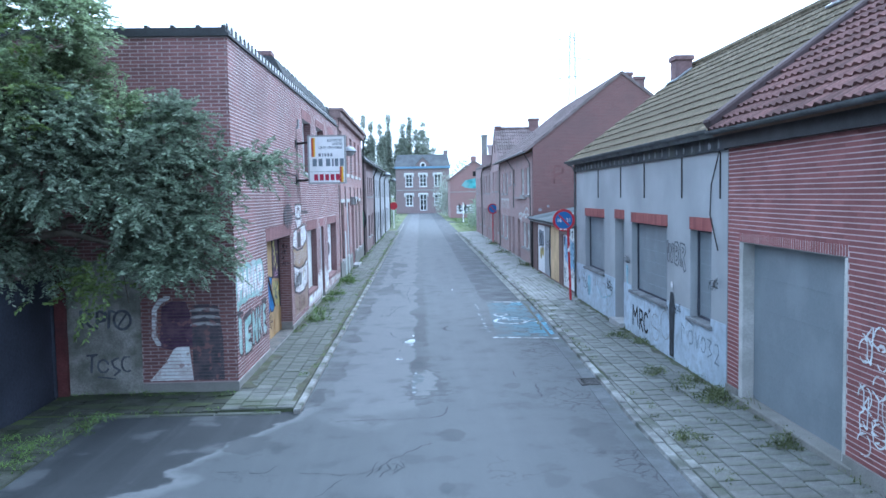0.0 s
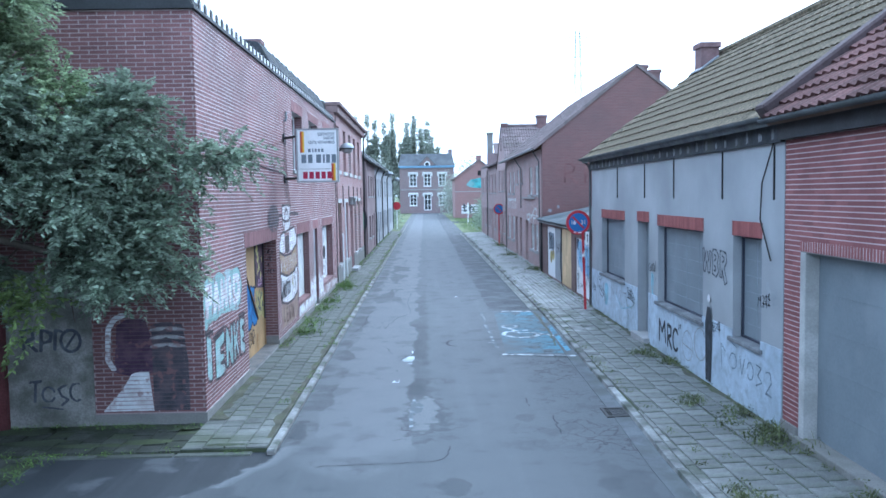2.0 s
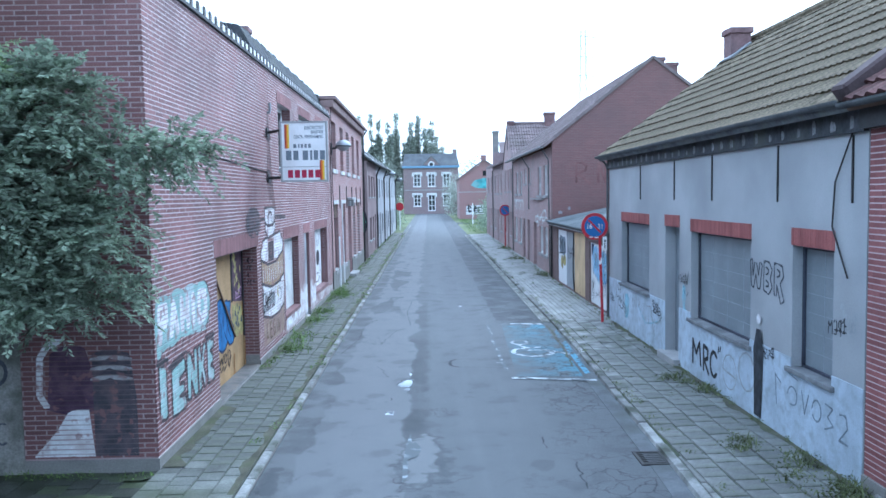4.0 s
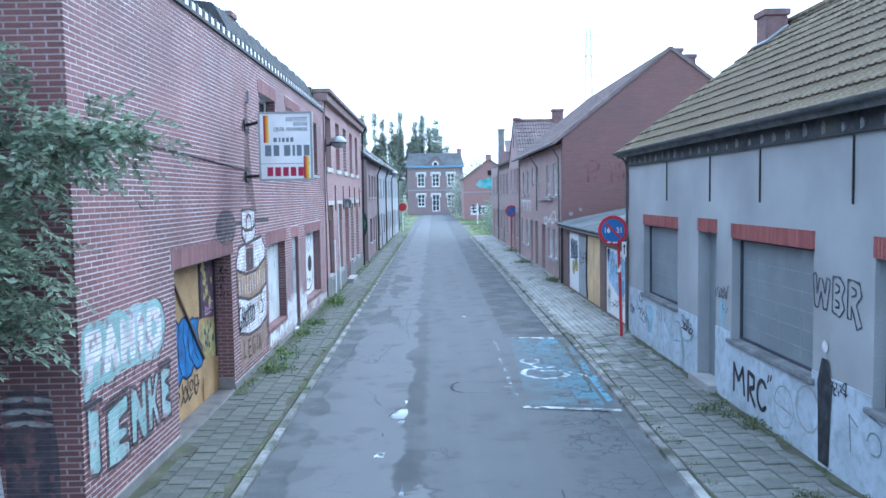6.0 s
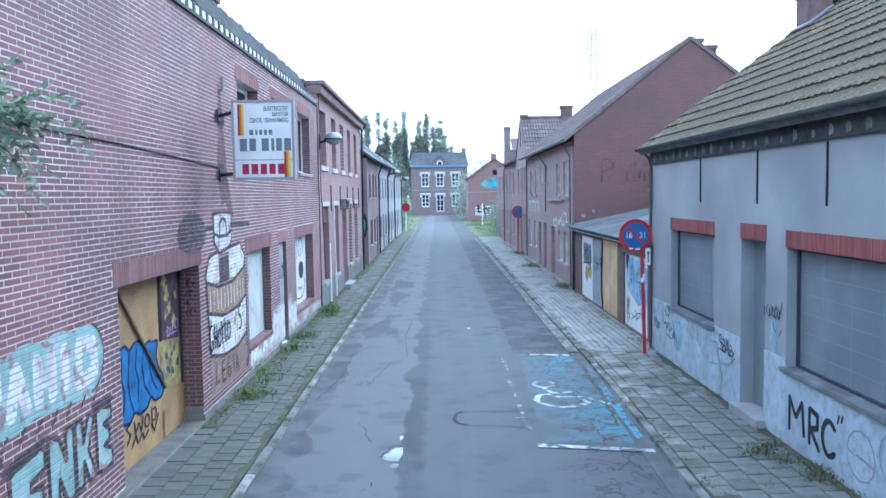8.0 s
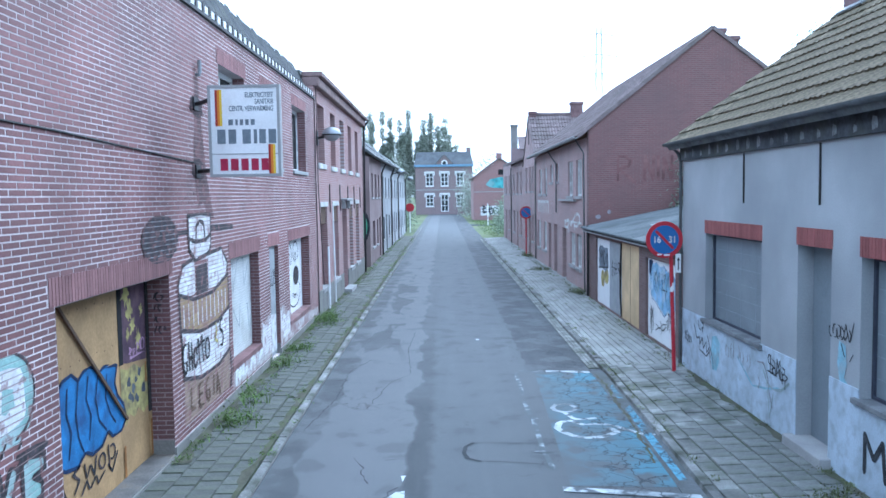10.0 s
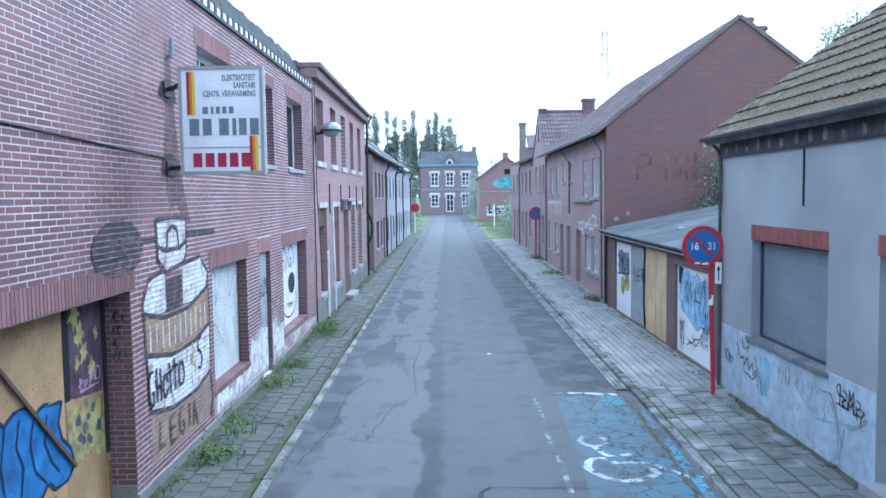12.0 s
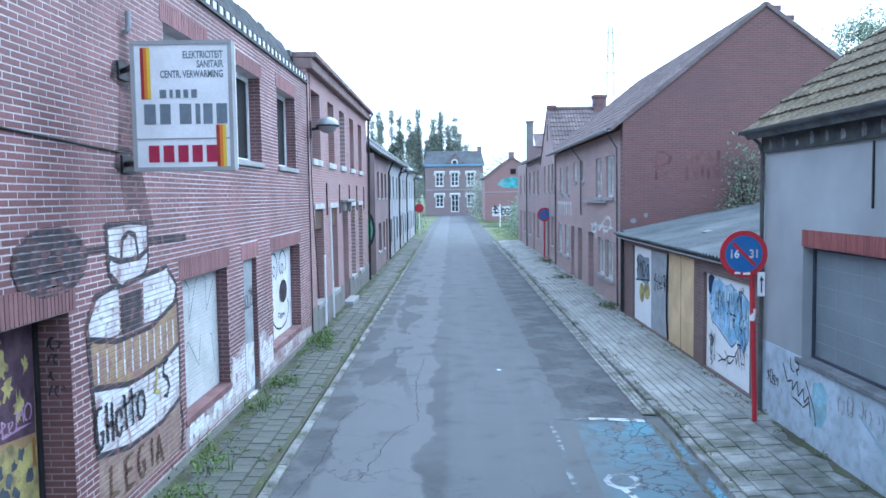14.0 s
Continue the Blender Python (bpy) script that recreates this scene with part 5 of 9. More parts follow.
part("rendered_panel", boxes(PSO, (-5.97, -4.75, 0.0, 2.3, 0.0, 0.03), bevel=0.004), M_MOSSCEM, shop, "stained cement rendered panel with tags, darkened for tree shade")
part("pier", boxes(PSO, (-6.3, -5.97, 0.0, 2.4, 0.0, 0.12), bevel=0.006), M_PIERRED, shop, "dull red pier")
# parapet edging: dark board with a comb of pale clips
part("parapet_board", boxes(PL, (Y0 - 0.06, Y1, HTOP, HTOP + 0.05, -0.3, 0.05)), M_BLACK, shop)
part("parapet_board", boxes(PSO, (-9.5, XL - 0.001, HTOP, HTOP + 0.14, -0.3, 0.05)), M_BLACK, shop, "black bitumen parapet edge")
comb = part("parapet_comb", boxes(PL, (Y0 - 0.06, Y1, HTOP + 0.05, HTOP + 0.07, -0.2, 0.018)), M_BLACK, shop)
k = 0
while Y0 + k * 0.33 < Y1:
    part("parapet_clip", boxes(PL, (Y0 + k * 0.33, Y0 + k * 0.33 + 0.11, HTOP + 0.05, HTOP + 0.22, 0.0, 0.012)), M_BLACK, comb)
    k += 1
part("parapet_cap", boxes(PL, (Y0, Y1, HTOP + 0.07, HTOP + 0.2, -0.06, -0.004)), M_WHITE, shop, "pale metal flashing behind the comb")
for k in range(5):
    part("parapet_nib", boxes(PSO, (-4.9 + k * 0.42, -4.84 + k * 0.42, HTOP + 0.14, HTOP + 0.18, -0.1, 0.05)), M_BLACK, shop)
# the pitched slate roof behind the parapet
part("slate_roof", prism(p_south(20.4), [(XL - 0.12, HTOP), (XL - 0.14, HTOP + 0.2), (XL - 0.5, HTOP + 0.88), (XL - 2.4, HTOP + 1.15), (XL - 4.4, HTOP)], -10.45, 0.0), M_SLATEDARK, shop, "dark mossy slate roof behind the parapet")
PSK = plane((XL - 0.14, 0, HTOP + 0.2), (0, 1, 0), Vector((-0.36, 0, 0.68)).normalized(), Vector((0.68, 0, 0.36)).normalized())
r = random.Random(31)
for k in range(41):
    part("slate", boxes(PSK, (20.42 + k * 0.255, 20.66 + k * 0.255, 0.1, 0.72 + r.uniform(0.02, 0.14), 0.004, 0.016)), M_SLATEDARK, shop)
chimney_stack(-5.05, 26.6, HTOP - 0.1, 8.1, 0.5, 0.5, M_CHIMNEY, shop)
# soldier lintels
for h in (DOOR, WIN_A, DOOR_B, WIN_C):
    soldier(PL, h[0] - 0.12, h[1] + 0.12, h[3], h[3] + 0.26, M_SOLDIER, shop)
for h in UP:
    soldier(PL, h[0] - 0.1, h[1] + 0.1, h[3], h[3] + 0.24, M_SOLDIER, shop)
# reveals in brick, their mortar darkened for the shade inside the openings
REV = [(DOOR[1], 0.1, 2.42, 0.3, -1), (DOOR[0], 0.1, 2.42, 0.3, 1)] + [(h[1], h[2], h[3], 0.27, -1) for h in (WIN_A, DOOR_B, WIN_C, *UP)]
for y, v0, v1, dep, s in REV:
    PV = plane((XL, y, 0), (-1, 0, 0), (0, 0, 1), (0, s, 0))
    jamb = part("jamb", boxes(PV, (0.0, dep, v0, v1, -0.004, 0.001)), M_MORTARSHADE, shop)
    part("jamb_bricks", pieces_mesh(PV, brick_rects(0.0, dep, v0 + (0.22 if v0 < 0.2 else 0.02), v1, [], pitch=0.06, length=0.22, head=0.014), 0.005, 0.001), M_BRICK, jamb, kind="stuff")
    if v0 < 0.2:
        part("jamb_foot", boxes(PV, (0.0, dep, v0, v0 + 0.2, 0.001, 0.012)), M_CEMENT, jamb)
for h, dep in ((DOOR, 0.3), (WIN_A, 0.27), (DOOR_B, 0.27), (WIN_C, 0.27)):
    part("soffit", boxes(PL, (h[0], h[1], h[3] - 0.012, h[3] - 0.002, -dep, -0.001)), M_CEMENT, shop)
# wide boarded doorway
SPLIT, BACK = 18.27, 0.285
part("threshold", boxes(PL, (DOOR[0], DOOR[1], 0.0, 0.12, -0.3, 0.0), bevel=0.008), M_THRESH, shop, "dirty worn threshold")
board = panel("plywood_board", PL, DOOR[0] + 0.01, SPLIT, 0.12, 2.4, BACK, M_PLY, shop, label="weathered plywood board with blue graffiti")
PD = p_left(XL - BACK)
part("board_edge", boxes(PD, (DOOR[0] + 0.012, DOOR[0] + 0.1, 0.13, 2.38, 0.0, 0.03)), M_PLY, board)
part("brace", prism(PD, [(16.81, 2.355), (16.845, 2.37), (18.405, 0.82), (18.375, 0.8)], 0.012, 0.035), M_BROWN, board, "thin dark diagonal batten")
for k in range(9):
    for v in (2.25, 1.72):
        part("nail", boxes(PD, (16.5 + 0.2 * k, 16.512 + 0.2 * k, v - 0.02 * (k % 2), v + 0.012 - 0.02 * (k % 2), 0.0, 0.004)), M_BROWN, board)
BUB = [(16.42, 0.82), (16.4, 1.2), (16.48, 1.56), (16.64, 1.6), (16.78, 1.52), (16.92, 1.6), (17.1, 1.62), (17.24, 1.53), (17.4, 1.61), (17.58, 1.6), (17.7, 1.5), (17.86, 1.54), (18.2, 1.49), (18.12, 1.3), (18.18, 1.14), (18.34, 1.0), (18.4, 0.82), (18.26, 0.72), (18.02, 0.72), (17.9, 0.82), (17.74, 0.7), (17.5, 0.68), (17.34, 0.76), (17.16, 0.66), (16.9, 0.7), (16.76, 0.78), (16.6, 0.72)]
paint("graffiti", PD, [BUB], M_PAINTAZURE, board, 0.005, "blue bubble graffiti")
paint("graffiti", PD, stroke(BUB + BUB[:1], 0.04), M_PAINTNAVY, board, 0.008, "dark outline of the bubble graffiti")
for q in ([(16.78, 1.52), (16.8, 1.2), (16.74, 0.8)], [(17.24, 1.53), (17.16, 1.2), (17.2, 0.95), (17.3, 0.78)], [(17.7, 1.5), (17.62, 1.25), (17.68, 1.0), (17.86, 0.84)], arc(16.58, 1.2, 0.05, 0.09, 0, 360, 10), [(17.0, 1.5), (16.96, 1.25), (17.05, 1.05), (16.98, 0.8)], [(17.46, 1.52), (17.4, 1.3), (17.5, 1.1), (17.44, 0.86)], [(17.92, 1.44), (17.86, 1.2), (17.98, 0.98), (18.1, 0.86)]):
    paint("graffiti", PD, stroke(q, 0.026), M_PAINTNAVY, board, 0.0095, "dark blue letter stroke")
for q in ([(17.2, 0.66), (17.04, 0.62), (17.18, 0.52), (17.06, 0.42)], [(17.3, 0.64), (17.34, 0.48), (17.44, 0.6), (17.52, 0.46), (17.58, 0.64)], arc(17.72, 0.54, 0.08, 0.08, -20, 320, 10), [(17.88, 0.66), (17.9, 0.4)], arc(17.98, 0.56, 0.08, 0.08, 120, -120, 8), [(17.2, 0.34), (17.34, 0.46), (17.4, 0.34), (17.56, 0.44), (17.6, 0.34), (17.78, 0.42)], [(17.86, 0.46), (17.96, 0.34), (18.12, 0.52)], [(16.6, 0.62), (16.66, 0.42), (16.8, 0.6), (16.9, 0.4)]):
    paint("graffiti", PD, stroke(q, 0.032), M_PAINTBLACK, board, 0.008, "black tag stroke")
inner = panel("door_leaf", PL, SPLIT + 0.01, DOOR[1] - 0.01, 0.12, 2.4, BACK + 0.005, M_PLY, shop, label="plywood door leaf with yellow and black spray paint")
PD2 = p_left(XL - BACK - 0.005)
paint("graffiti", PD2, [[(18.4, 1.45), (19.1, 1.38), (19.12, 2.38), (18.3, 2.38), (18.4, 2.2)]], M_PAINTPLUM, inner, 0.004, "dark spray field")
# the gap is a flat black strip, its darkness put into the colour
part("leaf_gap", boxes(PD2, (18.285, 18.4, 1.45, 2.38, 0.0, 0.004)), M_DARK, inner, "black strip painted as an unlit gap in the leaf")
part("leaf_edge", boxes(PD2, (19.12, 19.186, 0.7, 2.38, 0.0, 0.02)), M_BLACK, inner, "black edge of the leaf")
part("leaf_edge", boxes(PD2, (19.12, 19.186, 0.13, 0.69, 0.0, 0.02)), M_PLY, inner)
paint("graffiti", PD2, [[(18.3, 0.8), (18.42, 0.72), (18.5, 0.84), (18.66, 0.76), (18.8, 0.84), (18.94, 0.74), (19.1, 0.8), (19.1, 1.34), (18.9, 1.3), (18.7, 1.4), (18.5, 1.36), (18.3, 1.42)]], M_PAINTYELLOW, inner, 0.007, "yellow spray patch")
for k, (u, v, a, c) in enumerate(((18.52, 2.24, 0.13, 0.12), (18.62, 2.05, 0.09, 0.16), (18.7, 1.86, 0.1, 0.1), (18.84, 1.66, 0.08, 0.14), (18.98, 2.0, 0.05, 0.1), (18.55, 1.76, 0.05, 0.08))):
    q = random.Random(60 + k)
    paint("graffiti", PD2, [[(u + (x - u) * f, v + (y - v) * f) for (x, y), f in zip(ring(u, v, a, c, 22), [q.choice((0.5, 0.7, 0.95, 1.25)) for _ in range(22)])]], M_PAINTYELLOW, inner, 0.007, "ragged yellow spray patch", step=0.01)
q = random.Random(68)
for k in range(9):
    u, v = q.uniform(18.4, 19.0), q.uniform(0.86, 1.3)
    paint("graffiti", PD2, [[(u + (x - u) * f, v + (y - v) * f) for (x, y), f in zip(ring(u, v, 0.06, 0.07, 10), [q.uniform(0.4, 1.2) for _ in range(10)])]], M_PAINTDIM, inner, 0.0085 + 0.0002 * k, "dark blot on the yellow paint", step=0.01)
paint("graffiti", PD2, scrawl(61, 18.55, 19.05, 1.46, 1.62, 0.02, 6), M_PAINTMAUVE, inner, 0.0075, "mauve tag strokes")
PRV = p_south(DOOR[1] - 0.008)
for k, v in enumerate((1.72, 1.86, 2.0, 2.14)):
    paint("graffiti", PRV, stroke(arc(XL - 0.1 - 0.03 * (k % 2), v, 0.045, 0.06, 40 * k, 250 + 40 * k, 9), 0.018) + stroke([(XL - 0.2, v - 0.04), (XL - 0.17, v + 0.05), (XL - 0.06, v)], 0.016), M_PAINTBLACK, shop, 0.003, "black tag on the reveal")
for u, v0, v1 in ((19.15, 0.14, 0.6), (19.05, 1.1, 1.35), (16.42, 1.6, 1.8), (16.45, 0.2, 0.34), (18.34, 0.13, 0.5)):
    paint("rust_streak", PD2 if u > SPLIT else PD, [[(u - 0.03, v0), (u + 0.03, v0), (u + 0.02, (v0 + v1) / 2), (u + 0.03, v1), (u - 0.02, v1)]], M_RUST, inner if u > SPLIT else board, 0.0225 if u > 19.1 else 0.0105 if u > SPLIT else 0.032, "orange rust streak")
# ground-floor windows and second door
shut = panel("roller_shutter", PL, WIN_A[0] + 0.02, WIN_A[1] - 0.02, WIN_A[2], WIN_A[3], 0.17, M_WHITE, shop, label="closed white roller shutter with faint tags")
PW = p_left(XL - 0.17)
for k in range(36):
    part("shutter_slat", boxes(PW, (WIN_A[0] + 0.03, WIN_A[1] - 0.03, WIN_A[2] + 0.02 + k * 0.0495, WIN_A[2] + 0.06 + k * 0.0495, 0.0, 0.014), bevel=0.003), M_SLAT, shut)
paint("graffiti", PW, stroke([(22.3, 1.7), (22.35, 2.2), (22.6, 2.35), (22.8, 2.2), (22.75, 1.75), (23.1, 2.3), (23.5, 2.3), (23.5, 1.8), (23.85, 2.2)], 0.018) + stroke([(22.3, 1.2), (22.7, 1.5), (23.1, 1.1), (23.2, 1.5), (23.7, 1.45), (23.8, 1.0)], 0.018), M_PAINTSLATE, shut, 0.016, "faint grey tag")
part("sill", boxes(PL, (WIN_A[0] - 0.05, WIN_A[1] + 0.05, WIN_A[2] - 0.08, WIN_A[2] + 0.012, -0.24, 0.015), bevel=0.006), M_SILLBRICK, shop)
dB = panel("side_door", PL, DOOR_B[0] + 0.03, DOOR_B[1] - 0.03, 0.12, DOOR_B[3] - 0.03, 0.07, M_PAINTGREY, shop, label="closed grey door with black tags")
PDB = p_left(XL - 0.07)
part("door_panel", boxes(PDB, (DOOR_B[0] + 0.12, DOOR_B[1] - 0.12, 1.25, 2.3, 0.0, 0.012), bevel=0.003), M_PAINTGREY, dB)
paint("graffiti", PDB, scrawl(9, 25.05, 25.7, 1.5, 1.85, 0.025, 6), M_PAINTBLACK, dB, 0.015)
paint("graffiti", PDB, [[(25.0, 0.2), (25.75, 0.2), (25.75, 0.95), (25.05, 1.0)]], M_PAINTWHITE, dB, 0.006)
wC = panel("white_board", PL, WIN_C[0] + 0.02, WIN_C[1] - 0.02, WIN_C[2], WIN_C[3], 0.2, M_WHITE, shop, label="white board with black rounded line graffiti")
PWC = p_left(XL - 0.2)
for q in (arc(27.9, 2.0, 0.35, 0.28, -60, 220), arc(28.75, 2.02, 0.32, 0.27, -40, 230), arc(27.3, 1.5, 0.4, 0.5, -90, 80), arc(28.5, 1.05, 0.75, 0.34, 150, 390), arc(27.25, 1.0, 0.35, 0.35, -70, 90)):
    paint("graffiti", PWC, stroke(q, 0.035), M_PAINTBLACK, wC, 0.006, "black curve of a rounded shape")
for u in (27.95, 28.7):
    paint("graffiti", PWC, stroke(arc(u, 1.92, 0.1, 0.1, 0, 360), 0.03), M_PAINTBLACK, wC, 0.0065, "small black loop")
paint("graffiti", PWC, [ring(28.75, 1.45, 0.36, 0.24, 20)], M_PAINTBLACK, wC, 0.0085, "solid black oval")
paint("graffiti", PWC, scrawl(91, 28.2, 28.8, 0.95, 1.08, 0.02, 5), M_PAINTBLACK, wC, 0.0088, "small black tag")
part("sill", boxes(PL, (WIN_C[0] - 0.05, WIN_C[1] + 0.05, WIN_C[2] - 0.08, WIN_C[2] + 0.012, -0.2, 0.015), bevel=0.006), M_SILLBRICK, shop)
# broken upper windows; near-black panes and backing imitate an unlit room
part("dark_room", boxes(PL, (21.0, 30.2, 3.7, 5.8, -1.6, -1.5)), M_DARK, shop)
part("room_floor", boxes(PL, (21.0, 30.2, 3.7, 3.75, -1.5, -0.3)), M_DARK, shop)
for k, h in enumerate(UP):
    window_unit(PL, *h, 0.2, shop, bars=(2 if k != 1 else 2, 1), w=0.08, glass=M_DARK, sill_mat=M_SILL, label="broken white-framed window with black panes painted as an unlit room")

# graffiti on the street front
FB = BASE
paint("graffiti", PL, [[(13.5, 1.36), (13.44, 1.8), (13.5, 2.08), (13.75, 2.16), (14.0, 2.1), (14.3, 2.18), (14.6, 2.12), (14.9, 2.18), (15.2, 2.12), (15.5, 2.16), (15.75, 2.08), (15.86, 1.85), (15.8, 1.55), (15.6, 1.4), (15.2, 1.44), (14.8, 1.46), (14.4, 1.5), (14.1, 1.44), (13.8, 1.46)]], M_WALLMINT, shop_wall, 0.013, "mint green bubble graffiti", base=FB)
paint("graffiti", PL, sum([stroke(q, 0.16) for q in (
    [(13.62, 1.6), (13.62, 1.98), (13.85, 1.98), (13.85, 1.8), (13.65, 1.78)], [(14.05, 1.62), (14.15, 1.98), (14.3, 1.62)], [(14.5, 1.62), (14.5, 1.98)], [(14.75, 1.62), (14.75, 1.98)], [(14.5, 1.8), (14.75, 1.8)], [(15.0, 1.62), (15.0, 1.98)], [(15.25, 1.62), (15.3, 1.98), (15.6, 1.95), (15.62, 1.65), (15.28, 1.6)])], []), M_WALLWHITE, shop_wall, 0.0155, "pale letters without readable words", base=FB)
paint("graffiti", PL, stroke(arc(15.45, 1.8, 0.4, 0.36, -80, 70), 0.03) + sum([stroke([(13.6 + k * 0.28, 1.34 + 0.02 * (k % 2)), (13.7 + k * 0.28, 1.46 + 0.01 * (k % 3))], 0.03) for k in range(8)], []), M_WALLBLACK, shop_wall, 0.0157, "black drop shadow strokes", base=FB)
BLK = ([[(13.52, 0.62), (13.52, 1.3), (13.8, 1.26), (13.8, 0.58)], [(13.98, 0.54), (13.98, 1.16), (14.55, 1.22), (14.55, 1.02), (14.3, 0.98), (14.3, 0.9), (14.5, 0.88), (14.5, 0.76), (14.28, 0.74), (14.55, 0.7), (14.56, 0.52)], [(14.62, 0.6), (14.62, 1.24), (14.8, 1.22), (14.95, 0.95), (14.95, 1.24), (15.1, 1.24), (15.1, 0.56), (14.95, 0.56), (14.8, 0.84), (14.78, 0.58)],
        [(15.14, 0.58), (15.14, 1.24), (15.28, 1.24), (15.3, 1.0), (15.42, 1.24), (15.56, 1.22), (15.4, 0.92), (15.56, 0.6), (15.42, 0.58), (15.3, 0.84), (15.28, 0.58)], [(15.6, 0.6), (15.6, 1.24), (15.96, 1.22), (15.96, 1.08), (15.76, 1.06), (15.9, 0.98), (15.9, 0.86), (15.76, 0.84), (15.96, 0.76), (15.96, 0.58)]])
for q in BLK:
    paint("graffiti", PL, [q], M_WALLMINT, shop_wall, 0.013, "mint block letter", base=FB)
paint("graffiti", PL, sum([stroke(q + [q[0]], 0.05) for q in BLK], []) + stroke([(13.45, 1.36), (13.86, 1.3)], 0.09) + stroke([(13.9, 1.2), (14.6, 1.28)], 0.07) + stroke([(15.55, 1.3), (16.0, 1.28)], 0.07), M_WALLBLACK, shop_wall, 0.0155, "black outlines of the block letters", base=FB)
# barrel-shaped painting between door and window
paint("graffiti", PL, [[(20.02, 2.66), (20.0, 3.12), (21.04, 3.14), (21.02, 2.68), (20.88, 2.56), (20.86, 2.5), (20.22, 2.5), (20.2, 2.56)]], M_WALLWHITE, shop_wall, 0.013, "white block head of a painted barrel", base=FB)
paint("graffiti", PL, [[(19.5, 2.22), (19.72, 2.48), (20.22, 2.54), (20.22, 2.05), (19.95, 2.02), (19.6, 2.1)], [(20.86, 2.54), (21.55, 2.6), (21.86, 2.34), (21.72, 2.14), (21.3, 2.04), (20.84, 2.02)]], M_WALLWHITE, shop_wall, 0.0132, "white shoulders of a painted barrel", base=FB)
paint("graffiti", PL, [[(19.52, 2.1), (20.2, 1.98), (21.0, 1.98), (21.85, 2.18), (21.9, 1.66), (21.2, 1.52), (20.4, 1.5), (19.56, 1.64)]], M_WALLOCHRE, shop_wall, 0.0125, "ochre band of the painted barrel", base=FB)
paint("graffiti", PL, [[(19.56, 1.6), (20.4, 1.47), (21.2, 1.49), (21.9, 1.62), (21.86, 0.98), (21.2, 0.84), (20.4, 0.84), (19.64, 0.98)]], M_WALLWHITE, shop_wall, 0.0135, "white label band of the painted barrel", base=FB)
paint("graffiti", PL, [[(19.64, 0.95), (20.4, 0.82), (21.2, 0.82), (21.86, 0.95), (21.8, 0.34), (19.6, 0.34)]], M_WALLTAN, shop_wall, 0.0125, "tan foot of the painted barrel", base=FB)
paint("graffiti", PL, [[(20.28, 2.02), (20.28, 2.42), (20.8, 2.44), (20.8, 2.02)]], M_WALLBLACK, shop_wall, 0.0155, "black square on the painted barrel", base=FB)
paint("graffiti", PL, sum([stroke(q, 0.06) for q in (
    [(20.2, 2.56), (20.02, 2.66), (20.0, 3.13), (21.04, 3.15), (21.02, 2.68), (20.88, 2.56), (20.2, 2.5)], [(20.0, 2.82), (20.3, 2.76), (20.75, 2.76), (21.03, 2.84)], [(20.32, 2.8), (20.36, 2.98), (20.5, 3.04), (20.68, 3.02), (20.74, 2.82)],
    [(20.22, 2.54), (19.72, 2.48), (19.5, 2.22), (19.54, 2.1), (20.2, 1.97), (21.0, 1.97), (21.85, 2.16), (21.87, 2.36), (21.55, 2.6), (20.86, 2.54)],
    [(19.54, 1.64), (20.4, 1.49), (21.2, 1.5), (21.9, 1.64)], [(19.62, 0.98), (20.4, 0.84), (21.2, 0.84), (21.86, 0.97)], [(19.53, 2.1), (19.57, 1.64), (19.64, 0.98)], [(21.87, 2.16), (21.9, 1.64), (21.86, 0.97), (21.95, 0.6), (21.85, 0.34)])], []), M_WALLBLACK, shop_wall, 0.016, "black outlines of the painted barrel", base=FB)
paint("graffiti", PL, stroke([(19.5, 2.92), (20.0, 2.92)], 0.09) + stroke([(21.04, 2.93), (22.25, 2.9)], 0.09), M_WALLBLACK, shop_wall, 0.0145, "black bar behind the painted barrel", base=FB)
for k in range(11):
    paint("graffiti", PL, stroke([(19.7 + k * 0.2, 1.66 - 0.06 * math.sin(k * 0.3)), (19.7 + k * 0.2, 1.94)], 0.035), M_WALLWHITE, shop_wall, 0.016, "pale stave stroke", base=FB)
for q in (arc(19.68, 1.24, 0.09, 0.2, 60, 300, 10) + [(19.74, 1.18), (19.68, 1.2)], [(19.83, 1.44), (19.84, 1.06)], [(19.83, 1.22), (19.95, 1.2)], [(19.95, 1.4), (19.96, 1.04)], arc(20.1, 1.18, 0.07, 0.14, 10, 330, 9), [(20.24, 1.42), (20.28, 1.06)], [(20.18, 1.3), (20.36, 1.32)], [(20.42, 1.44), (20.44, 1.05)], [(20.36, 1.33), (20.52, 1.33)], arc(20.66, 1.2, 0.1, 0.15, 0, 360, 12)):
    paint("lettering", PL, stroke(q, 0.05), M_PAINTBLACK, shop_wall, 0.0225, "black hand-sprayed letter", base=FB)
paint("graffiti", PL, scrawl(29, 20.15, 20.8, 1.1, 1.4, 0.03, 5), M_PAINTGREY, shop_wall, 0.0215, "grey smudge over the letters", base=FB)
paint("graffiti", PL, stroke([(21.12, 1.5), (21.15, 1.35), (21.05, 1.26), (21.2, 1.2)], 0.05), M_PAINTYELLOW, shop_wall, 0.021, "yellow spray stroke", base=FB)
paint("lettering", PL, stroke([(21.48, 1.52), (21.34, 1.5), (21.33, 1.36), (21.45, 1.32), (21.5, 1.2), (21.42, 1.1), (21.32, 1.14)], 0.04), M_PAINTBLACK, shop_wall, 0.0225, "black hand-sprayed numeral", base=FB)
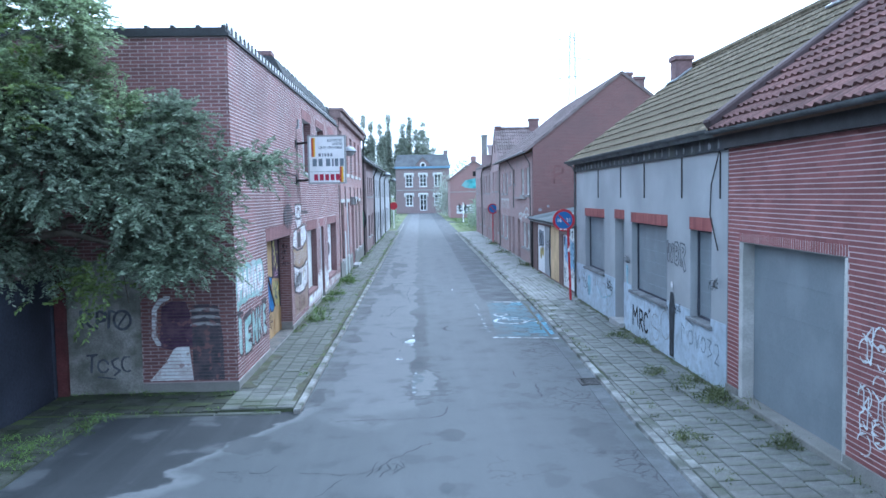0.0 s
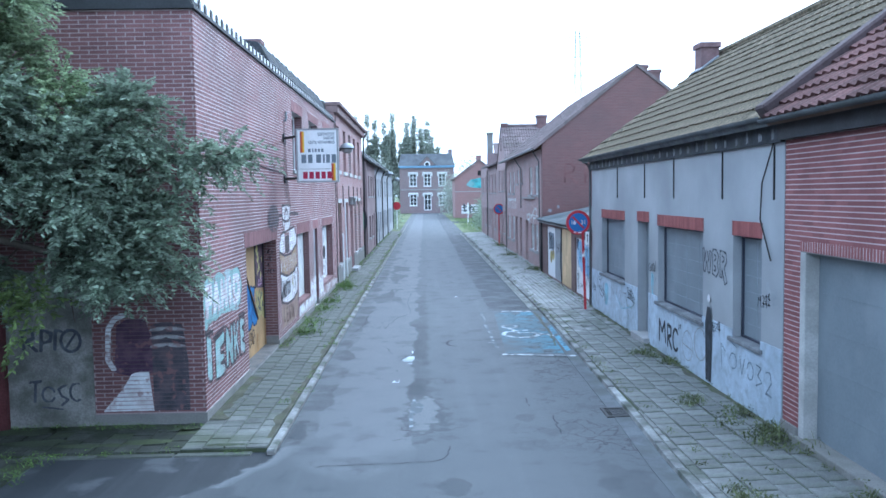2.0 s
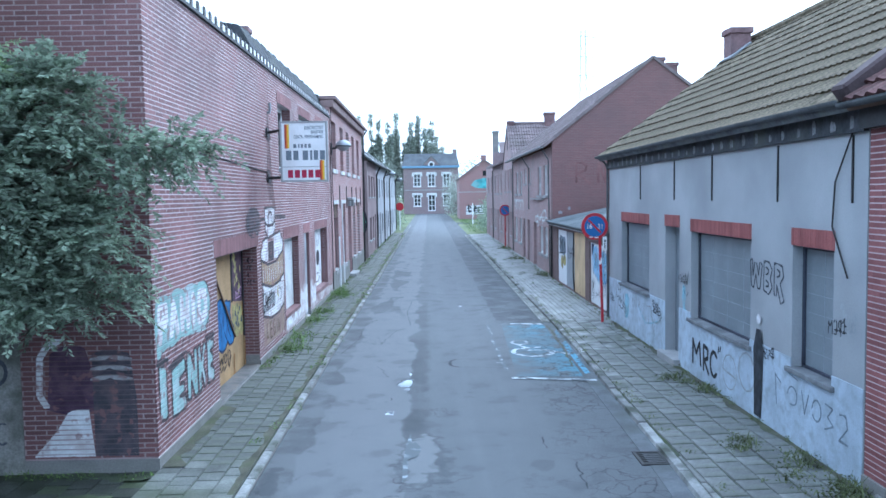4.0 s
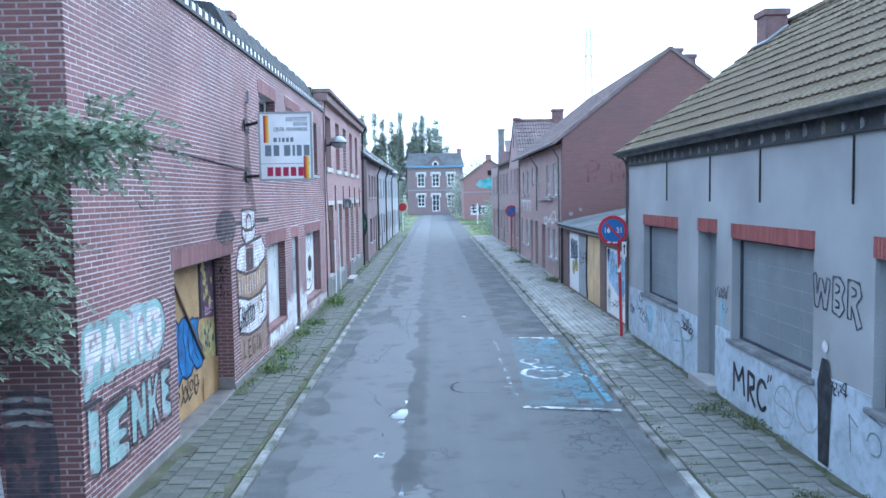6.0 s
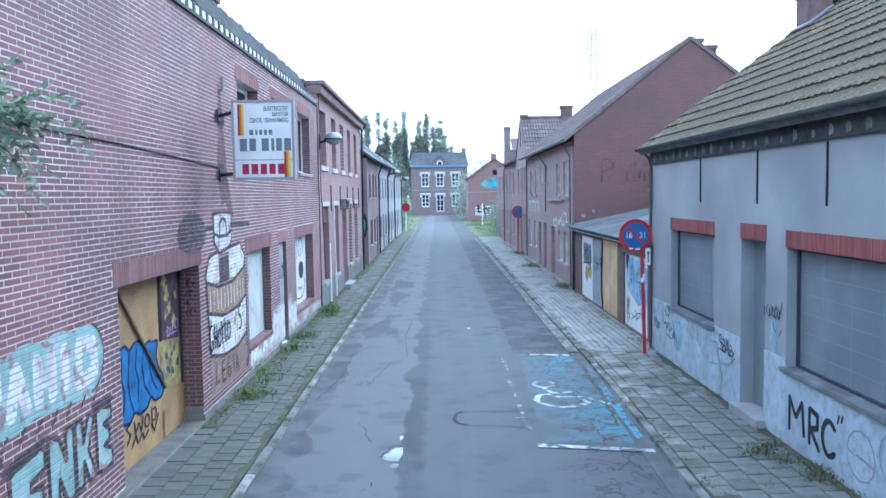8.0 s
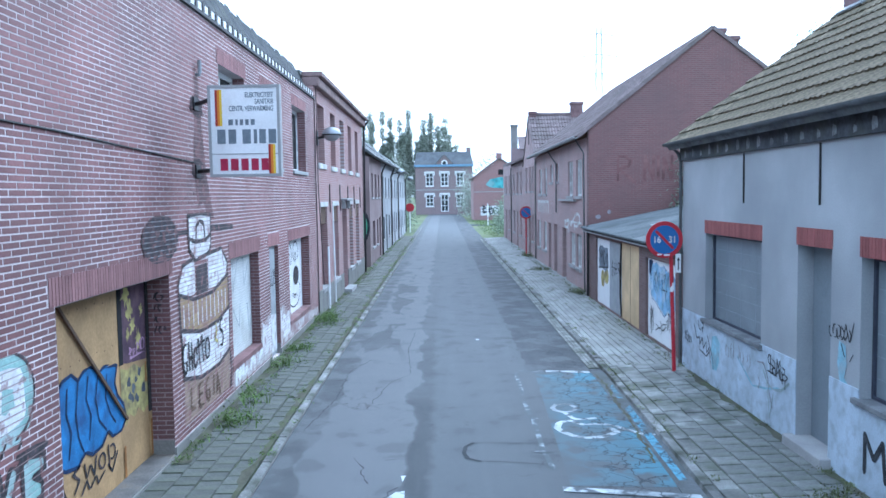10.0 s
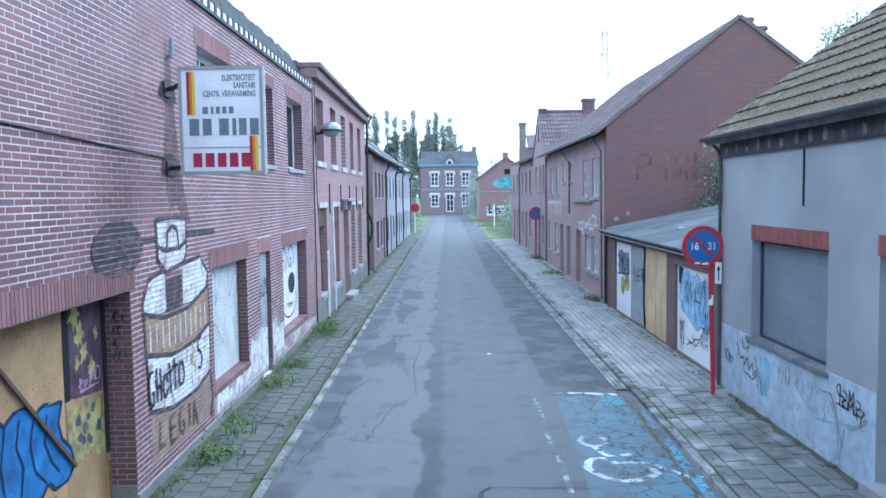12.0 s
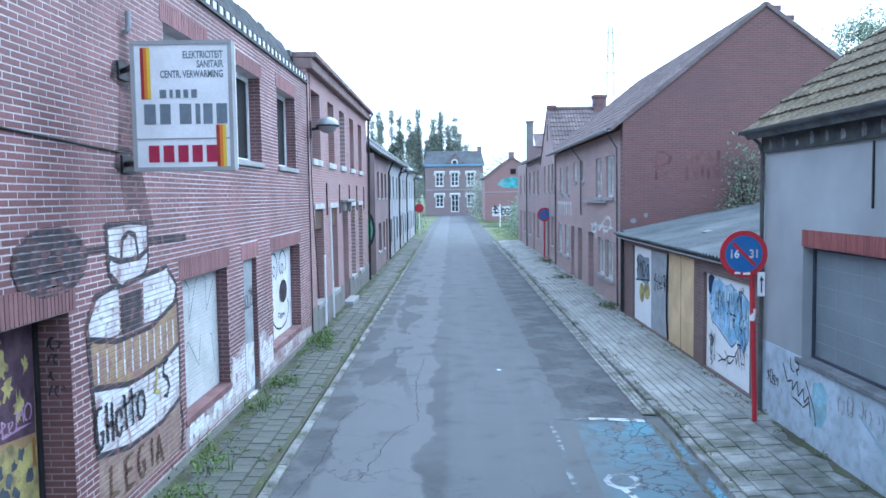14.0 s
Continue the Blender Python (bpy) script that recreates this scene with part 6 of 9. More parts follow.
for q in ([(19.88, 0.8), (19.86, 0.5), (20.02, 0.5)], [(20.4, 0.78), (20.22, 0.76), (20.22, 0.44), (20.42, 0.46)], [(20.22, 0.62), (20.36, 0.62)], arc(20.64, 0.61, 0.1, 0.17, 60, 310, 10) + [(20.7, 0.6), (20.63, 0.6)], [(20.92, 0.76), (20.92, 0.46)], [(21.05, 0.42), (21.12, 0.73), (21.24, 0.4)], [(21.08, 0.54), (21.2, 0.54)]):
    paint("lettering", PL, stroke(q, 0.045), M_BROWN, shop_wall, 0.0215, "dark brown hand-sprayed letter", base=FB)
paint("graffiti", PL, [ring(18.95, 2.87, 0.62, 0.285, 30)], M_WALLBALL, shop_wall, 0.0165, "dark sprayed disc with brick joints showing through", base=FB)
q = random.Random(73)
for k in range(10):
    v = FB + 0.0535 + 0.06 * (40 + k)
    half = 0.6 * math.sqrt(max(0.0, 1 - ((v - 2.87) / 0.28) ** 2))
    u = 18.95 - half + 0.05
    while half > 0.15 and u < 18.95 + half - 0.15:
        w = q.uniform(0.1, 0.26)
        paint("graffiti", PL, [[(u, v - 0.007), (u + w, v - 0.006), (u + w, v + 0.006), (u, v + 0.007)]], M_PAINTGREY, shop_wall, 0.0165, "pale joint left in the black spray")
        u += w + q.uniform(0.04, 0.16)
paint("graffiti", PL, sum([stroke(arc(18.95, 2.87, 0.6 * f, 0.27 * f, 0, 360, 24), 0.06) for f in (1.0, 0.72, 0.45)], []) + sum([stroke([(18.4 + 0.05 * k, 2.7 + k * 0.08), (19.5 - 0.05 * k, 2.7 + k * 0.08)], 0.03) for k in range(5)], []) + [ring(18.95, 3.0, 0.42, 0.1, 16)], M_WALLBALL, shop_wall, 0.02, "black sprayed ball of rings", base=FB)
DRIPS = ([(22.2, 0.3), (22.25, 0.52), (22.45, 0.34), (22.5, 0.52)], [(22.7, 0.55), (22.6, 0.38), (22.9, 0.4)], [(23.2, 0.36), (23.3, 0.56), (23.5, 0.4)], [(23.7, 0.55), (23.75, 0.36), (24.1, 0.5)])
for q in DRIPS:
    paint("graffiti", PL, stroke(q, 0.13), M_PAINTWHITE, shop_wall, 0.0145, "white dripping letter", base=FB)
paint("graffiti", PL, [[(24.15, 0.34), (24.16, 1.0), (24.5, 0.9), (24.9, 1.0), (24.9, 0.34)]], M_WALLWHITE, shop_wall, 0.013, "white smear beside the door", base=FB)
paint("graffiti", PL, [[(25.85, 0.34), (25.85, 1.0), (26.4, 0.8), (26.85, 0.9), (26.85, 0.34)]], M_WALLWHITE, shop_wall, 0.013, "white smear beside the door", base=FB)
paint("graffiti", PL, [[(22.0, 0.24), (22.0, 0.5), (22.8, 0.56), (24.0, 0.52), (24.15, 0.9), (24.9, 1.1), (24.9, 0.24)]], M_WALLWASH, shop_wall, 0.0118, "chalky worn wash", base=FB)
paint("graffiti", PL, [[(25.85, 0.24), (25.85, 1.15), (26.5, 0.95), (26.9, 0.5), (28.5, 0.46), (30.8, 0.4), (30.8, 0.24)]], M_WALLWASH, shop_wall, 0.0118, "chalky worn wash", base=FB)
# dark plum and white shapes on the side wall
paint("graffiti", PSO, [[(-4.46, 0.82), (-4.42, 1.2), (-4.4, 1.5), (-4.2, 1.62), (-3.98, 1.58), (-3.9, 1.3), (-3.9, 0.8), (-4.15, 0.74)]], M_WALLPLUM, south_wall, 0.013, "dark plum painted shape", base=FB)
paint("graffiti", PSO, [[(-3.9, 0.24), (-3.9, 1.5), (-3.7, 1.56), (-3.45, 1.5), (-3.38, 0.95), (-3.38, 0.24)]], M_WALLDUSK, south_wall, 0.0128, "dark slate painted block", base=FB)
for v in (1.18, 1.3, 1.42):
    paint("graffiti", PSO, stroke([(-3.9, v), (-3.7, v + 0.04), (-3.44, v)], 0.06), M_WALLGREY, south_wall, 0.0138, "pale grey smear", base=FB)
paint("graffiti", PSO, [[(-4.64, 0.24), (-4.35, 0.56), (-4.2, 0.8), (-3.96, 0.84), (-3.9, 0.24)]], M_WALLWHITE, south_wall, 0.015, "white painted flared shape", base=FB)
paint("graffiti", PSO, stroke([(-4.46, 0.86), (-4.54, 1.0), (-4.52, 1.45), (-4.42, 1.6), (-4.28, 1.66)], 0.08), M_WALLWHITE, south_wall, 0.0142, "white curved stroke", base=FB)
PCE = p_south(13.39)
paint("graffiti", PCE, stroke([(-5.72, 1.18), (-5.74, 1.46), (-5.6, 1.47), (-5.58, 1.34), (-5.7, 1.31), (-5.54, 1.16)], 0.05) + stroke([(-5.48, 1.16), (-5.46, 1.46), (-5.32, 1.42), (-5.34, 1.3), (-5.46, 1.28)], 0.05) + stroke([(-5.28, 1.18), (-5.26, 1.46), (-5.18, 1.44)], 0.05) + stroke(arc(-5.05, 1.3, 0.14, 0.16, 0, 360, 14), 0.045) + stroke([(-5.12, 1.2), (-4.98, 1.4)], 0.035), M_PAINTDIM, shop, 0.005, "black tag")
paint("graffiti", PCE, stroke([(-5.66, 0.7), (-5.5, 0.72), (-5.58, 0.7), (-5.6, 0.42)], 0.04) + stroke(arc(-5.4, 0.52, 0.09, 0.11, 20, 340, 10), 0.035) + stroke([(-5.14, 0.66), (-5.26, 0.6), (-5.22, 0.5), (-5.12, 0.44), (-5.22, 0.36)], 0.035) + stroke(arc(-5.0, 0.55, 0.09, 0.13, 60, 300, 10), 0.035) + stroke([(-5.5, 0.34), (-5.2, 0.3)], 0.025), M_PAINTDIM, shop, 0.005, "grey tag")
# cable and pipes on the front
part("cable", ribbon_tube([(XL + 0.015, 13.7, 4.02), (XL + 0.015, 16.5, 3.98), (XL + 0.015, 20.4, 3.86)], 0.011), M_IRON, shop)
part("vent_pipe", ribbon_tube([(XL, 20.6, 5.1), (XL + 0.05, 20.6, 5.1), (XL + 0.06, 20.6, 5.14), (XL + 0.06, 20.6, 5.3)], 0.028, 8), M_ZINC, shop, "short grey pipe stub")
paint("soot_streak", PL, [[(20.5, 5.08), (20.68, 5.08), (20.74, 4.6), (20.85, 4.1), (20.95, 3.7), (21.1, 3.35), (21.25, 3.05), (20.95, 3.1), (20.75, 3.3), (20.5, 3.25), (20.4, 3.5), (20.36, 3.9), (20.44, 4.5)]], M_SOOTB, shop_wall, 0.0115, "dark soot streak on the brick", base=BASE)
for v in (4.68, 3.8):
    paint("soot_patch", PL, [[(20.25, v - 0.1), (20.3, v + 0.08), (20.6, v + 0.13), (20.8, v + 0.05), (20.85, v - 0.12), (20.6, v - 0.2)]], M_SOOTC, shop_wall, 0.0135, "black soot patch round the bracket", base=BASE)
part("cable", ribbon_tube([(XL + 0.03, Y1 - 0.05, 6.1), (XL + 0.03, Y1 - 0.08, 4.2), (XL + 0.03, Y1 - 0.05, 0.2)], 0.014), M_IRON, shop)

# projecting box sign
box_sign = thing("shop_sign", (-2.4, 19.8, 3.7), "weathered white projecting box sign with coloured stripes on brackets", "sign")
PSG = p_south(19.76)
SX0, SX1, SZ0, SZ1 = -2.735, -1.82, 3.65, 4.82
part("sign_box", boxes(PSG, (SX0, SX1, SZ0, SZ1, -0.18, 0.0), bevel=0.012), M_WHITE, box_sign, "white sign box")
part("sign_frame", slab(PSG, SX0 - 0.012, SX1 + 0.012, SZ0 - 0.012, SZ1 + 0.012, [(SX0 + 0.025, SX1 - 0.025, SZ0 + 0.025, SZ1 - 0.025)], -0.1, 0.012), M_SILL, box_sign, "pale grey metal edge")
part("divider", boxes(PSG, (SX0 + 0.02, SX1 - 0.02, 3.93, 3.942, 0.0, 0.006)), M_SILL, box_sign)
M_STRIPES = [mat("sign_brown_red", (0.3, 0.03, 0.03), 0.5, var=0.05), mat("sign_orange", (0.62, 0.2, 0.02), 0.5, var=0.05), mat("sign_yellow", (0.7, 0.5, 0.05), 0.5, var=0.05)]
for k, m in enumerate(M_STRIPES):
    part("stripe", boxes(PSG, (SX0 + 0.08 + k * 0.03, SX0 + 0.11 + k * 0.03, 4.3, 4.77, 0.0, 0.004)), m, box_sign)
    part("stripe", boxes(PSG, (SX1 - 0.15 + k * 0.03, SX1 - 0.12 + k * 0.03, 3.67, 4.06, 0.0, 0.008)), m, box_sign)
M_INK = mat("faded_ink", (0.17, 0.2, 0.23), 0.6, var=0.15, scale=9)
M_INKRED = mat("crimson_ink", (0.36, 0.025, 0.07), 0.6, var=0.1, scale=9)
for line, z in (("ELEKTRICITEIT", 4.67), ("SANITAIR", 4.585), ("CENTR. VERWARMING", 4.495)):
    text("lettering", line, PSG, SX1 - 0.07, z, 0.092, M_INK, box_sign, 0.004, squeeze=0.62, bold=0.0022, align="RIGHT")


def bars(u, v, widths, h, material):
    """A row of plain block bars standing for lettering that is not spelled out."""
    for w in widths:
        part("letter_bar", boxes(PSG, (u, u + w * 0.86, v, v + h, 0.0, 0.005)), material, box_sign)
        u += w + 0.022


bars(SX0 + 0.25, 4.31, (0.07, 0.035, 0.05, 0.05, 0.06), 0.075, M_INK)
bars(SX0 + 0.1, 4.07, (0.125, 0.115), 0.185, M_INK)
bars(SX0 + 0.43, 4.07, (0.125, 0.05, 0.1, 0.115), 0.185, M_INK)
bars(SX0 + 0.13, 3.72, (0.115, 0.115, 0.11, 0.11, 0.11), 0.155, M_INKRED)
for z in (4.68, 3.74):
    part("bracket", ribbon_tube([(XL, 20.5, z), (XL + 0.15, 20.35, z), (SX0 + 0.03, 19.86, z)], 0.03, 6), M_IRON, box_sign)
    part("bracket_plate", boxes(p_left(), (20.4, 20.6, z - 0.09, z + 0.09, 0.0, 0.03), bevel=0.005), M_IRON, box_sign)

# ---- two-storey house beyond the shop ----
H2A, H2B = 30.92, 43.7
house2 = thing("terraced_house", (XL - 3, 37, 0), "empty two-storey brick house with white sills and bricked windows", "house")
UP2 = [(a, c, 4.3, 5.97) for a, c in ((31.5, 32.75), (34.05, 35.15), (36.3, 37.4), (38.6, 39.65), (40.9, 42.0))]
LO2 = [(a, c, 0.74, 3.08) for a, c in ((31.7, 32.95), (34.1, 35.4), (38.5, 39.6), (40.6, 41.8))]
DR2 = (36.45, 37.75, 0.1, 3.0)
part("wall", slab(PL, H2A, H2B, 0, 6.5, UP2 + LO2 + [DR2], -0.3, 0.0), M_HOUSE2, house2, "weathered pink-red brick front")
part("wall", boxes(P_FLAT, (-10, XL - 0.3, H2B - 0.3, H2B, 0, 6.6)), M_CEMENT, house2)
part("wall", boxes(P_FLAT, (-10.3, -10, H2A, H2B, 0, 6.6)), M_CEMENT, house2)
part("plinth", slab(PL, H2A, H2B, 0, 0.75, [DR2], 0.0, 0.03), M_CEMENT, house2, "dirty cement plinth")
part("cornice", boxes(PL, (H2A - 0.012, H2B + 0.15, 6.35, 6.6, -0.3, 0.16), bevel=0.02), M_CORNICE, house2, "wooden eaves cornice")
part("eaves_gutter", boxes(PL, (H2A - 0.018, H2B + 0.2, 6.604, 6.74, -0.3, 0.26), bevel=0.02), M_CORNICE, house2, "weathered brown box gutter")
PRH, SLH = roof_plane(XL, 6.7, XL - 3.6, 7.0)
part("roof", boxes(PRH, (H2A + 0.02, H2B, 0.35, SLH, -0.1, 0.06)), M_SLATE, house2)
PRB, SLB = roof_plane(-10.3, 6.7, XL - 3.6, 7.0)
part("roof", boxes(PRB, (H2A, H2B, 0, SLB, -0.1, 0.0)), M_SLATE, house2)
for h in UP2:
    w = panel("bricked_window", PL, h[0], h[1], h[2], h[3], 0.24, M_BOARDED, house2, label="window opening closed with brown boards darkened as a deep recess")
    part("sill", boxes(PL, (h[0] - 0.06, h[1] + 0.06, h[2] - 0.14, h[2] + 0.012, -0.2, 0.05), bevel=0.01), M_STONE, w, "white stone sill")
    part("mullion", boxes(PL, (h[0] + 0.02, h[0] + 0.12, h[2], h[3], -0.2, -0.14)), M_BROWN, w)
for h in LO2:
    w = panel("bricked_window", PL, h[0], h[1], h[2], h[3], 0.24, M_BOARDED, house2, label="window opening closed with brown boards darkened as a deep recess")
    part("sill", boxes(PL, (h[0] - 0.06, h[1] + 0.06, h[2] - 0.12, h[2] + 0.012, -0.2, 0.06), bevel=0.01), M_SILL, w)
    part("lintel_stone", boxes(PL, (h[0] - 0.08, h[1] + 0.08, h[3], h[3] + 0.14, 0.0, 0.03), bevel=0.006), M_STONE, w, "white lintel stone")
    part("transom", boxes(PL, (h[0], h[1], h[3] - 0.5, h[3], -0.2, -0.05)), M_BROWN, w)
d2 = panel("front_door", PL, DR2[0] + 0.12, DR2[1] - 0.12, 0.12, 2.45, 0.22, M_LIGHTREND, house2, label="pale grey front door under a stone hood")
part("door_frame", slab(PL, DR2[0], DR2[1], 0.12, 3.0, [(DR2[0] + 0.12, DR2[1] - 0.12, 0.12, 2.45), (DR2[0] + 0.12, DR2[1] - 0.12, 2.55, 2.9)], -0.28, -0.16), M_LIGHTREND, d2)
part("fanlight", boxes(PL, (DR2[0] + 0.12, DR2[1] - 0.12, 2.55, 2.9, -0.26, -0.25)), M_GLASS, d2)
part("door_hood", boxes(PL, (DR2[0] - 0.2, DR2[1] + 0.2, 3.22, 3.31, 0.0, 0.22), bevel=0.02), M_SILL, house2, "grey stone hood over the door")
part("hood_bracket", boxes(PL, (DR2[0] - 0.1, DR2[0] + 0.05, 2.95, 3.22, 0.0, 0.13), bevel=0.02), M_SILL, house2)
part("hood_bracket", boxes(PL, (DR2[1] - 0.05, DR2[1] + 0.1, 2.95, 3.22, 0.0, 0.13), bevel=0.02), M_SILL, house2)
part("doorstep", boxes(PL, (DR2[0] - 0.1, DR2[1] + 0.1, 0.0, 0.2, 0.0, 0.3), bevel=0.01), M_SILL, house2)
for u in (33.5, 35.9, 38.1, 40.1, 42.3):
    part("wall_tie", boxes(PL, (u - 0.02, u + 0.02, 2.9, 3.75, 0.0, 0.03)), M_IRON, house2)
part("downpipe", ribbon_tube([(XL + 0.3, H2B - 0.05, 6.62), (XL + 0.1, H2B - 0.1, 6.3), (XL + 0.06, H2B - 0.1, 0.1)], 0.045), M_IRON, house2)
part("downpipe", ribbon_tube([(XL + 0.05, H2A + 0.12, 6.4), (XL + 0.05, H2A + 0.15, 3.6), (XL + 0.08, H2A + 0.6, 0.9)], 0.012), M_IRON, house2)
part("leaning_pole", ribbon_tube([(XL + 0.1, 32.4, 0.1), (XL + 0.05, 32.7, 1.9)], 0.03), M_WHITE, house2)
part("leaning_pole", ribbon_tube([(XL + 0.1, 33.75, 0.1), (XL + 0.04, 33.9, 3.1)], 0.025), M_WHITE, house2)


def wall_lamp(y, z, x=XL, reach=0.55):
    """A street lamp on a short arm: dark bracket, domed cap and a pale bowl below."""
    lamp = thing("street_lamp", (x, y, z), "domed grey street lamp on a short wall bracket", "street lamp", "street lamps")
    part("bracket", ribbon_tube([(x, y, z - 0.1), (x + 0.25, y, z - 0.06), (x + reach, y, z + 0.02)], 0.035), M_IRON, lamp)
    part("wall_plate", boxes(P_FLAT, (x, x + 0.04, y - 0.08, y + 0.08, z - 0.3, z + 0.1)), M_IRON, lamp)
    bm = bmesh.new()
    bmesh.ops.create_uvsphere(bm, u_segments=24, v_segments=12, radius=0.265)
    bmesh.ops.delete(bm, geom=[v for v in bm.verts if v.co.z < -0.01], context="VERTS")
    bmesh.ops.transform(bm, matrix=Matrix.Translation((x + reach, y, z)) @ Matrix.Diagonal((1, 1, 0.75, 1)), verts=bm.verts)
    part("cap", bm, M_ZINC, lamp, "grey domed cap", smooth=True)
    part("rim", prism(P_FLAT, ring(x + reach, y, 0.275, 0.275, 28), z - 0.035, z - 0.001), M_IRON, lamp)
    bm = bmesh.new()
    bmesh.ops.create_uvsphere(bm, u_segments=24, v_segments=12, radius=0.22)
    bmesh.ops.delete(bm, geom=[v for v in bm.verts if v.co.z > 0.01], context="VERTS")
    bmesh.ops.transform(bm, matrix=Matrix.Translation((x + reach, y, z - 0.035)) @ Matrix.Diagonal((1, 1, 0.7, 1)), verts=bm.verts)
    part("bowl", bm, M_SILL, lamp, "milky bowl", smooth=True)


wall_lamp(31.3, 5.08, reach=0.42)
wall_lamp(64.0, 5.0)
wall_lamp(80.5, 4.9)


# ---- lower terrace on the left ----
def terrace(y0, y1, eave, ridge, wall_mat, roof_mat, label, ups, los, doors, win_top=4.5, win_bot=3.3):
    h = thing("terraced_house", (XL - 3, (y0 + y1) / 2, 0), label, "house", "left terrace")
    holes_u = [(a, c, win_bot, win_top) for a, c in ups]
    holes_l = [(a, c, 0.85, 2.15) for a, c in los]
    holes_d = [(a, c, 0.1, 2.25) for a, c in doors]
    part("wall", slab(PL, y0, y1, 0, eave, holes_u + holes_l + holes_d, -0.3, 0.0), wall_mat, h)
    for yy in (y0, y1 - 0.25):
        part("wall", prism(p_south(yy), [(XL - 0.3, 0), (XL - 0.3, eave), ((XL - 10) / 2, ridge - 0.1), (-10, eave), (-10, 0)], -0.25, 0.0), M_ROSE, h)
    for xe in (XL + 0.25, -10.2):
        PRt, SLt = roof_plane(xe, eave - 0.05, (XL - 10) / 2, ridge)
        part("roof", boxes(PRt, (y0 - 0.1, y1, 0, SLt, 0.0, 0.1)), roof_mat, h)
    gutter(PL, y0, y1, eave - 0.02, 0.3, 0.08, M_IRON, h)
    for a, c, b2, d in holes_u + holes_l:
        window_unit(PL, a, c, b2, d, 0.15, h, frame_mat=M_DIRTYWHITE, bars=(2, 1))
    for a, c, b2, d in holes_d:
        panel("front_door", PL, a, c, b2, d, 0.15, M_BROWN, h)
    part("downpipe", ribbon_tube([(XL + 0.28, y1 - 0.2, eave - 0.1), (XL + 0.06, y1 - 0.2, eave - 0.6), (XL + 0.06, y1 - 0.2, 0.1)], 0.045), M_IRON, h)
    return h


t1 = terrace(46.8, 54.0, 5.25, 8.0, M_ROSE, M_SLATE, "low rendered terraced house with tagged dark wall", [(47.9, 48.8), (49.8, 50.9), (51.8, 52.7)], [(48.2, 49.6), (50.6, 51.5)], [(52.2, 53.1)])
PT = p_south(46.8)
paint("graffiti", PT, [ring(-3.75, 1.95, 0.58, 0.95, 28)], M_PAINTINK, t1, 0.006, "black ring of an oval painting")
paint("graffiti", PT, [ring(-3.75, 1.95, 0.47, 0.8, 28)], M_PAINTGREEN, t1, 0.009, "green oval painting")
terrace(54.0, 62.0, 5.28, 8.0, M_LIGHTREND, M_SLATE, "low pale rendered terraced house with dirty windows", [(54.9, 55.8), (57.0, 58.0), (59.8, 60.8)], [(55.0, 56.2), (59.5, 60.8)], [(57.3, 58.3)])
terrace(62.0, 70.0, 5.32, 8.1, M_LIGHTREND, M_SLATE, "low grey terraced house with dark doors", [(63.0, 64.0), (66.0, 67.0), (68.3, 69.2)], [(63.0, 64.2), (67.6, 68.8)], [(65.3, 66.3)])
terrace(70.0, 82.0, 5.36, 8.1, M_LIGHTREND, M_SLATE, "low whitewashed terraced house at the row's end", [(71.0, 72.0), (74.0, 75.0), (77.0, 78.0), (80, 81)], [(71.5, 72.8), (76.2, 77.5), (79.5, 80.7)], [(74, 75)])

# ---- garage house, right side ----
PG = p_right()
garage = thing("garage_house", (XR + 3, 6, 0), "red brick house with a wide grey garage door and red pantiles", "house")
GA, GB, GTOP = -6.0, 12.1, 4.06
GDOOR = (8.65, 11.67, 0.1, 2.54)
gwall = part("wall", slab(PG, GA, GB, 0, GTOP, [GDOOR], -0.3, 0.0), M_MORTARG, garage, "smooth red brick front with pale bed joints")
part("wall", boxes(P_FLAT, (XR + 0.3, 12, GA, GA + 0.3, 0, GTOP)), M_CEMENT, garage)
part("wall", boxes(P_FLAT, (12, 12.3, GA, GB, 0, GTOP)), M_CEMENT, garage)
part("plinth", slab(PG, GA, GB, 0, 0.3, [GDOOR], 0.0, 0.035), M_CEMENT, garage, "stained concrete plinth")
part("concrete_jamb", boxes(PG, (11.53, 11.665, 0.1, 2.525, -0.3, 0.004), bevel=0.008), M_JAMB, garage, "pale concrete door jamb")
part("concrete_jamb", boxes(PG, (8.652, 8.73, 0.1, 2.52, -0.4, 0.004), bevel=0.008), M_JAMB, garage)
part("threshold", boxes(PG, (8.45, 11.8, 0.0, 0.2, -0.4, 0.06), bevel=0.012), M_CEMENT, garage, "worn concrete threshold")
part("soffit", boxes(PG, (8.66, 11.66, 2.525, 2.538, -0.17, -0.001)), M_CEMENT, garage)
gd = panel("garage_door", PG, 8.73, 11.53, 0.2, 2.52, 0.17, M_BOARD, garage, label="closed blue-grey sheet garage door")
PGD = p_right(XR + 0.17)
for k in range(4):
    part("door_rib", boxes(PGD, (8.75, 11.5, 0.65 + k * 0.46, 0.656 + k * 0.46, 0.0, 0.004)), M_BOARD, gd)
soldier(PG, GDOOR[0], GDOOR[1], 2.54, 2.668, M_REDBRICK, garage, proud=0.006)
part("fascia", boxes(PG, (GA, GB, GTOP - 0.12, GTOP + 0.12, 0.0, 0.12)), M_BLACK, garage, "black eaves board")
PGR, SGR = roof_plane(XR - 0.3, GTOP + 0.14, 8.3, 7.14)
groof = part("roof", boxes(PGR, (GA, GB, 0, SGR, -0.1, 0.0)), M_BROWN, garage, "steep roof of weathered red pantiles")
PGB, SGBk = roof_plane(12.1, GTOP + 0.14, 8.3, 7.14)
